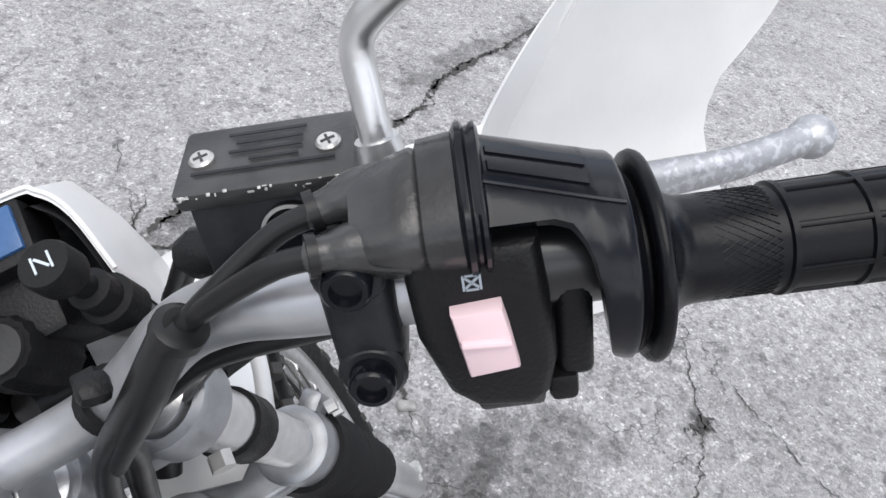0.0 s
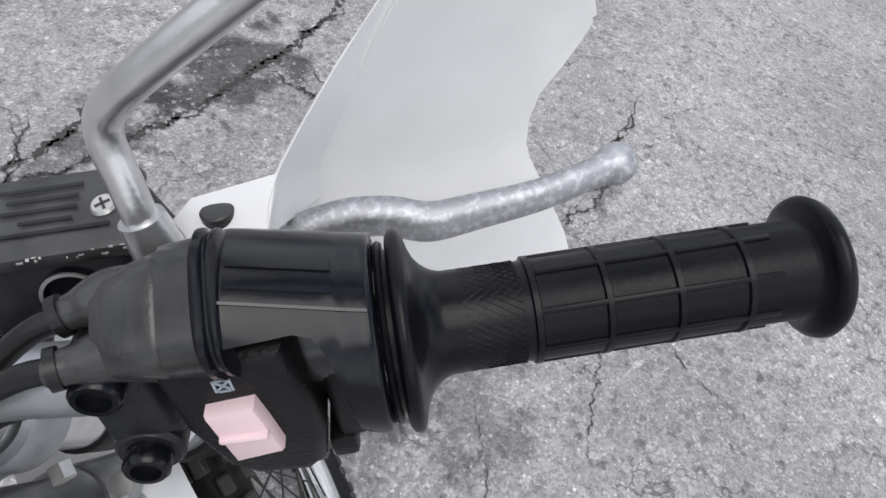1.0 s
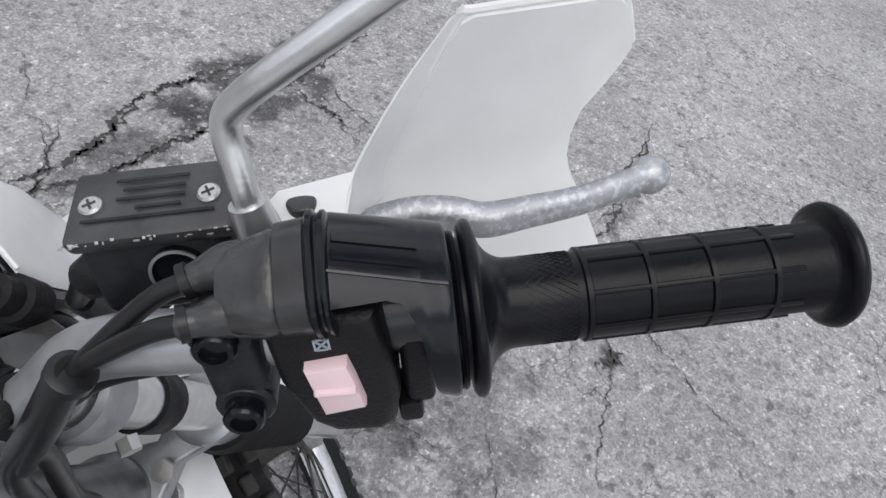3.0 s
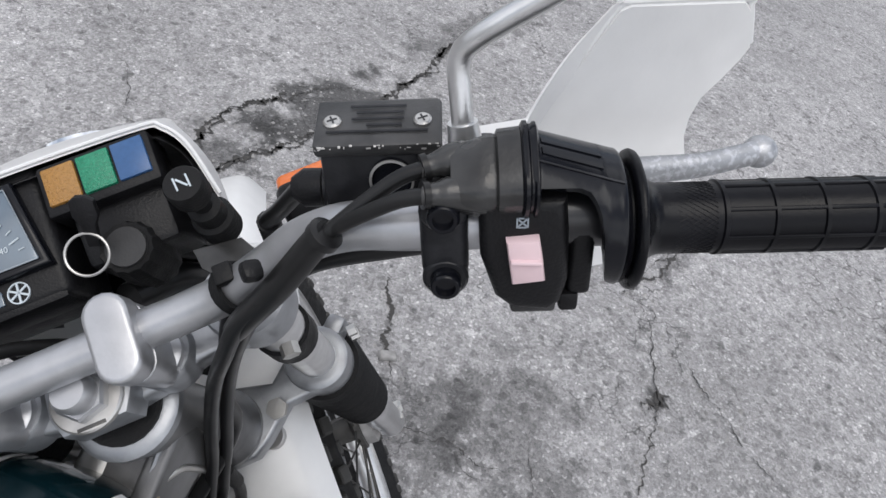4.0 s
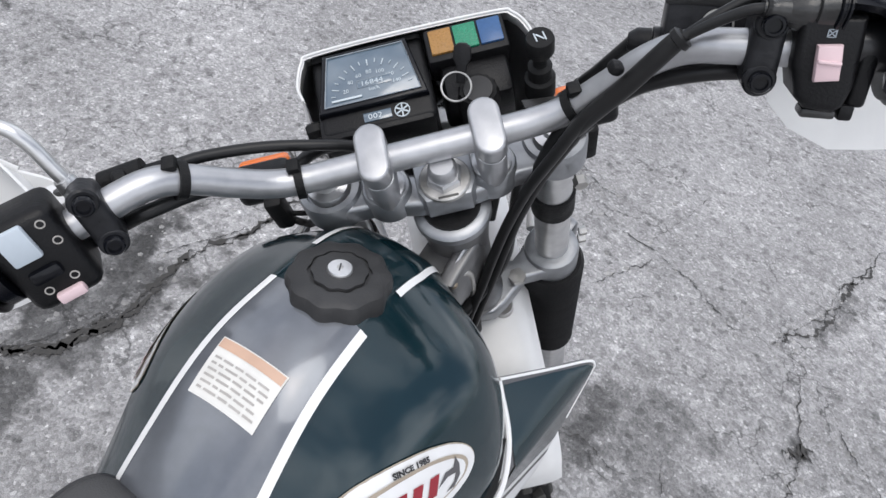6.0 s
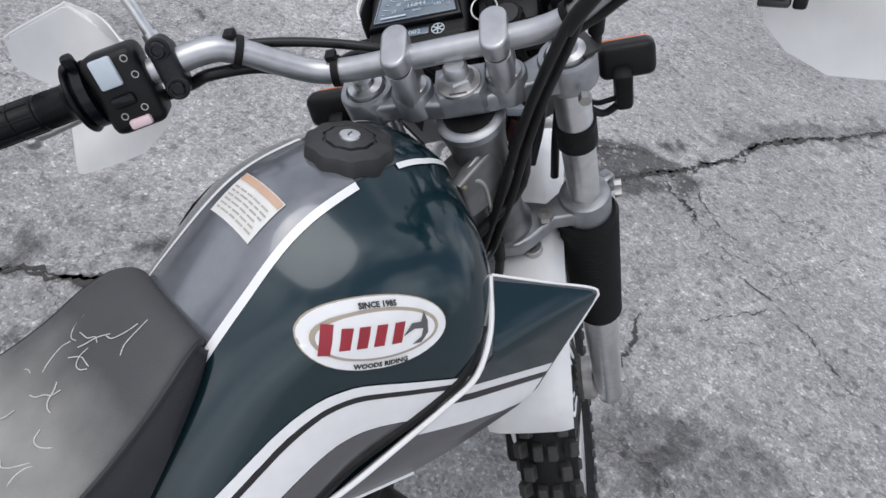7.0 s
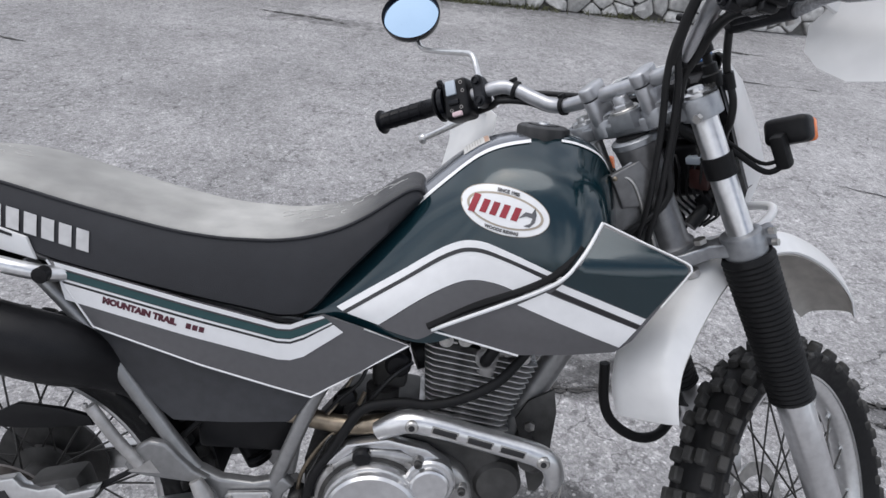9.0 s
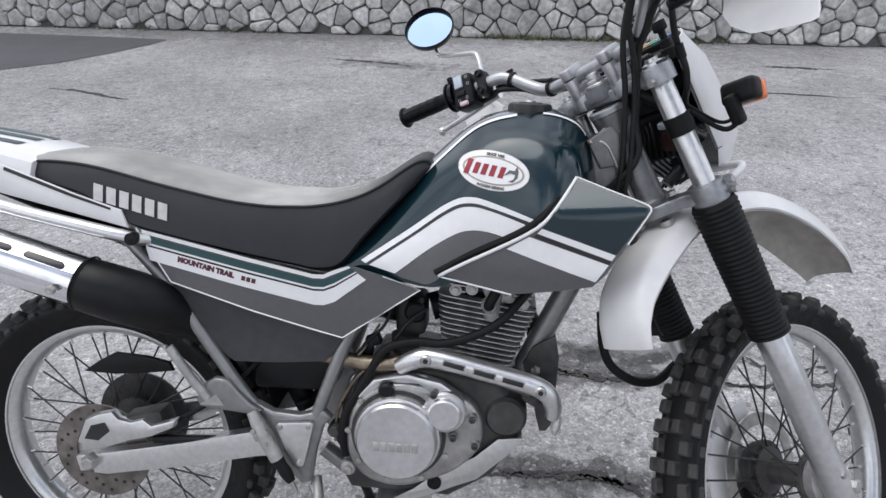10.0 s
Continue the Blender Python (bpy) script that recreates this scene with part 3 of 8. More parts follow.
SHROUD = [(0.004, 0.900), (0.055, 0.883), (0.100, 0.869), (0.107, 0.862), (0.104, 0.853), (0.078, 0.808), (0.049, 0.757), (0.030, 0.735), (-0.02, 0.724), (-0.095, 0.711), (-0.214, 0.733), (-0.17, 0.760), (-0.119, 0.787), (-0.075, 0.812), (-0.046, 0.835), (-0.022, 0.866)]
for side in (1, -1):
    b = panel(SHROUD, shroud_x, 0.004, 0.012)
    shroud = part("tank_shroud", b if side > 0 else flip(b), DECALGREY, bike, "plastic tank shroud, green over white over grey", smooth=35)

    def on_shroud(name, outline, material, lift=0.0012):
        d = panel(outline, shroud_x, 0.0, 0.012, lift)
        part(name, d if side > 0 else flip(d), material, shroud, smooth=60)

    on_shroud("green_field", [(0.003, 0.897), (0.055, 0.881), (0.099, 0.867), (0.104, 0.862), (0.1015, 0.853), (0.076, 0.812), (0.062, 0.790), (-0.050, 0.826), (-0.042, 0.838), (-0.020, 0.866)], GREEN)
    on_shroud("stripe", [(0.0615, 0.789), (0.056, 0.780), (-0.058, 0.817), (-0.051, 0.825)], DECALWHITE)
    on_shroud("stripe", [(0.0555, 0.779), (0.0525, 0.774), (-0.064, 0.811), (-0.059, 0.816)], DECALBLACK, 0.0014)
    on_shroud("stripe", [(0.052, 0.773), (0.0495, 0.769), (0.034, 0.744), (-0.105, 0.789), (-0.070, 0.811)], DECALWHITE)
    # White piping along the rear edge.
    rim = [(0.001, 0.901), (-0.022, 0.868), (-0.047, 0.836), (-0.076, 0.813), (-0.12, 0.788), (-0.17, 0.761), (-0.216, 0.7335)]
    pts = [(shroud_x(y, z) + 0.001, y, z) for y, z in rim]
    b = tube(pts, 0.0028, 8)
    part("piping", b if side > 0 else flip(b), DECALWHITE, shroud)
    low = [(-0.216, 0.7325), (-0.16, 0.7225), (-0.095, 0.7105)]
    b = tube([(shroud_x(y, z) + 0.001, y, z) for y, z in low], 0.0016, 8)
    part("piping", b if side > 0 else flip(b), DECALWHITE, shroud)
    top = [(0.003, 0.901), (0.055, 0.8835), (0.100, 0.869), (0.1075, 0.862), (0.104, 0.852), (0.078, 0.807)]
    b = tube([(shroud_x(y, z) + 0.0005, y, z) for y, z in top], 0.0014, 8)
    part("piping", b if side > 0 else flip(b), DECALWHITE, shroud)
    # Black strip added to darken the gap between tank and shroud.
    b = tube([(tank_x(y + 0.0, z + 0.006) - 0.002, y - 0.006, z + 0.005) for y, z in rim[1:]], 0.006, 8)
    part("tank_seal", b if side > 0 else flip(b), RUBBER, bike)

# ---------------------------------------------------------------- seat
SEAT = [  # y, seam height, seam half width, crown over the seam, bottom height, bottom half width
    (-1.00, 0.900, 0.085, 0.010, 0.872, 0.092),
    (-0.92, 0.909, 0.094, 0.013, 0.868, 0.106),
    (-0.84, 0.904, 0.097, 0.015, 0.850, 0.113),
    (-0.77, 0.889, 0.098, 0.015, 0.806, 0.116),
    (-0.69, 0.869, 0.098, 0.014, 0.783, 0.117),
    (-0.56, 0.843, 0.097, 0.013, 0.755, 0.116),
    (-0.47, 0.839, 0.094, 0.012, 0.738, 0.113),
    (-0.43, 0.841, 0.091, 0.012, 0.730, 0.110),
    (-0.39, 0.848, 0.087, 0.012, 0.738, 0.106),
    (-0.35, 0.861, 0.081, 0.012, 0.784, 0.098),
    (-0.315, 0.880, 0.075, 0.011, 0.822, 0.090),
    (-0.285, 0.901, 0.070, 0.010, 0.853, 0.080),
    (-0.262, 0.915, 0.062, 0.009, 0.878, 0.071),
    (-0.246, 0.917, 0.053, 0.006, 0.894, 0.061),
    (-0.238, 0.909, 0.045, 0.003, 0.900, 0.052),
]
line = spline(SEAT, 5)
rings = []
for y, zs, ws, crown, zb, wb in line:
    right = [(wb - 0.006, zb), (wb, zb + 0.006), (wb * 0.5 + ws * 0.5 + 0.004, zb * 0.5 + zs * 0.5), (ws + 0.002, zs - 0.006), (ws - 0.002, zs)]
    rings.append([Vector((x, y, z)) for x, z in right] + [Vector((-x, y, z)) for x, z in right[::-1]])
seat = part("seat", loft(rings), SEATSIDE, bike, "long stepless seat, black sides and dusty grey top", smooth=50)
rings = []
for y, zs, ws, crown, zb, wb in line:
    half = [(ws + 0.0005, zs - 0.002), (ws - 0.002, zs + 0.003), (ws * 0.88, zs + crown * 0.62), (ws * 0.6, zs + crown * 0.9), (0, zs + crown)]
    rings.append([Vector((x, y, z)) for x, z in half] + [Vector((-x, y, z)) for x, z in half[-2::-1]])
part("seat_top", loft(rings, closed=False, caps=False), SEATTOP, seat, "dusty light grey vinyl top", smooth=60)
for side in (1, -1):
    part("seam_piping", tube([(side * (ws + 0.001), y, zs - 0.001) for y, zs, ws, *_ in line[::3]], 0.0022, 6), SEATSIDE, seat)


def seat_z(x, y):
    k = [q[0] for q in line]
    zs, ws, crown = (np.interp(y, k, [q[j] for q in line]) for j in (1, 2, 3))
    return float(zs + crown * max(0.0, 1 - (abs(x) / ws) ** 2.2) ** 0.8)


rng = random.Random(8)
for k in range(44):  # chalk scribbles
    y0 = rng.choice([rng.uniform(-0.37, -0.29), rng.uniform(-0.94, -0.84), rng.uniform(-0.45, -0.38)])
    x0 = rng.uniform(-0.055, 0.06) * (0.8 if y0 > -0.34 else 1)
    stroke = []
    a = rng.uniform(0, 6.28)
    for j in range(5):
        stroke.append((x0, y0, seat_z(x0, y0) + 0.0008))
        a += rng.uniform(-0.7, 0.9)
        x0, y0 = max(-0.06, min(0.06, x0 + 0.006 * math.cos(a))), y0 + 0.007 * math.sin(a)
    part("chalk_stroke", tube(stroke, 0.00042, 5, steps=4), CHALK, seat)


def seat_side(y, z):
    zs, ws, zb, wb = (np.interp(y, [q[0] for q in line], [q[j] for q in line]) for j in (1, 2, 4, 5))
    t = (z - zb) / (zs - zb)
    return float(wb + (ws - wb) * t + 0.004 * 4 * t * (1 - t)) + 0.0012


# Seven pale blocks where the maker's name stands on the seat's side.
for side in (1, -1):
    for k in range(6):
        y0 = -0.818 + 0.0228 * k
        z0 = 0.8450 - 0.0060 * k
        b = panel([(y0, z0), (y0 + 0.0165, z0 - 0.0044), (y0 + 0.0165, z0 + 0.0236), (y0, z0 + 0.028)], seat_side, 0, 0.02, 0.0006)
        part("pale_block", b if side > 0 else flip(b), LETTER, seat, "pale printed block")

# ---------------------------------------------------------------- side covers
def cover_x(y, z):
    return 0.126 - 0.05 * max(0.0, -0.55 - y) - 0.10 * max(0.0, 0.66 - z)


COVER = [(-0.745, 0.797), (-0.66, 0.779), (-0.582, 0.762), (-0.50, 0.744), (-0.425, 0.727), (-0.41, 0.728), (-0.385, 0.740), (-0.367, 0.746), (-0.31, 0.729), (-0.246, 0.708), (-0.383, 0.615), (-0.44, 0.630), (-0.538, 0.658), (-0.688, 0.703)]
for side in (1, -1):
    b = panel(COVER, cover_x, 0.004, 0.02)
    cover = part("side_cover", b if side > 0 else flip(b), DECALGREY, bike, "plastic side cover with green, white and grey stripes", smooth=35)

    def on_cover(name, outline, material, lift=0.0012, label=""):
        d = panel(outline, cover_x, 0.0, 0.02, lift)
        part(name, d if side > 0 else flip(d), material, cover, label, smooth=60)

    def run(*offsets):
        """A line along the cover's upper edge, that far below it, between start and end."""
        return [(-0.735 + offsets[0] * 0.2, 0.795 - offsets[0]), (-0.582, 0.762 - offsets[0]), (-0.43, 0.7285 - offsets[0]), (-0.412, 0.7285 - offsets[0]), (-0.393, 0.737 - offsets[0] * 1.03), (-0.368 + offsets[0] * 0.55, 0.745 - offsets[0] * 0.42)]

    for a, c, material in ((0.0, 0.007, DECALWHITE), (0.010, 0.021, DECALGREEN), (0.022, 0.0255, DECALWHITE), (0.0255, 0.029, DECALBLACK), (0.029, 0.054, DECALWHITE)):
        on_cover("stripe", run(a) + run(c)[::-1], material, 0.0012 + a * 0.01)
    # White outline.
    ring = [*COVER, COVER[0]]
    b = tube([(cover_x(y, z) + 0.0008, y, z) for y, z in ring[8:]], 0.0014, 6, smooth=False)
    part("piping", b if side > 0 else flip(b), DECALWHITE, cover)
    slope = math.atan2(-0.033, 0.137)
    b = lettering("MOUNTAIN TRAIL", 0.0090, bold=0.11, place=lambda u, w: (lambda y, z: (cover_x(y, z) + 0.002, y, z))(-0.620 + (u if side > 0 else -u) * math.cos(slope) - w * math.sin(slope), 0.7335 + (u if side > 0 else -u) * math.sin(slope) + w * math.cos(slope)))
    part("print", b if side > 0 else flip(b), MAROON, cover, smooth=0)
    for k in range(3):
        y0 = -0.557 + 0.009 * k
        on_cover("print_bar", [(y0, 0.7135 - 0.002 * k), (y0 + 0.007, 0.712 - 0.002 * k), (y0 + 0.009, 0.720 - 0.002 * k), (y0 + 0.002, 0.7215 - 0.002 * k)], MAROON, 0.002)
    # Dull black panel below it.
    lower = [(-0.700, 0.699), (-0.54, 0.652), (-0.385, 0.610), (-0.400, 0.585), (-0.418, 0.563), (-0.50, 0.556), (-0.590, 0.553), (-0.640, 0.598)]
    b = panel(lower, lambda y, z: cover_x(y, z) - 0.010, 0.02, 0.03)
    part("air_box", b if side > 0 else flip(b), AIRBOX, bike, "dull black plastic side panel", smooth=35)


# ---------------------------------------------------------------- wheels
def wheel(name, label, at, tyre_r, half, rim_r, hub_r, pitches, rim_half):
    """A spoked wheel about its x axis, with a knobbly tyre."""
    hub_m = Matrix.Rotation(radians(90), 4, "Y")
    w = tagged(new(name), label)
    w.parent, w.matrix_basis = bike, at
    core = tyre_r - 0.012
    mid = (core + rim_r) / 2
    section = [(rim_r - 0.002, -rim_half), (mid - 0.004, -half * 0.93), (mid + 0.012, -half), (core - 0.012, -half * 0.72), (core, -half * 0.3), (core, half * 0.3), (core - 0.012, half * 0.72), (mid + 0.012, half), (mid - 0.004, half * 0.93), (rim_r - 0.002, rim_half)]
    fine = [tuple(q) for q in spline(section, 3)]
    part("tyre", lathe(fine, hub_m, 72, closed=False), RUBBER, w, "black knobbly tyre", smooth=60)
    sec = [(rim_r + 0.001, -rim_half - 0.002), (rim_r + 0.001, -rim_half + 0.002), (rim_r - 0.006, -rim_half + 0.004), (rim_r - 0.016, -rim_half * 0.45), (rim_r - 0.018, 0), (rim_r - 0.016, rim_half * 0.45), (rim_r - 0.006, rim_half - 0.004), (rim_r + 0.001, rim_half - 0.002), (rim_r + 0.001, rim_half + 0.002)]
    back = [(r - 0.004, x * 1.0) for r, x in sec[::-1]]
    part("rim", lathe(sec + back + sec[:1], hub_m, 72, closed=False), ALU, w, "silver alloy rim", smooth=50)
    part("hub", lathe([(0.012, -0.062), (hub_r, -0.046), (hub_r, -0.038), (hub_r * 0.55, -0.03), (hub_r * 0.5, 0), (hub_r * 0.55, 0.03), (hub_r, 0.038), (hub_r, 0.046), (0.012, 0.062)], hub_m, 28), DARKCAST, w)
    part("axle", lathe([(0.008, -0.115), (0.008, 0.115)], hub_m, 14), STEEL, w)
    for k in range(36):
        side = 1 if k % 2 else -1
        a = 2 * math.pi * (k + 0.5) / 36
        b = a + (0.42 if (k // 2) % 2 else -0.42)
        p = (side * 0.040, (hub_r - 0.003) * math.cos(b), (hub_r - 0.003) * math.sin(b))
        q = (side * 0.006, (rim_r - 0.016) * math.cos(a), (rim_r - 0.016) * math.sin(a))
        part("spoke", tube([p, q], 0.0018, 6, smooth=False), SPOKE, w)
        d = Vector((0, math.cos(a), math.sin(a)))
        part("spoke_nipple", tube([Vector(q), Vector(q) - d * 0.016], 0.0034, 6, smooth=False), ALU, w)
    first = {}
    for k in range(pitches):
        a = 2 * math.pi * k / pitches
        spots = ((half * 0.24, 0.0, 0), (-half * 0.24, 0.0, 0), (half * 0.86, 0.62, 1), (-half * 0.86, -0.62, 1)) if k % 2 else ((half * 0.58, 0.30, 2), (-half * 0.58, -0.30, 2), (half * 0.97, 1.0, 3), (-half * 0.97, -1.0, 3))
        for x, tip, kind in spots:
            r = core - (0.0, 0.011, 0.004, 0.024)[kind]
            size = ((0.0165, 0.0255, 0.022), (0.0170, 0.0250, 0.019), (0.0180, 0.0255, 0.021), (0.011, 0.020, 0.012))[kind]
            m = Matrix.Rotation(a, 4, "X") @ Matrix.Translation((x, 0, r + 0.002)) @ Matrix.Rotation(tip, 4, "Y")
            if kind not in first:
                first[kind] = part("tread_block", block(size, None, 0.002, taper=0.86, segments=1), TYRE, w, m=m, smooth=0)
            else:
                again(first[kind], m)
    return w


FRONT_R = 0.345
front_wheel = wheel("front_wheel", "spoked front wheel with knobbly tyre and silver rim", STEER @ Matrix.Translation((0.014, 0.022, -0.825)), FRONT_R, 0.043, 0.279, 0.045, 64, 0.024)
part("brake_carrier", lathe([(0.030, -0.075), (0.050, -0.070), (0.056, -0.055), (0.056, -0.045), (0.02, -0.045)], Matrix.Rotation(radians(90), 4, "Y"), 32), DARKCAST, front_wheel)
part("brake_disc", lathe([(0.084, -0.060), (0.108, -0.060), (0.108, -0.056), (0.084, -0.056), (0.084, -0.060)], Matrix.Rotation(radians(90), 4, "Y"), 48, closed=False), STEEL, front_wheel)
part("speedometer_drive", lathe([(0.040, 0.048), (0.042, 0.066), (0.030, 0.074), (0.0, 0.074)], Matrix.Rotation(radians(90), 4, "Y"), 28), CAST, front_wheel)

# ---------------------------------------------------------------- fork
def s_part(name, bm, material, label="", parent=bike, smooth=40, m=None):
    """A part that turns with the steering; sub-parts lie in their parent's own frame."""
    return part(name, bm, material, parent, label, (m or STEER) if parent is bike else None, smooth)


FX, FY = 0.095, 0.026
for side in (1, -1):
    x = side * FX
    leg = s_part("fork_leg", lathe([(0.0180, -0.84), (0.0180, -0.012), (0.0165, -0.010)], Matrix.Translation((x, FY, 0)), 28), ALU, "bright fork tube with rubber gaiter and silver slider", m=YOKE)
    prof = []
    for k in range(57):
        t = k / 56
        z = -0.250 - 0.240 * t
        r = 0.0365 - 0.004 * t + (0.0011 if k % 2 else -0.0011)
        prof.append((r, z))
    part("fork_gaiter", lathe([(0.020, -0.246), (0.034, -0.246), *prof, (0.034, -0.493), (0.026, -0.495)], Matrix.Translation((x, FY, 0)), 28), RUBBER, leg, "black ribbed rubber gaiter", smooth=35)
    part("fork_slider", lathe([(0.0245, -0.490), (0.0265, -0.495), (0.0265, -0.60), (0.0255, -0.70), (0.0255, -0.785), (0.0265, -0.83), (0.024, -0.855), (0.018, -0.865)], Matrix.Translation((x, FY, 0)), 28), SILVER, leg, "silver painted fork slider")
    part("axle_clamp", block((0.030, 0.046, 0.05), Matrix.Translation((x, FY + 0.012, -0.813)), 0.008), SILVER, leg)
    part("axle_nut", lathe([(0.013, 0), (0.013, 0.012), (0.009, 0.016), (0.0, 0.016)], Matrix.Translation((x + side * 0.014, FY + 0.014, -0.813)) @ Matrix.Rotation(side * radians(90), 4, "Y"), 6), STEEL, leg)
    part("drain_screw", lathe([(0.006, 0), (0.006, 0.006), (0.0, 0.006)], Matrix.Translation((x + side * 0.022, FY - 0.006, -0.775)) @ Matrix.Rotation(side * radians(90), 4, "Y"), 6), STEEL, leg)
    part("fork_cap", lathe([(0.0185, -0.012), (0.0175, -0.004), (0.011, -0.002), (0.010, 0.003), (0.0, 0.003)], Matrix.Translation((x, FY, 0)), 24), ALU, leg)
    # Band that carries the indicator.
    part("clamp_band", lathe([(0.0182, -0.125), (0.0212, -0.125), (0.0212, -0.094), (0.0182, -0.094)], Matrix.Translation((x, FY, 0)), 24), RUBBER, leg)

# Upper and lower yokes.
def yoke(zc, thick, ring, waist, stem):
    """Outline of a fork yoke seen along the stem."""
    out = []
    for a in range(-110, 111, 20):
        out.append((FX + ring * math.cos(radians(a)), FY + ring * math.sin(radians(a))))
    out.append((0.05, FY + waist))
    out.append((0.0, FY * 0.4 + stem * 0.75))
    out.append((-0.05, FY + waist))
    for a in range(70, 291, 20):
        out.append((-FX + ring * math.cos(radians(a)), FY + ring * math.sin(radians(a))))
    out += [(-0.058, FY - ring + 0.001), (-0.033, -stem * 0.72), (-0.018, -stem), (0.018, -stem), (0.033, -stem * 0.72), (0.058, FY - ring + 0.001)]
    return prism(out, thick, Matrix.Translation((0, 0, zc)), 0.004, segments=3)


upper = s_part("upper_yoke", yoke(-0.0235, 0.021, 0.027, 0.002, 0.009), YOKEGREY, "silver cast upper fork yoke with steering nut", m=YOKE)
part("yoke_centre", prism([(-0.0180, -0.0165), (0.0180, -0.0165), (0.0235, -0.004), (0.0235, 0.022), (-0.0235, 0.022), (-0.0235, -0.004)], 0.026, Matrix.Translation((0, 0, -0.0110)), 0.0022, segments=2), YOKEGREY, upper)
part("steering_nut", lathe([(0.0150, 0.0050), (0.0150, 0.0105), (0.0135, 0.0125), (0.0, 0.0125)], Matrix.Rotation(0.3, 4, "Z"), 6), BARSILVER, upper, "zinc-plated hexagon steering nut", smooth=20)
part("nut_crown", lathe([(0.0112, 0.0120), (0.0112, 0.0205), (0.0090, 0.0235), (0.0, 0.0240)], None, 28), BARSILVER, upper)
part("washer", lathe([(0.0205, 0.0010), (0.0205, 0.0044), (0.0195, 0.0054), (0.012, 0.0054)], None, 36), STEEL, upper)
part("washer_slot", block((0.016, 0.0022, 0.0012), Matrix.Translation((0.0, -0.0172, 0.0052)), 0.0004), DARKCAST, upper)
for side in (1, -1):
    part("yoke_socket", lathe([(0.0200, -0.039), (0.027, -0.037), (0.027, -0.012), (0.0255, -0.0085), (0.0205, -0.008), (0.0195, -0.012)], Matrix.Translation((side * FX, FY, 0)), 36), YOKEGREY, upper)
    part("clamp_boss", lathe([(0.0205, -0.030), (0.0205, -0.008), (0.0190, -0.0055), (0.0, -0.0055)], Matrix.Translation((side * 0.0435 - 0.0045, 0.012, 0)), 32), YOKEGREY, upper)
    part("pinch_bolt", lathe([(0.006, 0), (0.006, 0.008), (0.0, 0.008)], Matrix.Translation((side * (FX + 0.012), FY - 0.033, -0.03)) @ Matrix.Rotation(radians(90), 4, "X"), 6), STEEL, upper)
lower = s_part("lower_yoke", yoke(-0.230, 0.022, 0.029, -0.004, 0.034), YOKEGREY, "silver cast lower fork yoke", m=YOKE)
for side in (1, -1):
    part("yoke_socket", lathe([(0.0190, -0.248), (0.0295, -0.246), (0.0300, -0.219), (0.0285, -0.214), (0.0245, -0.212), (0.0190, -0.212)], Matrix.Translation((side * FX, FY, 0)), 36), YOKEGREY, lower)
    part("pinch_lug", block((0.018, 0.022, 0.030), Matrix.Translation((side * (FX + 0.024), FY + 0.022, -0.230)) @ Matrix.Rotation(side * -0.8, 4, "Z"), 0.005), YOKEGREY, lower)
    for dz in (-0.009, 0.009):
        part("pinch_bolt", lathe([(0.0055, 0), (0.0055, 0.008), (0.0, 0.008)], Matrix.Translation((side * (FX + 0.034), FY + 0.012, -0.229 + dz)) @ Matrix.Rotation(side * radians(90), 4, "Y"), 6), STEEL, lower)
    part("bolt", lathe([(0.0095, -0.212), (0.0095, -0.205), (0.0, -0.204)], Matrix.Translation((side * 0.050, -0.004, 0)), 6), STEEL, lower)

# Head of the main frame, which doesn't turn.
HEAD = Matrix.Translation((0, 0.035, 1.055)) @ Matrix.Rotation(radians(27.5), 4, "X") @ Matrix.Translation((0.0238, -0.0053, -0.012))
head = part("steering_head", lathe([(0.024, -0.232), (0.034, -0.228), (0.034, -0.212), (0.028, -0.205), (0.027, -0.10), (0.029, -0.075), (0.0310, -0.058), (0.0320, -0.050), (0.028, -0.044), (0.022, -0.036)], None, 36), HEADGREY, bike, "silver painted steering head", HEAD)
part("dust_seal", lathe([(0.0305, -0.050), (0.0335, -0.048), (0.0335, -0.0405), (0.0305, -0.0380), (0.024, -0.0372)], None, 36), YOKEGREY, head)
part("lock_ring", lathe([(0.025, -0.040), (0.025, -0.0345), (0.020, -0.0340)], None, 24), RUBBER, head)
part("gusset", loft([[Vector((x, -0.01, -0.085)), Vector((x, -0.075, -0.085)), Vector((x, -0.105, -0.16)), Vector((x, -0.02, -0.21))] for x in (-0.018, -0.012, 0.012, 0.018)]), HEADGREY, head)
part("fuel_breather", tube([HEAD.inverted() @ Vector(p) for p in ((0.046, 0.030, 0.945), (0.050, 0.042, 0.953), (0.052, 0.055, 0.945), (0.052, 0.066, 0.926), (0.050, 0.081, 0.894), (0.048, 0.098, 0.862), (0.047, 0.103, 0.850))], 0.0030, 10), STEEL, head)
ribbed = [HEAD.inverted() @ Vector(p) for p in ((0.047, 0.102, 0.852), (0.050, 0.108, 0.825), (0.050, 0.110, 0.790), (0.046, 0.104, 0.755))]
hose = part("breather_hose", tube(ribbed, 0.0052, 12), DUSTY, head, "grey ribbed hose")
for k in range(13):
    c, d = ribbed[0].lerp(ribbed[1], k / 12), (ribbed[1] - ribbed[0]).normalized()
    part("hose_rib", lathe([(0.0045, -0.0006), (0.0064, -0.0006), (0.0064, 0.0006), (0.0045, 0.0006)], along(c, c + d), 14), DUSTY, hose)
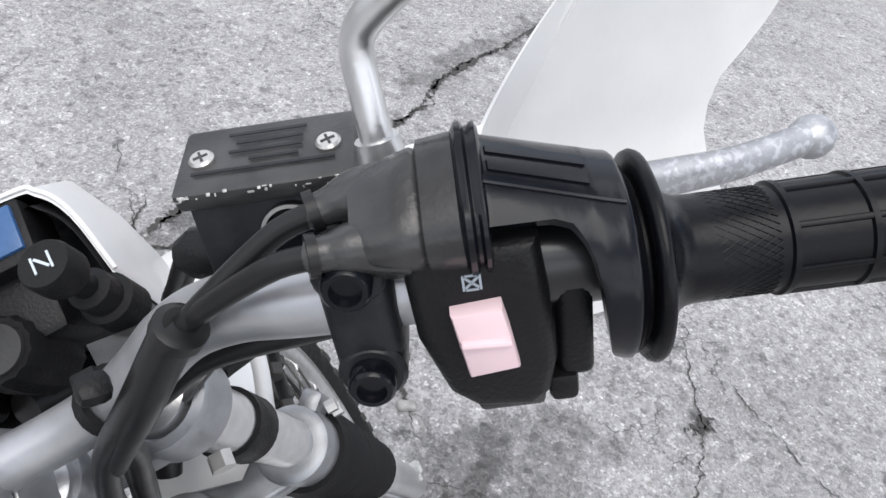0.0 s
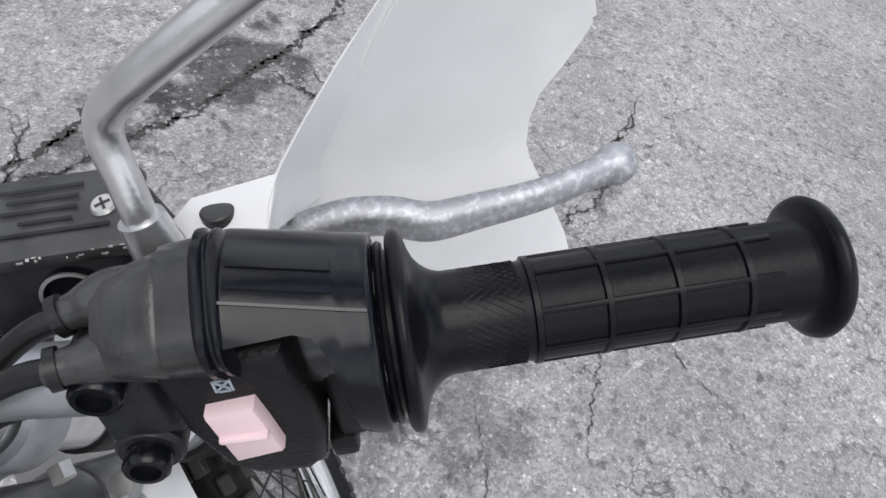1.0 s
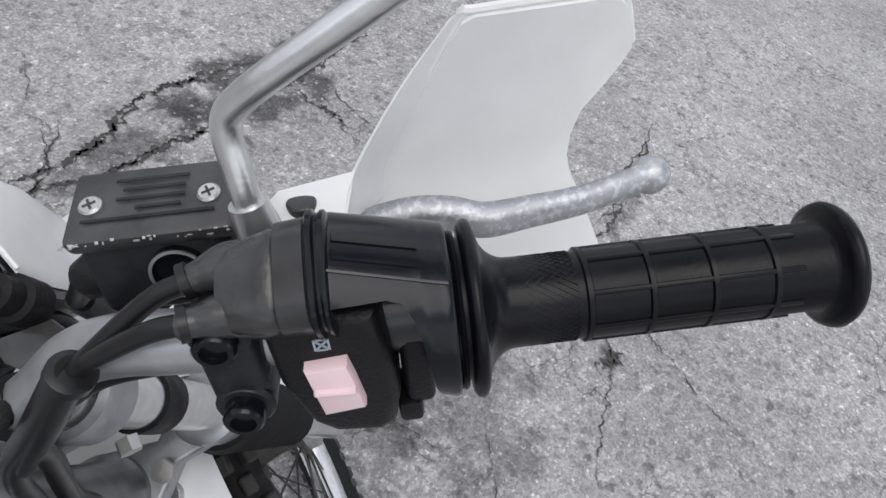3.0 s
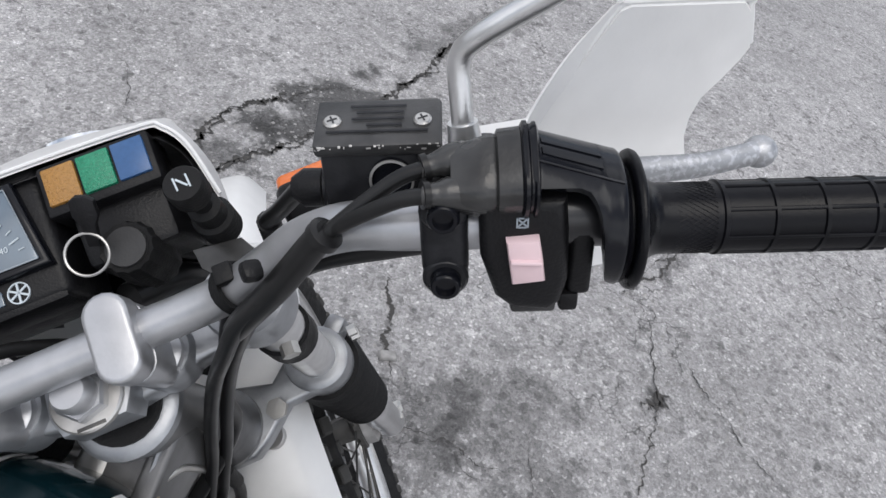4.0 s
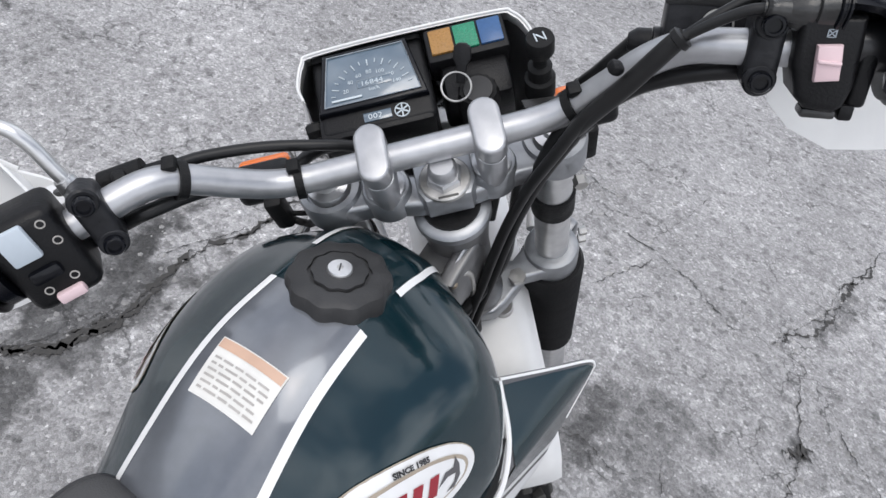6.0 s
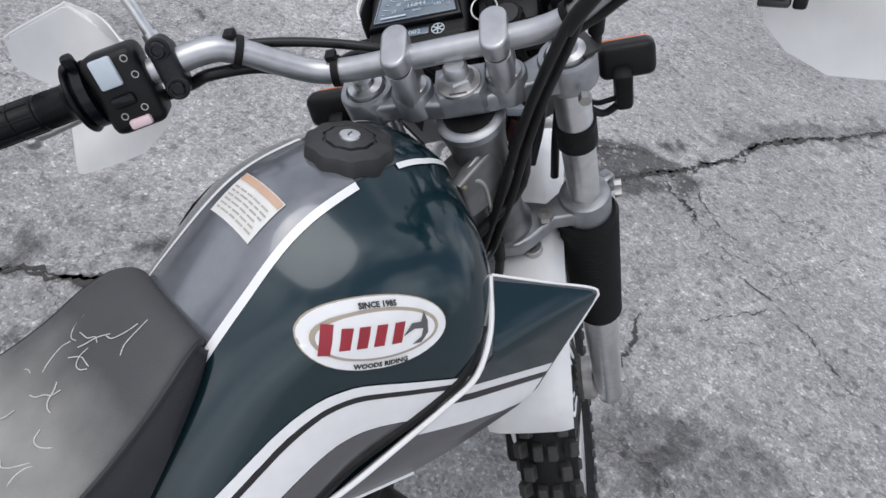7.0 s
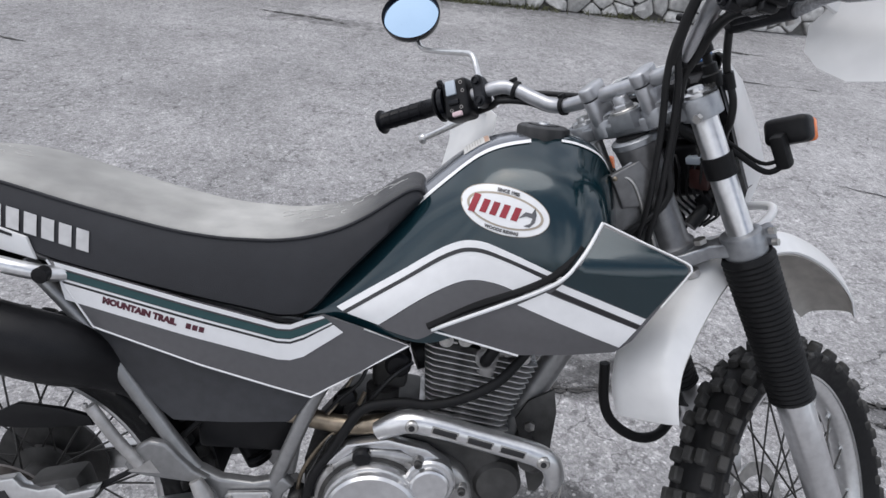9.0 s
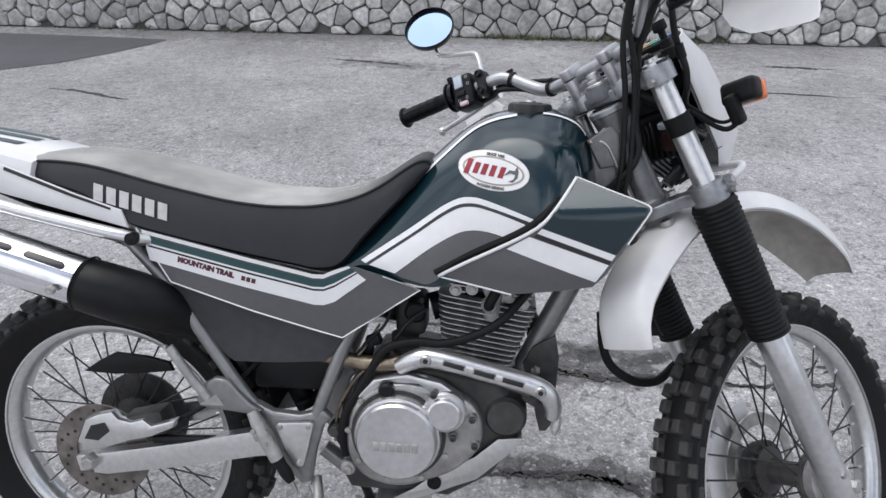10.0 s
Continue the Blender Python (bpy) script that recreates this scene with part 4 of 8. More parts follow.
part("head_casting", prism([(-0.034, -0.072), (0.012, -0.066), (0.022, -0.090), (0.016, -0.122), (0.0, -0.134), (-0.034, -0.124)], 0.016, Matrix(((0, 0, 1, 0.021), (1, 0, 0, -0.020), (0, 1, 0, 0), (0, 0, 0, 1))), 0.004, segments=3), HEADGREY, head, "cast gusset beside the head")
part("casting_rib", tube([(0.0216, -0.0100, -0.0640), (0.0205, -0.0280, -0.0700), (0.0195, -0.0450, -0.0750)], [0.0028, 0.0022, 0.0030], 8), YOKEGREY, head, "pale weld along the gusset")
part("casting_bolt", ball(Vector((0.026, -0.049, -0.078)), 0.0045), BRASS, head)
# Block added as dark fill between the fork legs, with wires and a brown connector.
loom = s_part("wiring_loom", block((0.085, 0.045, 0.085), Matrix.Translation((0.004, 0.098, -0.130)), 0.012, segments=3), PLASTIC, "black filler block with wires behind the headlight", m=YOKE)
part("connector", block((0.030, 0.026, 0.034), Matrix.Translation((0.034, 0.078, -0.142)) @ Matrix.Rotation(0.35, 4, "Y"), 0.004), BROWNPLUG, loom, "dark brown connector")
part("connector", block((0.024, 0.020, 0.024), Matrix.Translation((0.028, 0.080, -0.182)) @ Matrix.Rotation(-0.3, 4, "Y"), 0.003), PLASTIC, loom)
part("connector", block((0.026, 0.018, 0.012), Matrix.Translation((0.036, 0.074, -0.112)) @ Matrix.Rotation(0.2, 4, "Y"), 0.003), PALE, loom, "pale connector")
for k in range(6):
    x = 0.036 - 0.012 * k
    part("wire", tube([(x, 0.085, -0.090), (x + 0.010, 0.066 + 0.004 * (k % 3), -0.120), (x - 0.006, 0.070, -0.165), (x + 0.004, 0.084, -0.205), (x * 0.6, 0.060, -0.215)], 0.0022, 8), CABLE, loom)

# Front mudguard: one shell from the rear flap over the wheel to the tip.
FENDER = [(-0.214, -0.402, 0.056, 0.004), (-0.212, -0.385, 0.057, 0.008), (-0.203, -0.352, 0.060, 0.016), (-0.172, -0.312, 0.062, 0.028), (-0.10, -0.280, 0.064, 0.034), (0.0, -0.264, 0.067, 0.034), (0.10, -0.278, 0.071, 0.036), (0.19, -0.310, 0.075, 0.040), (0.26, -0.355, 0.077, 0.044), (0.325, -0.418, 0.077, 0.046), (0.372, -0.484, 0.074, 0.044), (0.400, -0.545, 0.068, 0.038), (0.408, -0.600, 0.056, 0.026)]
fl = spline(FENDER, 5)
outer, inner = [], []
for k, (y, z, w, drop) in enumerate(fl):
    a, b = fl[max(k - 1, 0)], fl[min(k + 1, len(fl) - 1)]
    way = Vector((0, b[0] - a[0], b[1] - a[1])).normalized()
    down = Vector((0, way.z, -way.y))
    for store, s, d in ((outer, 1.0, 0.0), (inner, 0.965, 0.003)):
        row = []
        for u in np.linspace(-1, 1, 15):
            au = abs(u)
            crown = drop * (0.12 * min(1, au / 0.55) ** 2 + (max(0.0, au - 0.62) / 0.38) ** 1.3 * 0.88)
            spread = w * s * (au if au < 0.7 else 0.7 + (au - 0.7) * 0.75)
            row.append(Vector((math.copysign(spread, u), y, z)) + down * float(crown + d))
        store.append(row)
b = loft([o + i[::-1] for o, i in zip(outer, inner)])
fender = s_part("front_mudguard", b, WHITE, "white plastic high front mudguard", smooth=50, m=STEER @ Matrix.Translation((0.016, 0, 0)))
part("underside", loft([[Vector((p.x * 0.985, p.y, p.z - 0.003)) for p in row] for row in inner], closed=False, caps=False), FENDERIN, fender, "beige-grey underside")
part("mud_flap", loft([[Vector((x * 0.9, -0.186 + t, -0.372 - d)) for x in np.linspace(-0.05, 0.05, 9)] + [Vector((x * 0.9, -0.183 + t, -0.372 - d)) for x in np.linspace(0.05, -0.05, 9)] for t, d in ((0.016, -0.05), (0.010, 0.0), (0.010, 0.02), (0.014, 0.03))]), RUBBER, fender, "black rubber flap")
for side in (1, -1):
    bolt = part("mudguard_bolt", lathe([(0.0050, -0.008), (0.0050, 0.0025), (0.0040, 0.0035), (0.0, 0.0035)], Matrix.Translation((side * 0.027, -0.037, -0.2615)), 20), DARKCAST, fender)
    part("bolt_collar", lathe([(0.0050, -0.008), (0.0115, -0.008), (0.0115, 0.0005), (0.0105, 0.0012), (0.0085, 0.0004), (0.0050, 0.0)], Matrix.Translation((side * 0.027, -0.037, -0.2615)), 24), CAST, bolt)
part("headlight_guard", tube([(0.082, 0.062, -0.236), (0.092, 0.105, -0.236), (0.092, 0.135, -0.234), (0.080, 0.152, -0.232), (0.04, 0.160, -0.232), (-0.04, 0.160, -0.232), (-0.080, 0.152, -0.232), (-0.092, 0.135, -0.234), (-0.092, 0.105, -0.236), (-0.082, 0.062, -0.236)], 0.0068, 12), WHITE, lower, "bright tubular headlight guard")

# ---------------------------------------------------------------- handlebar
def bar_point(x, y, z):
    return x, y, z + 0.03 * x


BAR = [(0.0, -0.007, 0.017), (0.055, -0.007, 0.017), (0.090, -0.008, 0.019), (0.115, -0.010, 0.027), (0.140, -0.014, 0.047), (0.163, -0.018, 0.068), (0.185, -0.027, 0.083), (0.212, -0.041, 0.088), (0.26, -0.061, 0.088), (0.30, -0.077, 0.088), (0.322, -0.0862, 0.088)]
def side_frame(side):
    """Along the grip: x outwards, y ahead, z up; the left one is tipped up a little."""
    if side > 0:
        return Matrix.Translation(bar_point(0.235, -0.0505, 0.088)) @ Matrix.Rotation(radians(-22.3), 4, "Z")
    return Matrix.Translation(bar_point(-0.226, -0.0475, 0.089)) @ Matrix.Rotation(radians(22.3), 4, "Z") @ Matrix.Diagonal((-1, 1, 1, 1)) @ Matrix.Rotation(radians(-4.8), 4, "Y")


full = [tuple(side_frame(-1) @ Vector((x, 0, 0))) for x in (0.095, 0.06, 0.02, 0.0)] + [bar_point(-x, y, z) for x, y, z in BAR[6:0:-1]] + [bar_point(*q) for q in BAR]
handlebar = s_part("handlebar", tube(full, 0.0111, 20, steps=6), BARSILVER, "silver tubular handlebar")


def stadium(w, l, n=10):
    r = w / 2
    return [(r * math.cos(a), (l / 2 - r) + r * math.sin(a)) for a in np.linspace(0, math.pi, n)] + [(r * math.cos(a), -(l / 2 - r) + r * math.sin(a)) for a in np.linspace(math.pi, 2 * math.pi, n)]


for side in (1, -1):
    m = Matrix.Translation((0.0095 + side * 0.0435, -0.006, -0.0135)) @ Matrix.Rotation(radians(6), 4, "X")
    clamp = s_part("bar_clamp", prism(stadium(0.024, 0.049), 0.0185, m @ Matrix.Translation((0, 0, 0.0415)), 0.0030, segments=3), BARSILVER, "silver oval handlebar clamp", smooth=30)
    part("clamp_base", prism(stadium(0.0235, 0.047), 0.042, m @ Matrix.Translation((0, 0, 0.0095)), 0.0012), BARSILVER, clamp, smooth=30)
    part("clamp_gap", prism(stadium(0.0205, 0.044), 0.004, m @ Matrix.Translation((0, 0, 0.0313)), 0), DECALBLACK, clamp)
    part("riser", lathe([(0.0165, -0.030), (0.0165, -0.012), (0.0135, -0.010)], Matrix.Translation((0.0095 + side * 0.0435, -0.010, 0)), 24), BARSILVER, clamp)

# Cable ties.
def tie(a, b, r=0.0135, w=0.006):
    """A strap round the bar at a, whose way is that towards b."""
    m = along(a, b)
    return lathe([(r - 0.0025, -w / 2), (r, -w / 2), (r, w / 2), (r - 0.0025, w / 2), (r - 0.0025, -w / 2)], m, 20, closed=False), m


def bar_at(x):
    k = np.array(spline(full, 8))
    return tuple(float(np.interp(x, k[:, 0], k[:, j])) for j in range(3))


for x, w in ((-0.094, 0.0065), (-0.165, 0.0065), (0.118, 0.0065)):
    b, m = tie(bar_at(x), bar_at(x + 0.004), 0.0142, w)
    part("strap", b, RUBBER, handlebar, "black rubber strap")
    part("strap_buckle", block((w + 0.003, 0.011, 0.006), Matrix.Translation(bar_at(x)) @ Matrix.Translation((0.0, 0.003, 0.0155)), 0.0012), RUBBER, handlebar)

# ---------------------------------------------------------------- grips and controls
XROT = Matrix.Rotation(radians(90), 4, "Y")


def grip(side):
    g = side_frame(side)
    prof = [(0.0125, 0.0575), (0.0262, 0.0578), (0.0268, 0.0588), (0.0262, 0.0598), (0.0240, 0.0600), (0.0240, 0.0612), (0.0278, 0.0614), (0.0294, 0.0625), (0.0299, 0.0639), (0.0293, 0.0653), (0.0270, 0.0663), (0.0236, 0.0671), (0.0206, 0.0683), (0.0183, 0.0700), (0.0167, 0.0720), (0.0158, 0.0738), (0.0153, 0.0755)]
    prof += [(0.0148, 0.098), (0.0151, 0.0995)]
    prof += [(0.0151, 0.1795), (0.0162, 0.1810), (0.0192, 0.1820), (0.0210, 0.1830), (0.0216, 0.1848), (0.0208, 0.1866), (0.0188, 0.1878), (0.0, 0.1885)]
    ob = s_part("grip", lathe(prof, g @ XROT, 48), GRIPBLACK, "black rubber grip with raised ribs", smooth=45)
    for x in (0.1005, 0.1205, 0.1405, 0.1605):
        part("rib", lathe([(0.0148, x - 0.0014), (0.0160, x - 0.0008), (0.0160, x + 0.0008), (0.0148, x + 0.0014)], g @ XROT, 48, closed=False), GRIPBLACK, ob)
    for k in range(8):
        a = 2 * math.pi * k / 8 + 0.2
        part("rib", block((0.070, 0.0018, 0.002), g @ Matrix.Rotation(a, 4, "X") @ Matrix.Translation((0.1345, 0, 0.0149)), 0.0005), GRIPBLACK, ob)
    # Fine crossed hatching near the flange.
    own = bmesh.new()
    for turn in (1, -1):
        for k in range(44):
            a0 = 2 * math.pi * k / 44
            pts = [g @ Vector((0.0765 + 0.0205 * t, 0.0151 * math.cos(a0 + turn * 0.85 * t), 0.0151 * math.sin(a0 + turn * 0.85 * t))) for t in (0, 0.25, 0.5, 0.75, 1)]
            tube(pts, 0.00016, 4, smooth=False, bm=own)
    tagged(part("hatching", own, GRIPBLACK, ob, smooth=0), kind="stuff")
    return ob


GRIPBLACK = mat("polished_grip_rubber", (0.0035, 0.0036, 0.0052), 0.32, 0.0, 0.2, 60, 0.05, 500, blotch=0.25, blotch_scale=25, spec=0.2)
grip(1)
grip(-1)

G, H = side_frame(1), side_frame(1) @ Matrix.Rotation(radians(-35), 4, "X")


def shell(rows_, thick, inner_shift=0.0):
    """A bent sheet with thickness: rows of (x, centre y, centre z, radius, first angle, last angle)."""
    out_rows = []
    for x, cy, cz, r, a0, a1 in rows_:
        ring_ = [(r, a) for a in np.linspace(radians(a0), radians(a1), 22)] + [(r - thick, a) for a in np.linspace(radians(a1), radians(a0), 22)]
        out_rows.append([G @ Vector((x, cy + q * math.cos(a), cz + q * math.sin(a))) for q, a in ring_])
    return loft(out_rows)


# Throttle housing: a glossy shell, highest beside the cable collar, whose arm sweeps down beside the flange.
def housing_row(x, grow=0.0, a0=None, a1=None):
    """Section of the shell at x: it stands up towards the collar and closes round the bar at the flange."""
    t = min(1.0, max(0.0, (x - 0.0225) / 0.033))
    start = 24 - 52 * t if a0 is None else a0
    end = float(np.interp(x, [0.0205, 0.030, 0.038, 0.0425, 0.046, 0.0480, 0.0496, 0.0520, 0.0575], [112, 106, 101, 102, 114, 140, 176, 192, 197])) if a1 is None else a1
    return x, 0.0055 - 0.0055 * t, 0.0165 - 0.0125 * t, 0.0262 + 0.0024 * t + grow, start, end


rows_ = [housing_row(0.0205, -0.0014)] + [housing_row(x) for x in np.linspace(0.0215, 0.0560, 26)] + [housing_row(0.0570, -0.0006), housing_row(0.0575, -0.0022)]
housing = s_part("throttle_housing", shell(rows_, 0.006), GLOSS, "glossy black throttle housing with two cables", smooth=50)
part("housing_seam", shell([housing_row(x, 0.0005, 86, 87.6) for x in np.linspace(0.0225, 0.0560, 9)], 0.002), DECALBLACK, housing)
for a0 in (58, 71):
    part("housing_rib", shell([housing_row(x, 0.0006, a0, a0 + 8) for x in np.linspace(0.0245, 0.0480, 7)], 0.002), GLOSS, housing)
part("housing_core", lathe([(0.010, 0.021), (0.0150, 0.021), (0.0150, 0.056), (0.010, 0.056)], G @ Matrix.Translation((0, 0.003, 0.003)) @ XROT, 32), DECALBLACK, housing)
part("housing_lug", block((0.0105, 0.026, 0.036), H @ Matrix.Translation((0.0435, -0.001, -0.012)), 0.003, segments=3), PLASTIC, housing)
part("lug_cap", block((0.0085, 0.018, 0.010), H @ Matrix.Translation((0.0395, -0.006, -0.033)), 0.002), PLASTIC, housing)
# Cable collar: a raised ring, then a worn grey block that forks into two tapered boots.
def slab(x, y0, y1, z0, z1, n=7):
    """A rounded section across the grip at x."""
    cy, cz, hy, hz = (y0 + y1) / 2, (z0 + z1) / 2, (y1 - y0) / 2, (z1 - z0) / 2
    return [G @ Vector((x, cy + hy * math.copysign(abs(math.cos(a)) ** 0.62, math.cos(a)), cz + hz * math.copysign(abs(math.sin(a)) ** 0.62, math.sin(a)))) for a in np.linspace(0, 2 * math.pi, 33)[:-1]]


part("cable_collar", loft([slab(0.0165, -0.0075, 0.0262, 0.014, 0.0425), slab(0.0178, -0.0095, 0.0284, 0.012, 0.0440), slab(0.0192, -0.0095, 0.0284, 0.012, 0.0440), slab(0.0200, -0.0080, 0.0270, 0.014, 0.0430), slab(0.0208, -0.0080, 0.0270, 0.014, 0.0430), slab(0.0216, -0.0092, 0.0278, 0.013, 0.0438), slab(0.0226, -0.0092, 0.0278, 0.013, 0.0438), slab(0.0234, -0.0070, 0.0262, 0.015, 0.0424)]), GLOSS, housing, smooth=50)
part("cable_block", loft([slab(x, *q) for x, *q in ((-0.010, -0.0030, 0.0185, 0.021, 0.0355), (-0.006, -0.0058, 0.0212, 0.018, 0.0372), (0.000, -0.0068, 0.0232, 0.016, 0.0386), (0.0060, -0.0072, 0.0245, 0.015, 0.0400), (0.0072, -0.0064, 0.0240, 0.016, 0.0395), (0.0080, -0.0076, 0.0258, 0.015, 0.0412), (0.0168, -0.0078, 0.0264, 0.014, 0.0424))]), GREYPAD, housing, "worn grey cable boot", smooth=40)
BOOTS = ((0.0160, 0.0285, 0.0125, 0.0290), (0.0010, 0.0290, -0.0010, 0.0322))
for y0, z0, y1, z1 in BOOTS:
    part("cable_boot", tube([G @ Vector(p) for p in ((0.004, y0 - 0.001, z0 - 0.001), (-0.006, y0, z0), (-0.0120, y0 * 0.6 + y1 * 0.4, z0 * 0.6 + z1 * 0.4), (-0.0160, y0 * 0.3 + y1 * 0.7, z0 * 0.3 + z1 * 0.7), (-0.0195, y1, z1), (-0.0205, y1, z1))], [0.0076, 0.0072, 0.0064, 0.0050, 0.0046, 0.0046], 20), GREYPAD, housing, "tapered rubber boot")
    part("boot_lip", lathe([(0.0042, -0.0014), (0.0056, -0.0013), (0.0056, 0.0013), (0.0042, 0.0014)], along(G @ Vector((-0.0200, y1, z1)), G @ Vector((-0.0145, (y0 + y1) / 2, (z0 + z1) / 2))), 20), CABLE, housing)

# Switch block below the bar with the pale rocker.
switch = s_part("switch_block", prism([(0.000, 0.024), (0.0345, 0.024), (0.0365, 0.006), (0.0375, -0.016), (0.0350, -0.028), (0.0300, -0.0325), (0.0140, -0.0305), (0.0070, -0.0240), (0.0010, -0.004)], 0.040, H @ Matrix.Translation((0, -0.0025, 0)) @ Matrix.Rotation(radians(90), 4, "X"), 0.0055, segments=4), PLASTIC, "black switch block with a faded pink rocker")
part("rocker", prism([(0.0108, 0.0078), (0.0238, 0.0088), (0.0252, 0.0010), (0.0268, -0.0112), (0.0135, -0.0128), (0.0120, -0.002)], 0.009, H @ Matrix.Translation((0, -0.0232, 0)) @ Matrix.Rotation(radians(90), 4, "X"), 0.0016), PINK, switch, "faded pink stop switch")
part("rocker_ridge", block((0.0130, 0.0036, 0.0022), H @ Matrix.Translation((0.0188, -0.0276, -0.0010)) @ Matrix.Rotation(0.06, 4, "Y"), 0.001), PINK, switch)
for a in (0.75, -0.75):
    part("symbol_stroke", block((0.0046, 0.0006, 0.0006), H @ Matrix.Translation((0.0172, -0.0226, 0.0142)) @ Matrix.Rotation(a, 4, "Y"), 0), PRINTFADED, switch)
for dx in (-0.0021, 0.0021):
    part("symbol_stroke", block((0.0006, 0.0006, 0.0044), H @ Matrix.Translation((0.0172 + dx, -0.0226, 0.0142)), 0), PRINTFADED, switch)
for dz in (-0.0021, 0.0021):
    part("symbol_stroke", block((0.0032, 0.0006, 0.0005), H @ Matrix.Translation((0.0172, -0.0226, 0.0142 + dz)), 0), PRINTFADED, switch)
part("starter_foot", block((0.020, 0.016, 0.006), H @ Matrix.Translation((0.024, -0.008, -0.0345)), 0.002), GREYPAD, switch)

# Brake perch with bolts, reservoir, lever, mirror stem.
def perch(side, lead, tip=-24):
    g = side_frame(side) @ Matrix.Rotation(radians(tip), 4, "X")
    own = block((0.020, 0.034, 0.040), g @ Matrix.Translation((-0.0135, 0.0, 0.0)), 0.006, segments=3)
    for z in (0.0165, -0.0165):
        own = lathe([(0.0098, -0.006), (0.0098, 0.013), (0.0085, 0.0145), (0.0, 0.0145)], g @ Matrix.Translation((-0.0135, -0.003, z)) @ Matrix.Rotation(radians(90), 4, "X"), 22, own)
    ob = s_part(lead, own, WORN, "worn black lever perch clamped to the bar")
    for z in (0.0165, -0.0165):
        part("perch_bolt", lathe([(0.0066, 0), (0.0066, 0.006), (0.0056, 0.0072), (0.0042, 0.0072), (0.0038, 0.0048), (0.0, 0.0048)], g @ Matrix.Translation((-0.0135, -0.0165, z)) @ Matrix.Rotation(radians(90), 4, "X"), 20), GLOSS, ob)
    return ob


def scuffed():
    """Bare alloy with patches rubbed bright and dull."""
    m = mat("scuffed_lever_alloy", (0.46, 0.47, 0.49), 0.5, 0.85, 0.1, 90, 0.1, 500, blotch=0.1, blotch_scale=20)
    n, l = m.node_tree.nodes, m.node_tree.links
    b = n["Principled BSDF"]
    tc, spots = n.new("ShaderNodeTexCoord"), n.new("ShaderNodeTexNoise")
    spots.inputs["Scale"].default_value, spots.inputs["Detail"].default_value = 330, 4
    l.new(tc.outputs["Object"], spots.inputs["Vector"])
    r = n.new("ShaderNodeMapRange")
    r.inputs["From Min"].default_value, r.inputs["From Max"].default_value = 0.5, 0.6
    r.inputs["To Min"].default_value, r.inputs["To Max"].default_value = 0.9, 1.22
    l.new(spots.outputs["Fac"], r.inputs["Value"])
    sc = n.new("ShaderNodeVectorMath")
    sc.operation = "SCALE"
    l.new(b.inputs["Base Color"].links[0].from_socket, sc.inputs[0]), l.new(r.outputs["Result"], sc.inputs["Scale"])
    l.new(sc.outputs[0], b.inputs["Base Color"])
    return m


SCUFFED = scuffed()
brake = perch(1, "brake_master_cylinder", -35)


def side_prism(outline, x0, x1, bevel):
    """A bar along the grip with its outline in (y, z)."""
    m = Matrix(((0, 0, 1, (x0 + x1) / 2), (1, 0, 0, 0), (0, 1, 0, 0), (0, 0, 0, 1)))
    own = prism(outline, x1 - x0, None, 0)
    bmesh.ops.bevel(own, geom=own.edges[:], offset=bevel, segments=2, profile=0.5, affect="EDGES")
    own.transform(G @ m)
    return own


part("reservoir", side_prism([(0.0385, -0.001), (0.0190, -0.026), (0.0230, -0.042), (0.0600, -0.048), (0.0655, -0.014)], -0.0700, -0.0160, 0.003), WORN, brake, "black brake fluid reservoir with worn edges")
part("reservoir_lid", side_prism([(0.0365, 0.0042), (0.0350, -0.0040), (0.0660, -0.0140), (0.0670, -0.0055)], -0.0722, -0.0138, 0.0022), LIDGREY, brake)
LID = G @ Matrix.Translation((-0.043, 0.0515, 0.0002)) @ Matrix.Rotation(radians(-17.6), 4, "X")
for x in (-0.0208, 0.0205):
    part("lid_screw", lathe([(0.0042, -0.001), (0.0042, 0.0004), (0.0034, 0.0012), (0.0, 0.0012)], LID @ Matrix.Translation((x, 0.0, 0.0)), 20), STEEL, brake)
    for a in (0.4, 0.4 + math.pi / 2):
        part("screw_cross", block((0.0048, 0.0009, 0.0004), LID @ Matrix.Translation((x, 0.0, 0.00125)) @ Matrix.Rotation(a, 4, "Z"), 0), DECALBLACK, brake)
for k, (x, w) in enumerate(((0.0, 0.026), (0.001, 0.022), (0.0, 0.024), (0.003, 0.016), (0.0, 0.046))):
    part("print_bar", block((w, 0.0013, 0.0003), LID @ Matrix.Translation((x, 0.0098 - 0.0042 * k, 0.0003)), 0), WORN, brake)
rng = random.Random(17)
for k in range(46):  # bare metal where the paint has chipped along the lid's edge
    x = rng.choice([rng.uniform(-0.029, 0.029), rng.uniform(-0.002, 0.029), rng.uniform(-0.030, -0.020)])
    part("paint_chip", block((rng.uniform(0.0005, 0.0024), rng.uniform(0.0004, 0.0012), 0.0005), G @ Matrix.Translation((-0.043 + x, 0.0362 + rng.uniform(-0.0006, 0.0010), 0.0034 + rng.uniform(-0.0022, 0.0004))) @ Matrix.Rotation(rng.uniform(0.3, 1.3), 4, "X"), 0.0002), CAST, brake)
SIGHT = G @ Matrix.Translation((-0.0375, 0.0290, -0.0130)) @ Matrix.Rotation(radians(52), 4, "X")
part("sight_glass", lathe([(0.0104, -0.002), (0.0104, 0.0028), (0.0090, 0.0034), (0.0082, 0.0012), (0.0, 0.0008)], SIGHT, 32), GLOSS, brake)
part("sight_ring", lathe([(0.0092, 0.0028), (0.0104, 0.0028), (0.0104, 0.0036), (0.0092, 0.0036), (0.0092, 0.0028)], SIGHT, 32, closed=False), STEEL, brake, "worn bright ring")
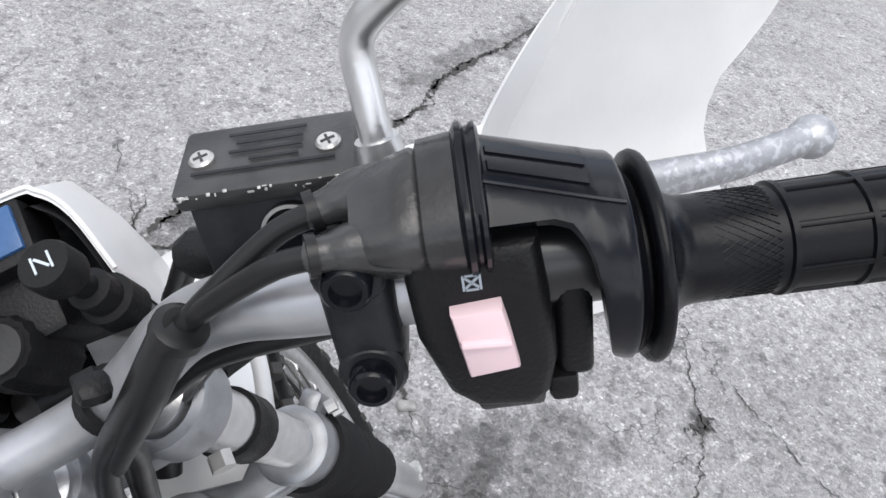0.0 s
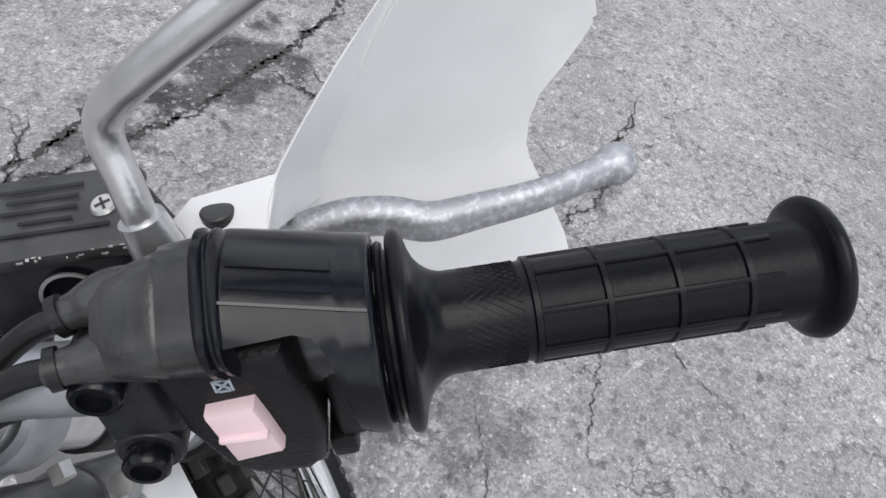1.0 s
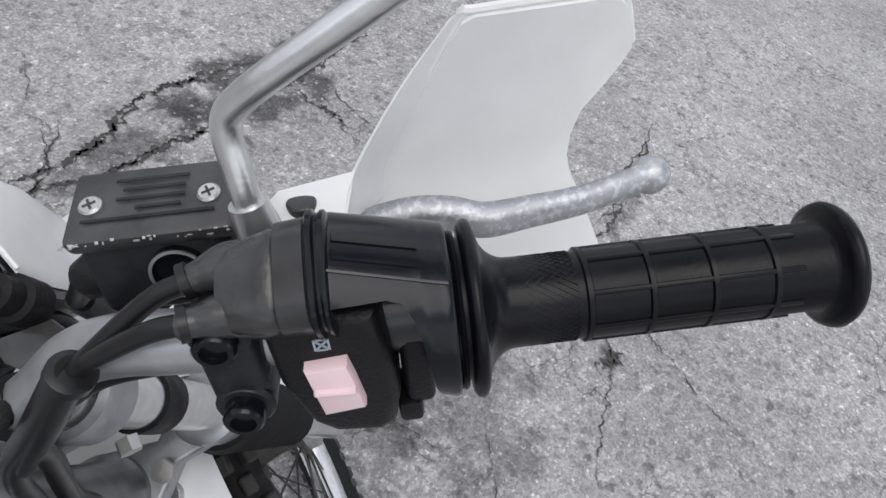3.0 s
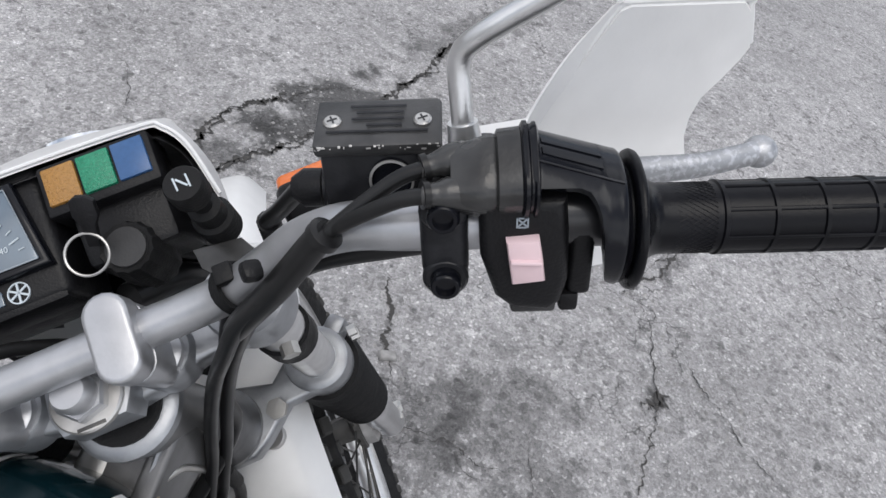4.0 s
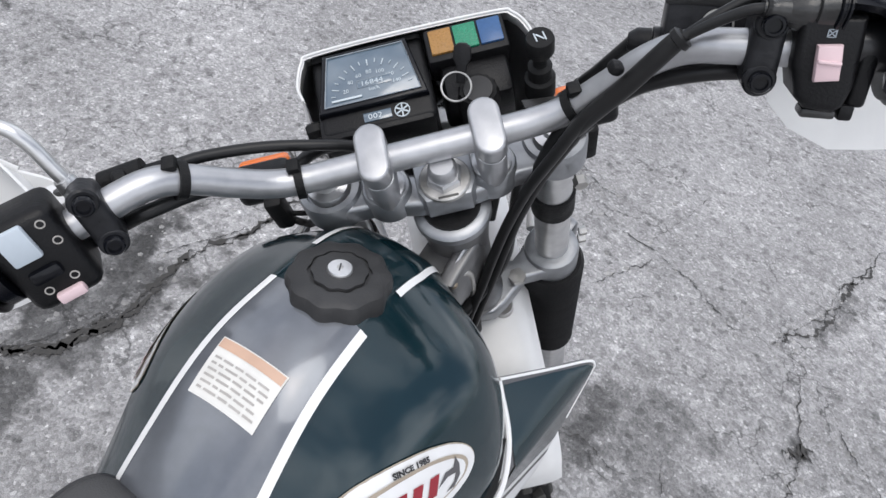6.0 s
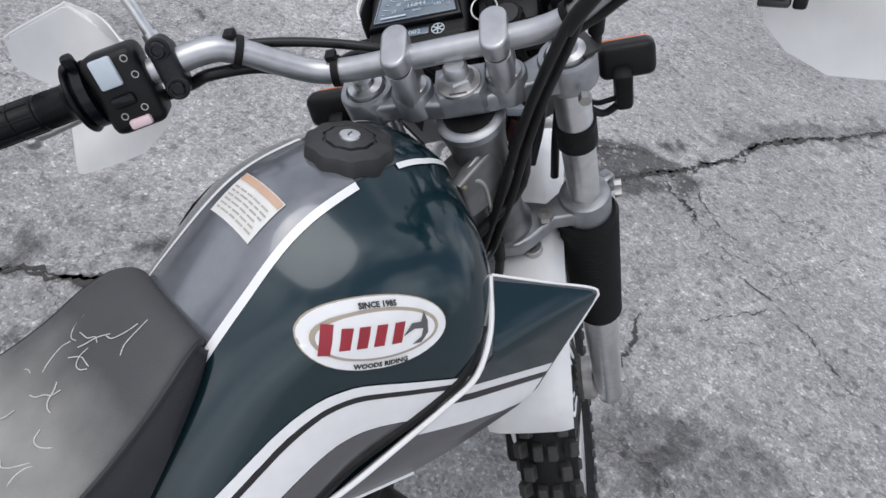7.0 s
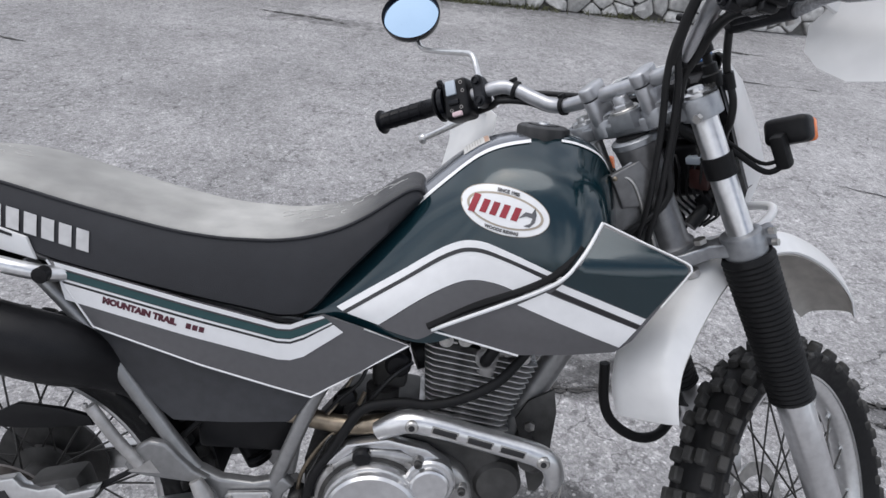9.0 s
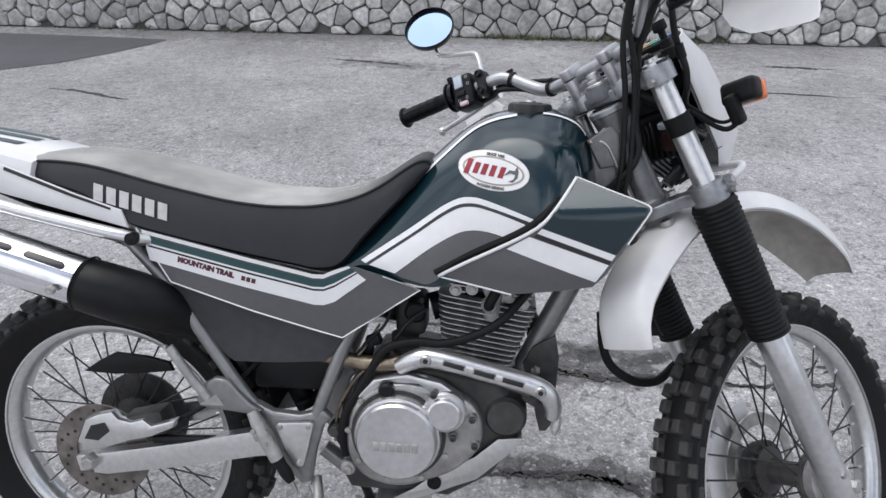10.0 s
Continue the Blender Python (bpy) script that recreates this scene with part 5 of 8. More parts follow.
part("cylinder_body", tube([G @ Vector((-0.075, 0.040, -0.044)), G @ Vector((-0.01, 0.042, -0.044)), G @ Vector((0.006, 0.043, -0.044))], 0.011, 14, smooth=False), WORN, brake)
part("hose_union", lathe([(0.010, 0), (0.010, 0.010), (0.006, 0.016), (0.0, 0.016)], G @ Matrix.Translation((-0.076, 0.040, -0.044)) @ Matrix.Rotation(radians(-90), 4, "Y"), 12), PLASTIC, brake)
part("brake_lever", tube([G @ Vector(p) for p in ((-0.008, 0.050, -0.046), (0.008, 0.046, -0.0455), (0.0234, 0.0450, -0.0435), (0.0357, 0.0473, -0.0415), (0.0482, 0.0487, -0.0405), (0.0625, 0.0475, -0.041), (0.0766, 0.0440, -0.044), (0.0967, 0.0468, -0.048), (0.120, 0.0505, -0.052), (0.146, 0.0580, -0.057), (0.153, 0.0605, -0.059))], [0.0085, 0.0085, 0.0082, 0.008, 0.0078, 0.0076, 0.0078, 0.0072, 0.0066, 0.0064, 0.0068], 18, flat=0.85), SCUFFED, brake, "scuffed bare alloy brake lever")
part("lever_ball", ball(G @ Vector((0.1555, 0.0615, -0.060)), 0.0096, (1, 0.95, 0.85)), SCUFFED, brake)
part("lever_pivot", lathe([(0.008, -0.060), (0.008, -0.037), (0.006, -0.036), (0.0, -0.036)], G @ Matrix.Translation((-0.006, 0.050, 0)), 18), STEEL, brake)


def hand_guard(side):
    g = side_frame(side)

    def at(u, v, d=0.0):
        return g @ Vector((u, (0.118 if side > 0 else 0.150) + 0.20 * (u - 0.076) - 0.088 * v + d + 0.012 * math.sin(math.pi * v), (-0.006 if side > 0 else 0.006) - 0.115 * v - 0.25 * (u - 0.076)))

    outline = [(0.010, 0.68), (0.024, 0.56), (0.036, 0.48), (0.0565, 0.255), (0.0755, 0.02), (0.081, 0.001), (0.145, -0.003), (0.1505, 0.039), (0.1565, 0.200), (0.152, 0.26), (0.144, 0.335), (0.133, 0.42), (0.128, 0.50), (0.1265, 0.575), (0.1285, 0.65), (0.133, 0.72), (0.146, 0.93), (0.148, 0.99), (0.142, 1.01), (0.10, 1.04), (0.068, 1.05), (0.035, 0.97), (0.015, 0.86)]
    own = panel(outline, lambda y, z: 0.0, 0.003, 0.02)
    for v in own.verts:
        v.co = at(v.co.y, v.co.z, v.co.x)
    ob = s_part("wind_guard", own, WHITE, "white plastic lever guard plate", smooth=35)
    # Folded inner edge and rolled outer edge.
    near = [g @ Vector(p) for p in ((0.0215, 0.0385, -0.0165), (0.0275, 0.0600, -0.0165))] + [at(0.052, 0.255, 0.0) + g.to_3x3() @ Vector((-0.002, -0.002, 0.009)), at(0.073, 0.02) + g.to_3x3() @ Vector((0, 0, 0.003))]
    away = [at(0.036, 0.60), at(0.040, 0.48), at(0.062, 0.255), at(0.079, 0.012)]
    ribbon = [[tuple(p) + tuple(q) for p, q in zip(near, away)]]
    rows_ = []
    for q in spline(ribbon[0], 5):
        a, b = Vector(q[:3]), Vector(q[3:])
        off = g.to_3x3() @ Vector((-0.0022, -0.0008, -0.0012))
        rows_.append([a, b, b + off, a + off])
    part("guard_fold", loft(rows_), WHITE, ob)
    part("guard_rim", tube([at(u, v, 0.0005) for u, v in outline[2:9]], 0.0022, 8), WHITE, ob)
    tab = [(-0.0085, 0.0500), (-0.002, 0.0565), (0.0275, 0.0610), (0.0220, 0.0380), (0.0070, 0.0375), (-0.0070, 0.0400)]
    part("guard_tab", prism(tab, 0.005, g @ Matrix.Translation((0, 0, -0.0190)), 0.0008), WHITE, ob, "flat white mounting tab")
    part("guard_bolt", lathe([(0.0058, -0.0030), (0.0058, 0.0012), (0.0050, 0.0018), (0.0030, 0.0021), (0.0, 0.0022)], g @ Matrix.Translation((0.0064, 0.0500, -0.0172)) @ Matrix.Rotation(radians(-30), 4, "X"), 24), LIDGREY, ob, "dark hexagon bolt", smooth=20)
    return ob


hand_guard(1)
hand_guard(-1)

# Mirror stems; the left mirror's head is in view, the right one mirrors it.
def mirror(side):
    pts = [(0.2435, -0.022, 0.098), (0.2457, -0.0125, 0.1105), (0.2485, -0.0035, 0.1195), (0.2505, 0.0030, 0.1262), (0.2535, 0.0062, 0.1318), (0.2590, 0.0060, 0.1375), (0.272, 0.0035, 0.1465), (0.304, -0.0020, 0.1640), (0.336, -0.0055, 0.180), (0.356, -0.006, 0.190), (0.367, -0.006, 0.199), (0.369, -0.008, 0.212)] if side > 0 else \
          [(-0.219, -0.034, 0.090), (-0.223, -0.026, 0.112), (-0.229, -0.016, 0.133), (-0.240, -0.010, 0.144), (-0.272, -0.005, 0.154), (-0.312, 0.002, 0.165), (-0.355, 0.013, 0.177), (-0.385, 0.025, 0.187), (-0.396, 0.032, 0.198), (-0.397, 0.035, 0.210)]
    ob = s_part("mirror", tube(pts, 0.0049, 18), ALU, "round mirror on a bent bright stem")
    part("stem_collar", tube([Vector(pts[0]), Vector(pts[0]) + (Vector(pts[1]) - Vector(pts[0])).normalized() * 0.017], [0.0084, 0.0066], 24, smooth=False), ALU, ob, "silver ferrule")
    part("stem_nut", tube([Vector(pts[0]) - (Vector(pts[1]) - Vector(pts[0])).normalized() * 0.010, Vector(pts[0]) + (Vector(pts[1]) - Vector(pts[0])).normalized() * 0.001], 0.0100, 6, smooth=False), STEEL, ob, smooth=20)
    c = Vector(pts[-1]) + Vector((0.0, 0.010, 0.026)) if side > 0 else Vector((-0.397, 0.041, 0.243))
    face = Vector((0.22 * -side, -0.86, 0.18)).normalized()
    if side < 0:
        face = Vector((0.676, -0.45, 0.58)).normalized()
    m = along(c, c + face)
    part("mirror_shell", lathe([(0.0, -0.016), (0.022, -0.0155), (0.042, -0.011), (0.0525, -0.002), (0.0545, 0.006), (0.0545, 0.012), (0.0530, 0.0128), (0.0515, 0.011), (0.0510, 0.003), (0.0, 0.003)], m, 44), GLOSS, ob, "black mirror shell")
    part("mirror_glass", lathe([(0.0508, 0.0034), (0.0508, 0.0040), (0.0, 0.0040)], m, 44), MIRROR, ob, "mirror glass reflecting the sky, whose blue is put into the tint", smooth=20)


# The reflected sky's blue is put into this tint.
MIRROR = mat("mirror_glass", (0.115, 0.165, 0.235), 0.02, 1.0, 0.02, 20)
mirror(1)
mirror(-1)

# Left controls: perch, switch block with pale lever, pink button, clutch lever.
GL = side_frame(-1)
HL = GL @ Matrix.Rotation(radians(-24), 4, "X")
clutch = perch(-1, "clutch_perch")
part("clutch_lever", tube([GL @ Vector(p) for p in ((-0.012, 0.050, -0.030), (0.03, 0.058, -0.036), (0.08, 0.052, -0.046), (0.125, 0.054, -0.053), (0.150, 0.058, -0.056))], [0.008, 0.008, 0.0068, 0.0062, 0.0066], 14, flat=0.8), ALU, clutch, "bare alloy clutch lever")
part("lever_ball", ball(GL @ Vector((0.150, 0.056, -0.057)), 0.0098), ALU, clutch)
part("adjuster", lathe([(0.006, 0), (0.0085, 0.002), (0.0085, 0.009), (0.0055, 0.011), (0.0055, 0.013), (0.0065, 0.014), (0.0055, 0.015), (0.0065, 0.016), (0.0055, 0.017), (0.0065, 0.018), (0.0055, 0.019), (0.0070, 0.021), (0.0070, 0.042), (0.005, 0.046)], along((-0.212, -0.012, 0.068), (-0.170, 0.005, 0.052)), 16), RUBBER, clutch)
lsw = s_part("left_switch_block", block((0.046, 0.042, 0.066), HL @ Matrix.Translation((0.026, -0.002, -0.004)), 0.008, segments=3), PLASTIC, "black switch block with pale and pink buttons")
part("dip_switch", block((0.018, 0.006, 0.024), HL @ Matrix.Translation((0.030, -0.0245, 0.014)), 0.002), PALE, lsw, "pale blue rocker")
part("horn_button", block((0.018, 0.008, 0.008), HL @ Matrix.Translation((0.024, -0.0235, -0.030)), 0.002), PINK, lsw)
part("turn_switch", block((0.020, 0.008, 0.010), HL @ Matrix.Translation((0.028, -0.0235, -0.010)), 0.003), GLOSS, lsw)
part("choke_ring", lathe([(0.024, 0.050), (0.0275, 0.050), (0.0275, 0.058), (0.024, 0.058)], GL @ XROT, 32), GLOSS, lsw)
part("ring_tab", block((0.010, 0.010, 0.016), GL @ Matrix.Translation((0.054, 0, 0.031)), 0.003), GLOSS, lsw)
for x, z in ((0.012, 0.020), (0.010, 0.006), (0.034, -0.022), (0.016, -0.02)):
    part("symbol_mark", lathe([(0.0022, -0.0003), (0.003, -0.0003), (0.003, 0.0003), (0.0022, 0.0003), (0.0022, -0.0003)], HL @ Matrix.Translation((x, -0.0232, z)) @ Matrix.Rotation(radians(90), 4, "X"), 14, closed=False), FAINT, lsw)
part("rubber_boot", tube([GL @ Vector((-0.05, 0.03, -0.015)), GL @ Vector((-0.02, 0.038, -0.018))], 0.009, 12, smooth=False), RUBBER, clutch)

# ---------------------------------------------------------------- instruments and cowl
CL = Matrix.Translation((0.001, 0.0915, 0.0035)) @ Matrix.Rotation(radians(8), 4, "X")
cluster = s_part("instrument_panel", block((0.100, 0.086, 0.060), CL @ Matrix.Translation((-0.030, -0.006, -0.034)), 0.006, segments=3), PLASTIC, "black speedometer housing with coloured indicator lamps")
part("gauge_bezel", prism([(-0.078, -0.030), (0.016, -0.030), (0.006, 0.027), (-0.068, 0.027)], 0.012, CL @ Matrix.Translation((0, 0, -0.003)), 0.003, segments=3), GLOSS, cluster)
part("dial", prism([(-0.0715, -0.0255), (0.0105, -0.0255), (0.0025, 0.022), (-0.0635, 0.022)], 0.002, CL @ Matrix.Translation((0, 0, 0.0025)), 0.0006), DIAL, cluster, "speedometer dial, sky glare put into its blue-grey colour")
part("dial_edge", tube([CL @ Vector((x, y, 0.0042)) for x, y in ((-0.0715, -0.0255), (0.0105, -0.0255), (0.0025, 0.022), (-0.0635, 0.022), (-0.0715, -0.0255))], 0.0005, 6, smooth=False), PRINTFADED, cluster)


def dial_at(u, v):
    return CL @ Vector((-0.030 + u, -0.021 + v, 0.0040))


for k in range(15):
    a = radians(172 - 164 * k / 14)
    r0, r1 = (0.0275, 0.0335) if k % 2 else (0.0300, 0.0335)
    p, q = dial_at(r0 * math.cos(a) * 1.05, r0 * math.sin(a)), dial_at(r1 * math.cos(a) * 1.05, r1 * math.sin(a))
    part("dial_tick", tube([p, q], 0.00055 if k % 2 else 0.0004, 5, smooth=False), PRINT, cluster)
for k, text in enumerate(("20", "40", "60", "80", "100", "120", "140")):
    a = radians(172 - 164 * (2 * k + 1) / 14)
    cx, cy = 0.0215 * math.cos(a) * 1.08, 0.0215 * math.sin(a)
    part("dial_number", lettering(text, 0.0037, lambda u, v: dial_at(cx + u, cy + v)), PRINT, cluster, smooth=0)
part("odometer", block((0.030, 0.0075, 0.001), CL @ Matrix.Translation((-0.027, -0.010, 0.0036)), 0.0003), DIAL, cluster)
part("odometer_edge", tube([CL @ Vector((x, y, 0.0042)) for x, y in ((-0.0415, -0.0135), (-0.0415, -0.0065), (-0.0125, -0.0065), (-0.0125, -0.0155))], 0.0003, 5, smooth=False), PRINTFADED, cluster)
part("odometer_digits", lettering("16844", 0.0047, lambda u, v: CL @ Vector((-0.029 + u * 1.2, -0.010 + v, 0.0046))), PRINT, cluster, smooth=0)
part("unit_print", lettering("km/h", 0.0032, lambda u, v: CL @ Vector((-0.028 + u, -0.0165 + v, 0.0042))), PRINT, cluster, smooth=0)
part("needle", block((0.026, 0.0020, 0.0008), CL @ Matrix.Translation((-0.052, -0.0215, 0.0046)), 0.0003), PRINT, cluster, "white needle")
part("trip_window", block((0.024, 0.0085, 0.002), CL @ Matrix.Translation((-0.030, -0.0385, -0.0035)), 0.0006), DIAL, cluster)
part("trip_digits", lettering("002", 0.0050, lambda u, v: CL @ Vector((-0.032 + u * 1.2, -0.0385 + v, -0.0022))), PRINT, cluster, smooth=0)
part("round_badge", lathe([(0.0058, -0.0005), (0.0066, -0.0005), (0.0066, 0.0006), (0.0058, 0.0006), (0.0058, -0.0005)], CL @ Matrix.Translation((-0.009, -0.0385, -0.0035)), 24, closed=False), PRINT, cluster)
for k in range(3):
    part("badge_spoke", block((0.0115, 0.0012, 0.0008), CL @ Matrix.Translation((-0.009, -0.0385, -0.0032)) @ Matrix.Rotation(k * math.pi / 3 + 0.5, 4, "Z"), 0), PRINT, cluster)
part("panel_step", block((0.098, 0.022, 0.03), CL @ Matrix.Translation((-0.032, -0.040, -0.020)), 0.004), PLASTIC, cluster)
part("trip_knob", lathe([(0.006, 0), (0.0075, 0.002), (0.0075, 0.012), (0.006, 0.014), (0.0, 0.014)], along(CL @ Vector((-0.080, -0.030, -0.018)), CL @ Vector((-0.12, -0.034, -0.018))), 14, wave=0.06, waves=7), RUBBER, cluster)
lamps = s_part("lamp_panel", block((0.070, 0.034, 0.030), CL @ Matrix.Translation((0.056, 0.012, -0.013)), 0.003), PLASTIC, "amber, green and blue indicator lamps in a black frame")
for k, material in enumerate((AMBER, EMERALD, BLUE)):
    part("lamp_lens", block((0.0195, 0.024, 0.004), CL @ Matrix.Translation((0.035 + 0.0212 * k, 0.013, 0.0025)), 0.0008), material, lamps)
part("lamp_housing", block((0.064, 0.040, 0.05), CL @ Matrix.Translation((0.058, -0.018, -0.034)) @ Matrix.Rotation(radians(6), 4, "X"), 0.005, taper=0.9), PLASTIC, lamps)
lock = s_part("ignition_switch", lathe([(0.018, -0.045), (0.0185, -0.020), (0.017, -0.008), (0.0155, -0.004), (0.014, -0.0045), (0.0, -0.005)], CL @ Matrix.Translation((0.056, -0.036, 0.0)), 28, wave=0.03, waves=14), RUBBER, "black ignition lock with a key and split ring in it")
part("lock_face", lathe([(0.0125, -0.0045), (0.0122, -0.0022), (0.0, -0.0018)], CL @ Matrix.Translation((0.056, -0.036, 0.0)), 24), DUSTY, lock)
part("key", prism([(-0.0035, -0.012), (0.0035, -0.012), (0.0045, 0.002), (0.0075, 0.008), (0.0070, 0.017), (0.003, 0.020), (-0.003, 0.020), (-0.0070, 0.017), (-0.0075, 0.008), (-0.0045, 0.002)], 0.0045, CL @ Matrix.Translation((0.046, -0.023, 0.012)) @ Matrix.Rotation(-0.35, 4, "Z") @ Matrix.Rotation(radians(42), 4, "X"), 0.0012), PLASTIC, lock, "black key")
part("key_ring", lathe([(0.0122 + 0.0009 * math.cos(a), 0.0010 * math.sin(a)) for a in np.linspace(0, 2 * math.pi, 9)], CL @ Matrix.Translation((0.0385, -0.0365, 0.0085)) @ Matrix.Rotation(radians(14), 4, "X"), 36, closed=False), STEEL, lock, "bright split ring")
choke = s_part("choke_knob", lathe([(0.013, -0.030), (0.013, -0.012), (0.010, -0.010), (0.010, 0.002), (0.006, 0.004), (0.006, 0.016), (0.0108, 0.018), (0.0116, 0.020), (0.0116, 0.031), (0.0106, 0.0335), (0.0, 0.034)], Matrix.Translation((0.1095, 0.0565, 0.004)), 30), RUBBER, "black pull choke knob with a white mark")
for dx, dy, w, l, a in ((-0.0036, 0, 0.0010, 0.0085, 0.1), (0.0036, 0, 0.0010, 0.0085, 0.1), (0, 0, 0.0012, 0.008, 0.75)):
    part("knob_mark", block((w, l, 0.0005), Matrix.Translation((0.1095 + dx, 0.0565 + dy, 0.0382)) @ Matrix.Rotation(a, 4, "Z"), 0), PRINT, choke)
part("choke_bracket", prism([(-0.014, -0.016), (0.016, -0.020), (0.036, -0.058), (0.020, -0.066), (-0.012, -0.030)], 0.004, Matrix.Translation((0.104, 0.060, -0.018)), 0.001), GREYPAD, choke)

# White cowl round the instruments.
COWL = [  # z, half widths and depth of the shell's rear edge line
    (0.004, [(-0.0895, 0.094), (-0.0920, 0.108), (-0.0850, 0.1275), (-0.074, 0.1330), (0.0, 0.1345), (0.086, 0.1325), (0.1010, 0.1280), (0.1115, 0.1120), (0.1185, 0.078)]),
    (-0.05, [(-0.0965, 0.108), (-0.1000, 0.122), (-0.092, 0.165), (-0.074, 0.180), (0.0, 0.190), (0.082, 0.180), (0.098, 0.165), (0.112, 0.125), (0.114, 0.084)]),
    (-0.13, [(-0.090, 0.085), (-0.096, 0.125), (-0.088, 0.185), (-0.072, 0.210), (0.0, 0.224), (0.072, 0.210), (0.088, 0.185), (0.096, 0.135), (0.095, 0.110)]),
    (-0.20, [(-0.080, 0.105), (-0.086, 0.140), (-0.080, 0.190), (-0.066, 0.212), (0.0, 0.226), (0.066, 0.212), (0.080, 0.190), (0.086, 0.146), (0.084, 0.124)]),
    (-0.245, [(-0.050, 0.150), (-0.054, 0.160), (-0.050, 0.185), (-0.040, 0.200), (0.0, 0.208), (0.040, 0.200), (0.050, 0.185), (0.054, 0.160), (0.050, 0.150)]),
]
rows_ = []
for z, line_ in COWL:
    rows_.append([Vector((q[0], q[1] - 0.010, z + 0.30 * (q[1] - 0.115) * (z > 0))) for q in spline(line_, 4)])
inner_rows = [[Vector((p.x * 0.984, p.y - 0.002, p.z - 0.001)) for p in row] for row in rows_]
cowl = s_part("headlight_cowl", loft([o + i[::-1] for o, i in zip(rows_, inner_rows)]), WHITE, "white plastic headlight cowl", smooth=50)
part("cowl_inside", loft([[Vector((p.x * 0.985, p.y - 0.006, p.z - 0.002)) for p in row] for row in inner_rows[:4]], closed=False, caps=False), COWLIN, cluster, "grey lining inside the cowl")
part("cowl_rim", tube([p + Vector((0, 0, 0.0005)) for p in rows_[0]], 0.0013, 8), WHITE, cowl)
part("headlight", lathe([(0.0, 0.0), (0.03, 0.006), (0.062, 0.012), (0.066, 0.03), (0.05, 0.06), (0.0, 0.07)], Matrix.Translation((0, 0.225, -0.15)) @ Matrix.Rotation(radians(90), 4, "X"), 32), CHROME, cowl)

# Indicators.
for side in (1, -1):
    c = Vector((side * 0.168, 0.098, -0.120))
    level = Matrix.Translation(c) @ Matrix.Rotation(radians(-24), 4, "X")
    ob = s_part("indicator", block((0.060, 0.030, 0.038), level, 0.009, segments=3), PLASTIC, "black turn signal with an orange lens")
    part("signal_lens", block((0.055, 0.018, 0.033), level @ Matrix.Translation((0, 0.0205, -0.001)), 0.006, segments=3), ORANGE, ob, "orange lens")
    part("signal_foot", block((0.020, 0.022, 0.05), Matrix.Translation(c + Vector((-side * 0.006, -0.024, -0.020))), 0.006), RUBBER, ob)
    part("signal_stalk", tube([c + Vector((-side * 0.006, -0.022, -0.04)), c + Vector((-side * 0.03, -0.035, -0.042)), Vector((side * (FX + 0.02), FY + 0.01, -0.112))], 0.0042, 10), RUBBER, ob)
    part("signal_stalk", tube([c + Vector((-side * 0.006, -0.022, -0.032)), c + Vector((-side * 0.035, -0.030, -0.030)), Vector((side * (FX + 0.02), FY + 0.008, -0.100))], 0.003, 10), RUBBER, ob)


# ---------------------------------------------------------------- frame, engine and rear end
def x_plate(outline, x, thick, bevel=0.002, bm=None, segments=2):
    """A plate whose outline lies in (y, z) at x."""
    m = Matrix(((0, 0, 1, x), (1, 0, 0, 0), (0, 1, 0, 0), (0, 0, 0, 1)))
    return prism(outline, thick, m, bevel, bm, segments)


def x_lathe(profile, y, z, sides=36, bm=None, **more):
    """A round thing about an axis across the bike; heights of the profile are x."""
    return lathe(profile, Matrix.Translation((0, y, z)) @ Matrix.Rotation(radians(90), 4, "Y"), sides, bm, **more)


COVERGREY = mat("grimy_cover_alloy", (0.36, 0.355, 0.35), 0.34, 0.8, 0.15, 60, 0.1, 300, blotch=0.25, blotch_scale=16)
RY, RZ = -0.885, 0.337
DISC = mat("rust_tinted_disc_steel", (0.21, 0.19, 0.175), 0.4, 0.85, 0.25, 60, blotch=0.3, blotch_scale=14)
rear_wheel = wheel("rear_wheel", "spoked rear wheel with knobbly tyre and silver rim", Matrix.Translation((0, RY, RZ)), 0.328, 0.056, 0.243, 0.055, 56, 0.030)
part("brake_disc", x_lathe([(0.055, 0.073), (0.098, 0.073), (0.098, 0.078), (0.055, 0.078), (0.055, 0.073)], 0, 0, 56, closed=False), DISC, rear_wheel, "drilled steel brake disc")
part("disc_carrier", x_lathe([(0.016, 0.060), (0.066, 0.066), (0.066, 0.072), (0.03, 0.078), (0.016, 0.088)], 0, 0, 28), CAST, rear_wheel)
for k in range(30):
    a = 2 * math.pi * k / 30
    r = 0.066 + 0.010 * (k % 3)
    part("disc_hole", x_lathe([(0.0038, 0.0781), (0.0038, 0.0784), (0.0, 0.0784)], r * math.cos(a), r * math.sin(a), 8), DECALBLACK, rear_wheel)
part("sprocket", x_lathe([(0.03, -0.070), (0.100, -0.070), (0.100, -0.075), (0.03, -0.075), (0.03, -0.070)], 0, 0, 44, closed=False), DARKCAST, rear_wheel)

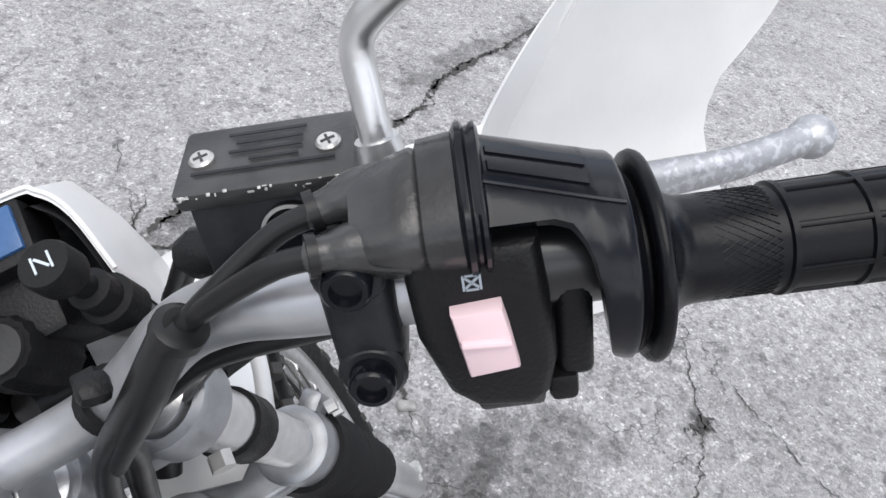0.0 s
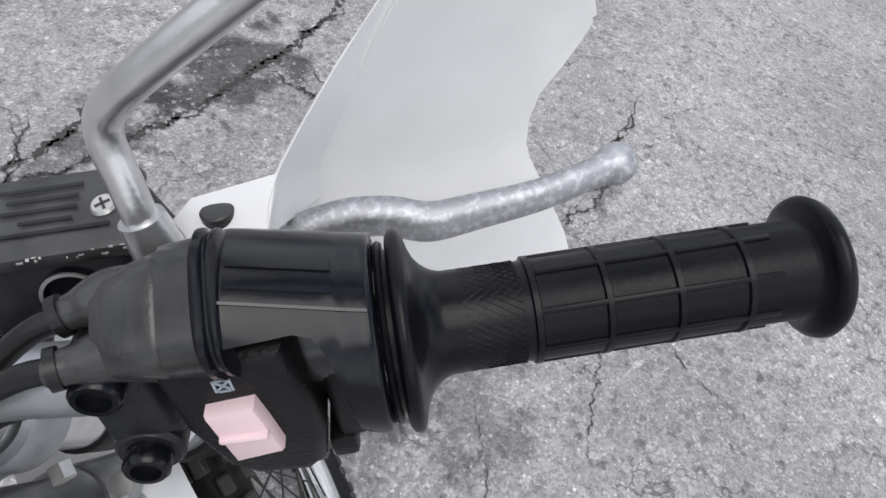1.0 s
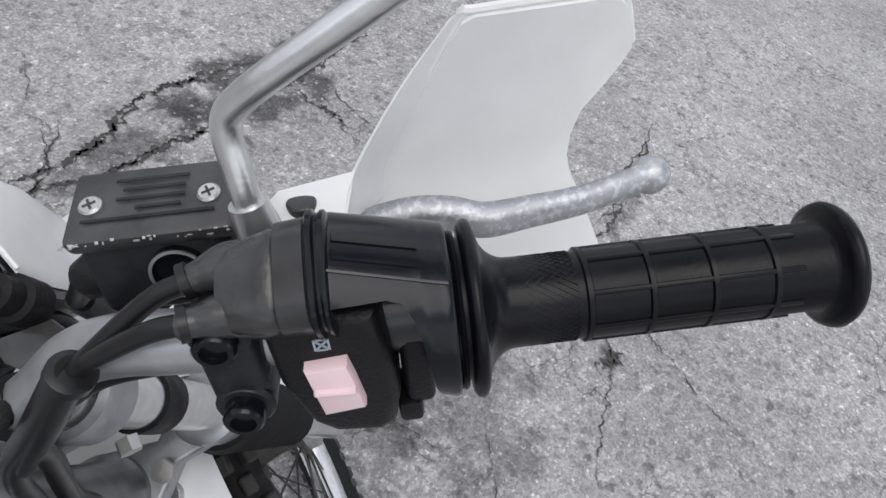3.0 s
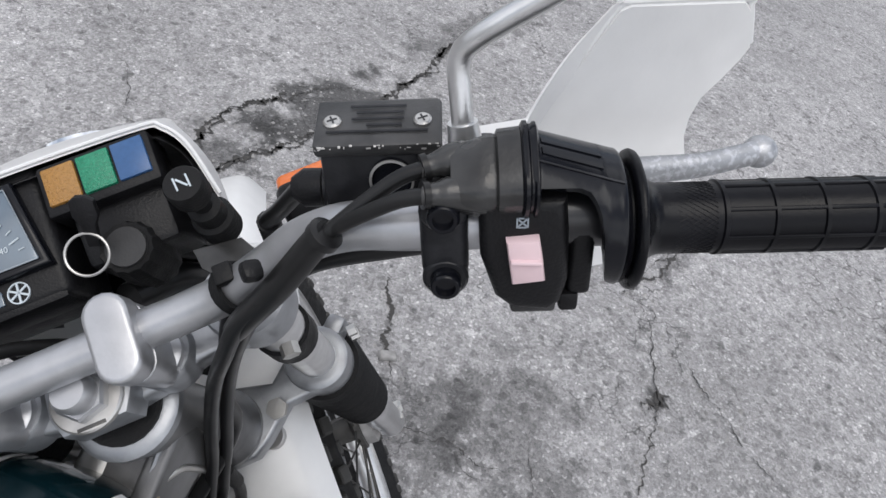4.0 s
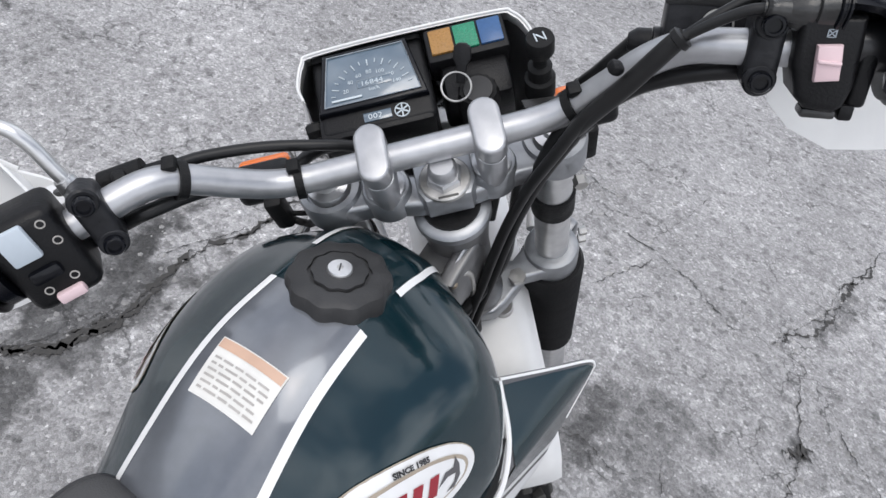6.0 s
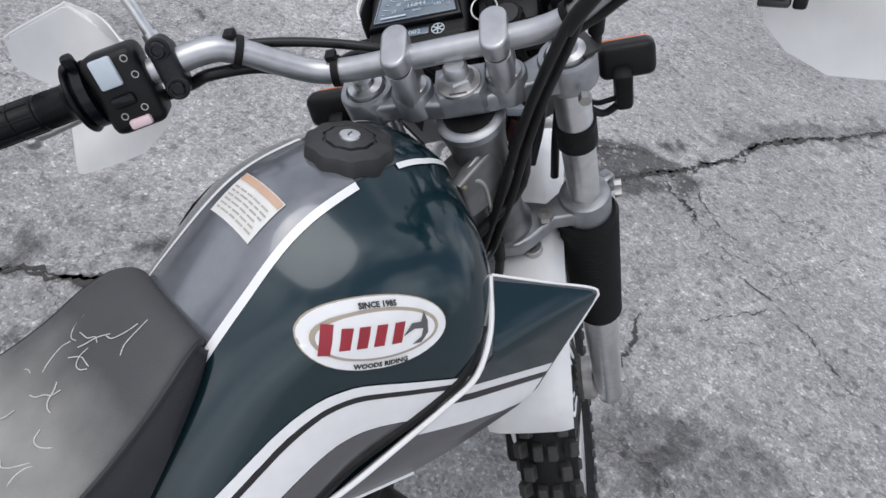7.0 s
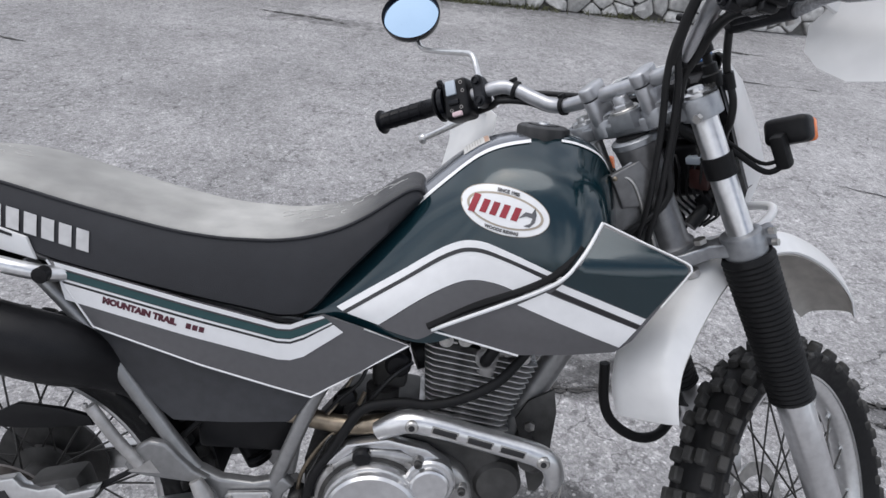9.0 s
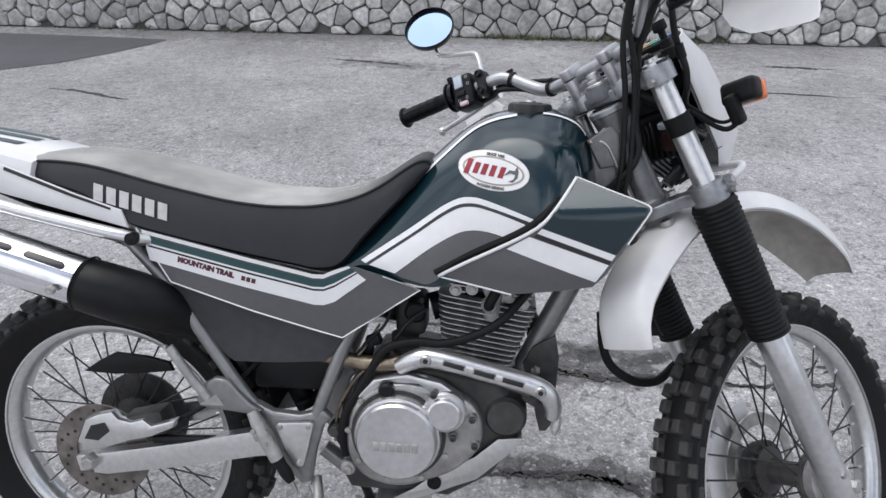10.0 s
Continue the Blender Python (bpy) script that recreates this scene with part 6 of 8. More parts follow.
# Main frame.
main = part("frame", tube([(0, 0.085, 0.86), (0, 0.045, 0.765), (0, 0.004, 0.678), (0, -0.030, 0.606), (0, -0.0646, 0.532), (0, -0.075, 0.50)], 0.021, 18), FRAME, bike, "silver painted steel frame")
part("top_tube", tube([(0, 0.05, 0.93), (0, -0.1, 0.86), (0, -0.3, 0.74), (0, -0.42, 0.66)], 0.022, 14), FRAME, main)
for side in (1, -1):
    s = side
    part("subframe_tube", tube([(s * 0.090, -0.790, 0.785), (s * 0.102, -0.703, 0.693), (s * 0.104, -0.640, 0.594), (s * 0.104, -0.575, 0.493), (s * 0.102, -0.545, 0.455)], 0.0115, 14), FRAME, main, "slanted silver frame tube")
    part("seat_tube", tube([(s * 0.088, -0.360, 0.640), (s * 0.098, -0.385, 0.595), (s * 0.104, -0.415, 0.520), (s * 0.104, -0.440, 0.455)], 0.012, 14), FRAME, main)
    part("upper_rail", tube([(s * 0.06, -0.35, 0.70), (s * 0.085, -0.5, 0.735), (s * 0.09, -0.72, 0.785), (s * 0.09, -0.98, 0.86)], 0.010, 12), FRAME, main)
    plate = x_plate([(-0.562, 0.470), (-0.550, 0.478), (-0.520, 0.462), (-0.470, 0.458), (-0.425, 0.470), (-0.410, 0.455), (-0.425, 0.440), (-0.442, 0.385), (-0.452, 0.325), (-0.471, 0.318), (-0.500, 0.349), (-0.518, 0.400), (-0.532, 0.438)], s * 0.104, 0.022, 0.006, segments=3)
    part("pivot_casting", plate, FRAME, main, "silver pivot casting")
    part("pivot_cover", x_plate([(-0.511, 0.440), (-0.506, 0.447), (-0.446, 0.452), (-0.440, 0.447), (-0.450, 0.405), (-0.459, 0.370), (-0.464, 0.362), (-0.476, 0.360), (-0.482, 0.366), (-0.499, 0.403)], s * 0.122, 0.008, 0.003), ALU, main, "smooth alloy cover plate with three screws")
    for y, z in ((-0.502, 0.439), (-0.449, 0.443), (-0.470, 0.370)):
        part("cover_screw", x_lathe([(0.0045, s * 0.125), (0.0045, s * 0.129), (0.0, s * 0.1295)], y, z, 14), STEEL, main)
    hanger = x_plate([(-0.658, 0.484), (-0.640, 0.515), (-0.620, 0.528), (-0.595, 0.524), (-0.575, 0.500), (-0.556, 0.480), (-0.535, 0.468), (-0.560, 0.460), (-0.62, 0.466), (-0.650, 0.470)], s * 0.118, 0.016, 0.005, segments=3)
    part("peg_hanger", hanger, FRAME, main, "cast alloy footpeg hanger with a triangular recess")
    part("hanger_recess", x_plate([(-0.652, 0.475), (-0.605, 0.475), (-0.618, 0.497)], s * 0.1262, 0.0012, 0), CAST, main)
    peg = part("passenger_peg", tube([(s * 0.128, -0.634, 0.490), (s * 0.136, -0.664, 0.540), (s * 0.14, -0.692, 0.590)], 0.0085, 12, smooth=False), CAST, main, "folded serrated passenger footpeg")
    for k in range(7):
        t = k / 6
        part("peg_tooth", block((0.006, 0.006, 0.007), Matrix.Translation((s * (0.136 + 0.004 * t), -0.652 - 0.040 * t - 0.007, 0.522 + 0.066 * t + 0.002)), 0.001), CAST, main)
    part("swingarm_beam", loft([[Vector((s * (0.098 + dx), y, z + dz)) for dx, dz in ((-0.012, -h), (0.012, -h), (0.014, -h * 0.6), (0.014, h * 0.6), (0.012, h), (-0.012, h), (-0.014, h * 0.6), (-0.014, -h * 0.6))] for y, z, h in ((-0.885, 0.328, 0.019), (-0.86, 0.330, 0.022), (-0.70, 0.360, 0.024), (-0.56, 0.392, 0.025), (-0.50, 0.402, 0.026))]), ALU, main, "bare alloy swingarm")
    part("chain_adjuster", block((0.022, 0.05, 0.034), Matrix.Translation((s * 0.100, -0.893, 0.330)) @ Matrix.Rotation(radians(10), 4, "X"), 0.004), ALU, main)
    part("axle_nut", x_lathe([(0.016, s * 0.108), (0.016, s * 0.124), (0.011, s * 0.130), (0.0, s * 0.130)], RY, RZ, 6), STEEL, main)
    # Rider's footpeg.
    part("footpeg", block((0.075, 0.034, 0.020), Matrix.Translation((s * 0.175, -0.430, 0.288)), 0.004), RUBBER, main, "black serrated footpeg")
    part("peg_bracket", tube([(s * 0.09, -0.45, 0.32), (s * 0.115, -0.44, 0.298), (s * 0.14, -0.432, 0.288)], 0.011, 10), CAST, main)
    part("engine_hanger", x_plate([(-0.070, 0.545), (-0.052, 0.578), (-0.012, 0.602), (-0.004, 0.560), (-0.008, 0.470), (-0.012, 0.425), (-0.022, 0.410), (-0.034, 0.410), (-0.042, 0.440), (-0.050, 0.480)], s * 0.026, 0.006, 0.002), DARKCAST, main)
    part("hanger_bolt", x_lathe([(0.009, s * 0.028), (0.009, s * 0.036), (0.0, s * 0.038)], -0.046, 0.535, 6), STEEL, main)
part("cradle_tube", tube([(0, -0.20, 0.285), (0, -0.30, 0.278), (0, -0.38, 0.275), (0, -0.46, 0.33)], 0.017, 12), FRAME, main)
part("bash_plate", loft([[Vector((x, y, z)) for x in (-0.075, -0.03, 0.03, 0.100)] + [Vector((x, y - 0.004, z - 0.004)) for x in (0.100, 0.03, -0.03, -0.075)] for y, z in ((-0.068, 0.434), (-0.095, 0.400), (-0.150, 0.348), (-0.225, 0.310), (-0.34, 0.268))]), CAST, main, "silver sump guard")
part("guard_side", x_plate([(-0.30, 0.295), (-0.262, 0.318), (-0.224, 0.350), (-0.152, 0.389), (-0.110, 0.428), (-0.066, 0.433), (-0.090, 0.400), (-0.146, 0.346), (-0.224, 0.312), (-0.30, 0.278)], 0.1005, 0.004, 0.001), ALU, main)
part("guard_grommet", x_lathe([(0.013, 0.102), (0.013, 0.106), (0.008, 0.107), (0.0, 0.104)], -0.224, 0.334, 20), RUBBER, main)
part("shock_spring", tube([(0.035 * math.cos(a), -0.50 + 0.035 * math.sin(a) - 0.004 * a, 0.44 + 0.0075 * a) for a in np.linspace(0, 28, 120)], 0.006, 8, smooth=False), RUBBER, main)
part("shock_body", tube([(0, -0.49, 0.42), (0, -0.60, 0.66)], 0.022, 14, smooth=False), PLASTIC, main)
part("inner_mudguard", loft([[Vector((x, y, z + 0.012 * (1 - (x / 0.075) ** 2))) for x in np.linspace(-0.075, 0.075, 9)] + [Vector((x, y, z - 0.004 + 0.012 * (1 - (x / 0.075) ** 2))) for x in np.linspace(0.075, -0.075, 9)] for y, z in ((-0.53, 0.44), (-0.56, 0.56), (-0.62, 0.66), (-0.74, 0.735), (-0.90, 0.80), (-1.06, 0.86))]), PLASTIC, main, "black plastic inner mudguard")

# Side stand on the far side.
stand = part("side_stand", tube([(-0.10, -0.46, 0.31), (-0.16, -0.44, 0.20), (-0.245, -0.42, 0.045)], 0.011, 12), RUBBER, bike, "black side stand resting on the ground")
part("stand_foot", block((0.05, 0.05, 0.008), Matrix.Translation((-0.250, -0.418, 0.0415)) @ Matrix.Rotation(radians(8.5), 4, "Y"), 0.003), RUBBER, stand)

# ---------------------------------------------------------------- engine
case = part("engine", x_plate([(-0.400, 0.330), (-0.385, 0.300), (-0.20, 0.295), (-0.120, 0.345), (-0.075, 0.420), (-0.075, 0.480), (-0.11, 0.535), (-0.26, 0.560), (-0.345, 0.550), (-0.400, 0.480)], 0.0, 0.185, 0.018, segments=3), DARKCAST, bike, "air-cooled single-cylinder engine with silver covers")
CY, CZ = -0.286, 0.438
part("clutch_cover", x_plate([tuple(q) for q in spline([(-0.382, 0.429), (-0.371, 0.482), (-0.336, 0.520), (-0.289, 0.535), (-0.243, 0.531), (-0.196, 0.523), (-0.155, 0.501), (-0.136, 0.460), (-0.146, 0.412), (-0.185, 0.372), (-0.233, 0.348), (-0.291, 0.332), (-0.349, 0.347), (-0.378, 0.388), (-0.382, 0.429)], 4)[:-1]], 0.106, 0.036, 0.010, segments=3), COVERGREY, case, "silver clutch cover")
part("round_cover", x_lathe([(0.078, 0.120), (0.078, 0.134), (0.0755, 0.139), (0.0725, 0.140), (0.0715, 0.150), (0.068, 0.1545), (0.0, 0.156)], CY, CZ, 56), SILVER, case, "round satin cover", smooth=30)
# Dark ring added to paint the shade of the gap round the cover.
part("cover_gap", x_lathe([(0.0772, 0.1238), (0.0850, 0.1248), (0.0850, 0.1256), (0.0772, 0.1256)], CY, CZ, 56), RECESSDARK, case, "dark ring painting the gap's shade round the cover")
for k in range(6):  # the cast name is drawn as plain blocks
    part("cast_block", block((0.0016, 0.0112, 0.0165), Matrix.Translation((0.1558, CY - 0.034 + 0.0136 * k, CZ - 0.008)), 0.0006), CAST, case)
part("oil_filter_cover", x_lathe([(0.038, 0.112), (0.038, 0.130), (0.035, 0.134), (0.030, 0.135), (0.029, 0.143), (0.026, 0.1455), (0.0, 0.146)], -0.203, 0.489, 36), SILVER, case, "small round oil filter cover", smooth=30)
for y, z in ((-0.222, 0.522), (-0.155, 0.480), (-0.188, 0.443), (-0.150, 0.430)):
    part("cover_boss", x_lathe([(0.0088, 0.108), (0.0088, 0.131), (0.0076, 0.133), (0.0, 0.133)], y, z, 18), COVERGREY, case)
    part("cover_bolt", x_lathe([(0.0060, 0.132), (0.0060, 0.138), (0.0036, 0.1385), (0.0030, 0.1355), (0.0, 0.1355)], y, z, 12), DARKCAST, case)
part("front_cover", x_plate([(-0.150, 0.520), (-0.100, 0.515), (-0.062, 0.480), (-0.065, 0.440), (-0.120, 0.410), (-0.15, 0.43)], 0.060, 0.03, 0.010, segments=3), DARKCAST, case)
part("filler_plug", x_lathe([(0.014, 0.106), (0.014, 0.130), (0.010, 0.134), (0.0, 0.134)], -0.306, 0.523, 20), PLASTIC, case, "black oil filler plug")
part("case_crown", x_plate([(-0.365, 0.500), (-0.330, 0.540), (-0.270, 0.553), (-0.210, 0.540), (-0.175, 0.515), (-0.215, 0.512), (-0.25, 0.535), (-0.31, 0.535), (-0.345, 0.505)], 0.112, 0.022, 0.005), SILVER, case)
for k in range(9):
    a = 2 * math.pi * k / 9 + 0.3
    part("case_bolt", x_lathe([(0.0050, 0.122), (0.0055, 0.129), (0.0, 0.1295)], CY + 0.091 * math.cos(a), CZ + 0.091 * math.sin(a), 6), STEEL, case)
CYL = Matrix.Translation((0, -0.156, 0.55)) @ Matrix.Rotation(radians(-9), 4, "X")
# Black core paints the shade in the gaps between the fins.
part("cylinder", block((0.105, 0.095, 0.125), CYL @ Matrix.Translation((0, 0, 0.062)), 0.01), WORN, case)
first = None
for k in range(13):
    zf = 0.004 + 0.0098 * k
    w, l = 0.142, 0.145
    m = CYL @ Matrix.Translation((0, 0, zf))
    if first is None:
        first = part("cooling_fin", prism([(-w / 2 + 0.01, -l / 2), (w / 2 - 0.01, -l / 2), (w / 2, -l / 2 + 0.012), (w / 2, l / 2 - 0.012), (w / 2 - 0.01, l / 2), (-w / 2 + 0.01, l / 2), (-w / 2, l / 2 - 0.012), (-w / 2, -l / 2 + 0.012)], 0.0026, None, 0.0008), FINALLOY, case, "thin cooling fin", m)
    else:
        again(first, m @ Matrix.Diagonal((1, 0.86 + 0.030 * k, 1, 1)))
part("cylinder_head", block((0.11, 0.12, 0.055), CYL @ Matrix.Translation((0, 0.0, 0.160)), 0.012, segments=3), DARKCAST, case)
for k, (y, z) in enumerate(((-0.058, 0.135), (-0.030, 0.142), (0.036, 0.140), (0.062, 0.132))):
    part("head_lug", tube([CYL @ Vector((0.045, y, z)), CYL @ Vector((0.068, y, z))], 0.011, 14, smooth=False), CAST, case)
    part("head_nut", tube([CYL @ Vector((0.066, y, z)), CYL @ Vector((0.074, y, z))], 0.0065, 6, smooth=False), STEEL, case)
for k in range(4):
    part("head_fin", block((0.134, 0.030, 0.0032), CYL @ Matrix.Translation((0, (-0.055, 0.06)[k % 2], 0.134 + 0.0105 * (k // 2))), 0.0008), CAST, case)
part("plug_boss", lathe([(0.016, 0.0), (0.016, 0.010), (0.012, 0.014), (0.0, 0.014)], CYL @ Matrix.Translation((0.062, 0.006, 0.118)) @ Matrix.Rotation(radians(70), 4, "Y"), 20), CAST, case)
part("spark_cap", tube([CYL @ Vector((0.070, 0.006, 0.118)), CYL @ Vector((0.092, 0.004, 0.128)), CYL @ Vector((0.094, 0.012, 0.155))], 0.009, 12), RUBBER, case)
part("cam_cover", x_lathe([(0.030, 0.050), (0.030, 0.066), (0.026, 0.070), (0.0, 0.071)], -0.115, 0.700, 24), CAST, case)
part("tappet_boss", tube([CYL @ Vector((0.060, 0.012, 0.095)), CYL @ Vector((0.066, 0.012, 0.150))], 0.014, 14, smooth=False), CAST, case)
part("carburettor", block((0.07, 0.055, 0.075), Matrix.Translation((0.02, -0.275, 0.635)), 0.012, segments=3), DARKCAST, case, "alloy carburettor")
part("float_bowl", lathe([(0.026, 0), (0.026, 0.03), (0.02, 0.036), (0.0, 0.036)], Matrix.Translation((0.045, -0.285, 0.60)) @ Matrix.Rotation(radians(180), 4, "X"), 20), DARKCAST, case)
part("carburettor_cap", x_lathe([(0.020, 0.05), (0.020, 0.078), (0.015, 0.083), (0.0, 0.083)], -0.262, 0.652, 20), PLASTIC, case)
part("inlet_rubber", tube([(0.02, -0.24, 0.645), (0.01, -0.20, 0.655)], 0.026, 14, smooth=False), RUBBER, case)
part("air_duct", tube([(0.01, -0.30, 0.640), (0.0, -0.37, 0.65), (0.0, -0.45, 0.64)], 0.03, 14), RUBBER, case)
part("battery_box", block((0.16, 0.15, 0.07), Matrix.Translation((0, -0.49, 0.525)), 0.01), PLASTIC, case)
part("starter_motor", x_lathe([(0.038, -0.05), (0.038, 0.092), (0.032, 0.099), (0.0, 0.099)], -0.098, 0.468, 28), DARKCAST, case)

# ---------------------------------------------------------------- exhaust
exhaust = part("exhaust", tube([(0.104, -0.055, 0.530), (0.112, -0.16, 0.566), (0.110, -0.25, 0.576), (0.100, -0.33, 0.560), (0.085, -0.42, 0.565), (0.085, -0.54, 0.59)], 0.0145, 16), BRASS, bike, "stained header pipe with a slotted alloy guard")
part("header_pipe", tube([(-0.03, -0.095, 0.630), (-0.035, -0.06, 0.615), (-0.03, -0.045, 0.57), (0.02, -0.050, 0.505), (0.075, -0.040, 0.500), (0.106, -0.057, 0.522)], 0.0165, 16), DARKCAST, exhaust)
part("silencer_neck", tube([(0.085, -0.50, 0.585), (0.080, -0.57, 0.572), (0.066, -0.625, 0.566), (0.066, -0.655, 0.592), (0.088, -0.690, 0.632), (0.130, -0.735, 0.668), (0.149, -0.79, 0.692), (0.150, -0.838, 0.706)], [0.018, 0.018, 0.020, 0.028, 0.040, 0.048, 0.048, 0.046], 28), PLASTIC, exhaust, "matt black silencer shell with oval holes")
part("silencer", tube([(0.150, -0.825, 0.704), (0.155, -0.92, 0.734), (0.158, -1.02, 0.765), (0.158, -1.12, 0.796)], 0.043, 28, smooth=False), STEEL, exhaust)
part("silencer_guard", tube([(0.155, -0.828, 0.707), (0.160, -0.92, 0.737), (0.163, -1.02, 0.768), (0.163, -1.12, 0.799)], 0.0445, 32, smooth=False), CHROME, exhaust, "polished silencer cover")
SIL_A, SIL_B = Vector((0.155, -0.828, 0.707)), Vector((0.163, -1.12, 0.799))
sil_d = (SIL_B - SIL_A).normalized()
sil_n = (Vector((1, 0, 0)) * math.cos(radians(45)) + Vector((0, 0.30, 0.954)) * math.sin(radians(45))).normalized()
sil_n = (sil_n - sil_d * sil_n.dot(sil_d)).normalized()
sil_b = sil_n.cross(sil_d)
for s in (0.053, 0.145, 0.237):
    p = SIL_A + sil_d * s + sil_n * 0.0464
    m = Matrix(((sil_n.x, sil_d.x, sil_b.x, p.x), (sil_n.y, sil_d.y, sil_b.y, p.y), (sil_n.z, sil_d.z, sil_b.z, p.z), (0, 0, 0, 1)))
    part("guard_slot", prism(stadium(0.0125, 0.070), 0.003, m @ Matrix.Rotation(radians(90), 4, "Y"), 0.0004), DECALBLACK, exhaust)
part("guard_bolt", x_lathe([(0.0075, 0.206), (0.0075, 0.213), (0.0045, 0.214), (0.0, 0.2125)], -0.848, 0.708, 16), STEEL, exhaust)
for y, z, r in ((-0.735, 0.680, 0.014), (-0.690, 0.640, 0.013), (-0.655, 0.600, 0.010)):
    part("shell_hole", ball((0.174 if y < -0.7 else 0.124 if y < -0.67 else 0.091, y, z), r, (0.4, 1, 0.7)), RECESSDARK, exhaust)
part("shell_rib", lathe([(0.047, 0), (0.0495, 0.003), (0.047, 0.006)], along((0.150, -0.822, 0.703), (0.155, -0.92, 0.734)), 28, closed=False), PLASTIC, exhaust)
GUARD = [(0.121, -0.284, 0.566), (0.125, -0.262, 0.580), (0.127, -0.235, 0.5885), (0.128, -0.187, 0.5815), (0.128, -0.136, 0.5690), (0.128, -0.087, 0.5570), (0.127, -0.048, 0.5455), (0.124, -0.026, 0.5290), (0.118, -0.0165, 0.505), (0.113, -0.018, 0.484)]
part("heat_guard", tube(GUARD, [0.014, 0.0165, 0.0172, 0.0172, 0.0172, 0.0172, 0.0172, 0.0168, 0.0155, 0.012], 22), ALU, exhaust, "alloy heat guard with three slots")
for y, z in ((-0.187, 0.5830), (-0.1356, 0.5705), (-0.0872, 0.5585)):
    m = Matrix.Translation((0.1440, y, z)) @ Matrix.Rotation(radians(-14), 4, "X")
    part("guard_slot", block((0.0056, 0.036, 0.0090), m, 0.0018), DECALBLACK, exhaust)
    part("slot_rim", block((0.0022, 0.040, 0.0120), m, 0.0009), STEEL, exhaust)
for y, z in ((-0.2348, 0.5895), (-0.0409, 0.5430)):
    part("guard_bolt", x_lathe([(0.0098, 0.138), (0.0098, 0.1455), (0.0075, 0.148), (0.0, 0.1482)], y, z, 20), STEEL, exhaust)
    part("bolt_socket", x_lathe([(0.0046, 0.1476), (0.0046, 0.1488), (0.0, 0.1488)], y, z, 12), DECALBLACK, exhaust)
part("guard_hook", tube([(0.116, -0.014, 0.500), (0.118, -0.004, 0.486), (0.116, -0.006, 0.462), (0.114, -0.013, 0.450), (0.113, -0.018, 0.462), (0.113, -0.015, 0.482)], 0.0022, 8), STEEL, exhaust)

# ---------------------------------------------------------------- rear brake and small rear parts
caliper = part("rear_caliper", x_plate([(-0.908, 0.376), (-0.886, 0.424), (-0.862, 0.436), (-0.831, 0.444), (-0.820, 0.430), (-0.795, 0.425), (-0.770, 0.432), (-0.755, 0.420), (-0.730, 0.428), (-0.704, 0.436), (-0.712, 0.418), (-0.760, 0.396), (-0.804, 0.385), (-0.840, 0.372), (-0.874, 0.363)], 0.108, 0.02, 0.005), ALU, bike, "alloy rear brake caliper guard with a cut-out")
part("caliper_window", x_plate([(-0.890, 0.386), (-0.874, 0.414), (-0.846, 0.422), (-0.838, 0.404), (-0.862, 0.384)], 0.1186, 0.0012, 0), DECALBLACK, caliper)
part("caliper_body", block((0.05, 0.085, 0.05), Matrix.Translation((0.085, -0.775, 0.413)) @ Matrix.Rotation(radians(14), 4, "X"), 0.010), DARKCAST, caliper)
part("caliper_rod", tube([(0.10, -0.76, 0.385), (0.10, -0.62, 0.392), (0.10, -0.55, 0.405)], 0.0085, 10), PLASTIC, caliper)
part("brake_hose", tube([(0.10, -0.72, 0.42), (0.095, -0.66, 0.455), (0.09, -0.60, 0.50), (0.08, -0.54, 0.56)], 0.0045, 8), RUBBER, caliper)
tail = part("tail_cowl", loft([[Vector((x, y, z + dz)) for x, dz in ((0.112, -0.052), (0.116, -0.02), (0.108, 0.0), (0.07, 0.012), (0, 0.016), (-0.07, 0.012), (-0.108, 0.0), (-0.116, -0.02), (-0.112, -0.052))] for y, z in ((-0.93, 0.905), (-1.00, 0.922), (-1.10, 0.938), (-1.25, 0.965), (-1.36, 0.99))], closed=True), WHITE, bike, "white tail fairing with green bands")
for side in (1, -1):
    b = x_plate([(-0.970, 0.900), (-0.852, 0.856), (-0.767, 0.828), (-0.757, 0.797), (-0.86, 0.822), (-0.975, 0.850), (-1.10, 0.88), (-1.10, 0.94)], side * 0.118, 0.006, 0.002)
    part("tail_side", b, WHITE, tail)
    part("tail_band", x_plate([(-0.972, 0.899), (-0.855, 0.8555), (-0.785, 0.832), (-0.785, 0.828), (-0.857, 0.8505), (-0.974, 0.893)], side * 0.1215, 0.001, 0), DECALBLACK, tail)
    rail = part("grab_rail", tube([(side * 0.145, -1.15, 0.885), (side * 0.150, -0.966, 0.836), (side * 0.140, -0.80, 0.796), (side * 0.128, -0.748, 0.782), (side * 0.11, -0.725, 0.776)], 0.0115, 12), ALU, bike, "alloy grab rail")
    part("rail_bolt", x_lathe([(0.011, side * 0.128), (0.011, side * 0.142), (0.0, side * 0.143)], -0.742, 0.782, 16), PLASTIC, rail)
for k, x in enumerate((-0.05, 0.0, 0.05)):
    part("tail_stripe", loft([[Vector((x + d, y, z + 0.0172 - abs(x) * 0.05)) for d in (-0.013, 0.013)] for y, z in ((-0.99, 0.920), (-1.10, 0.938), (-1.25, 0.965))], closed=False, caps=False), DECALGREEN, tail, "green band")

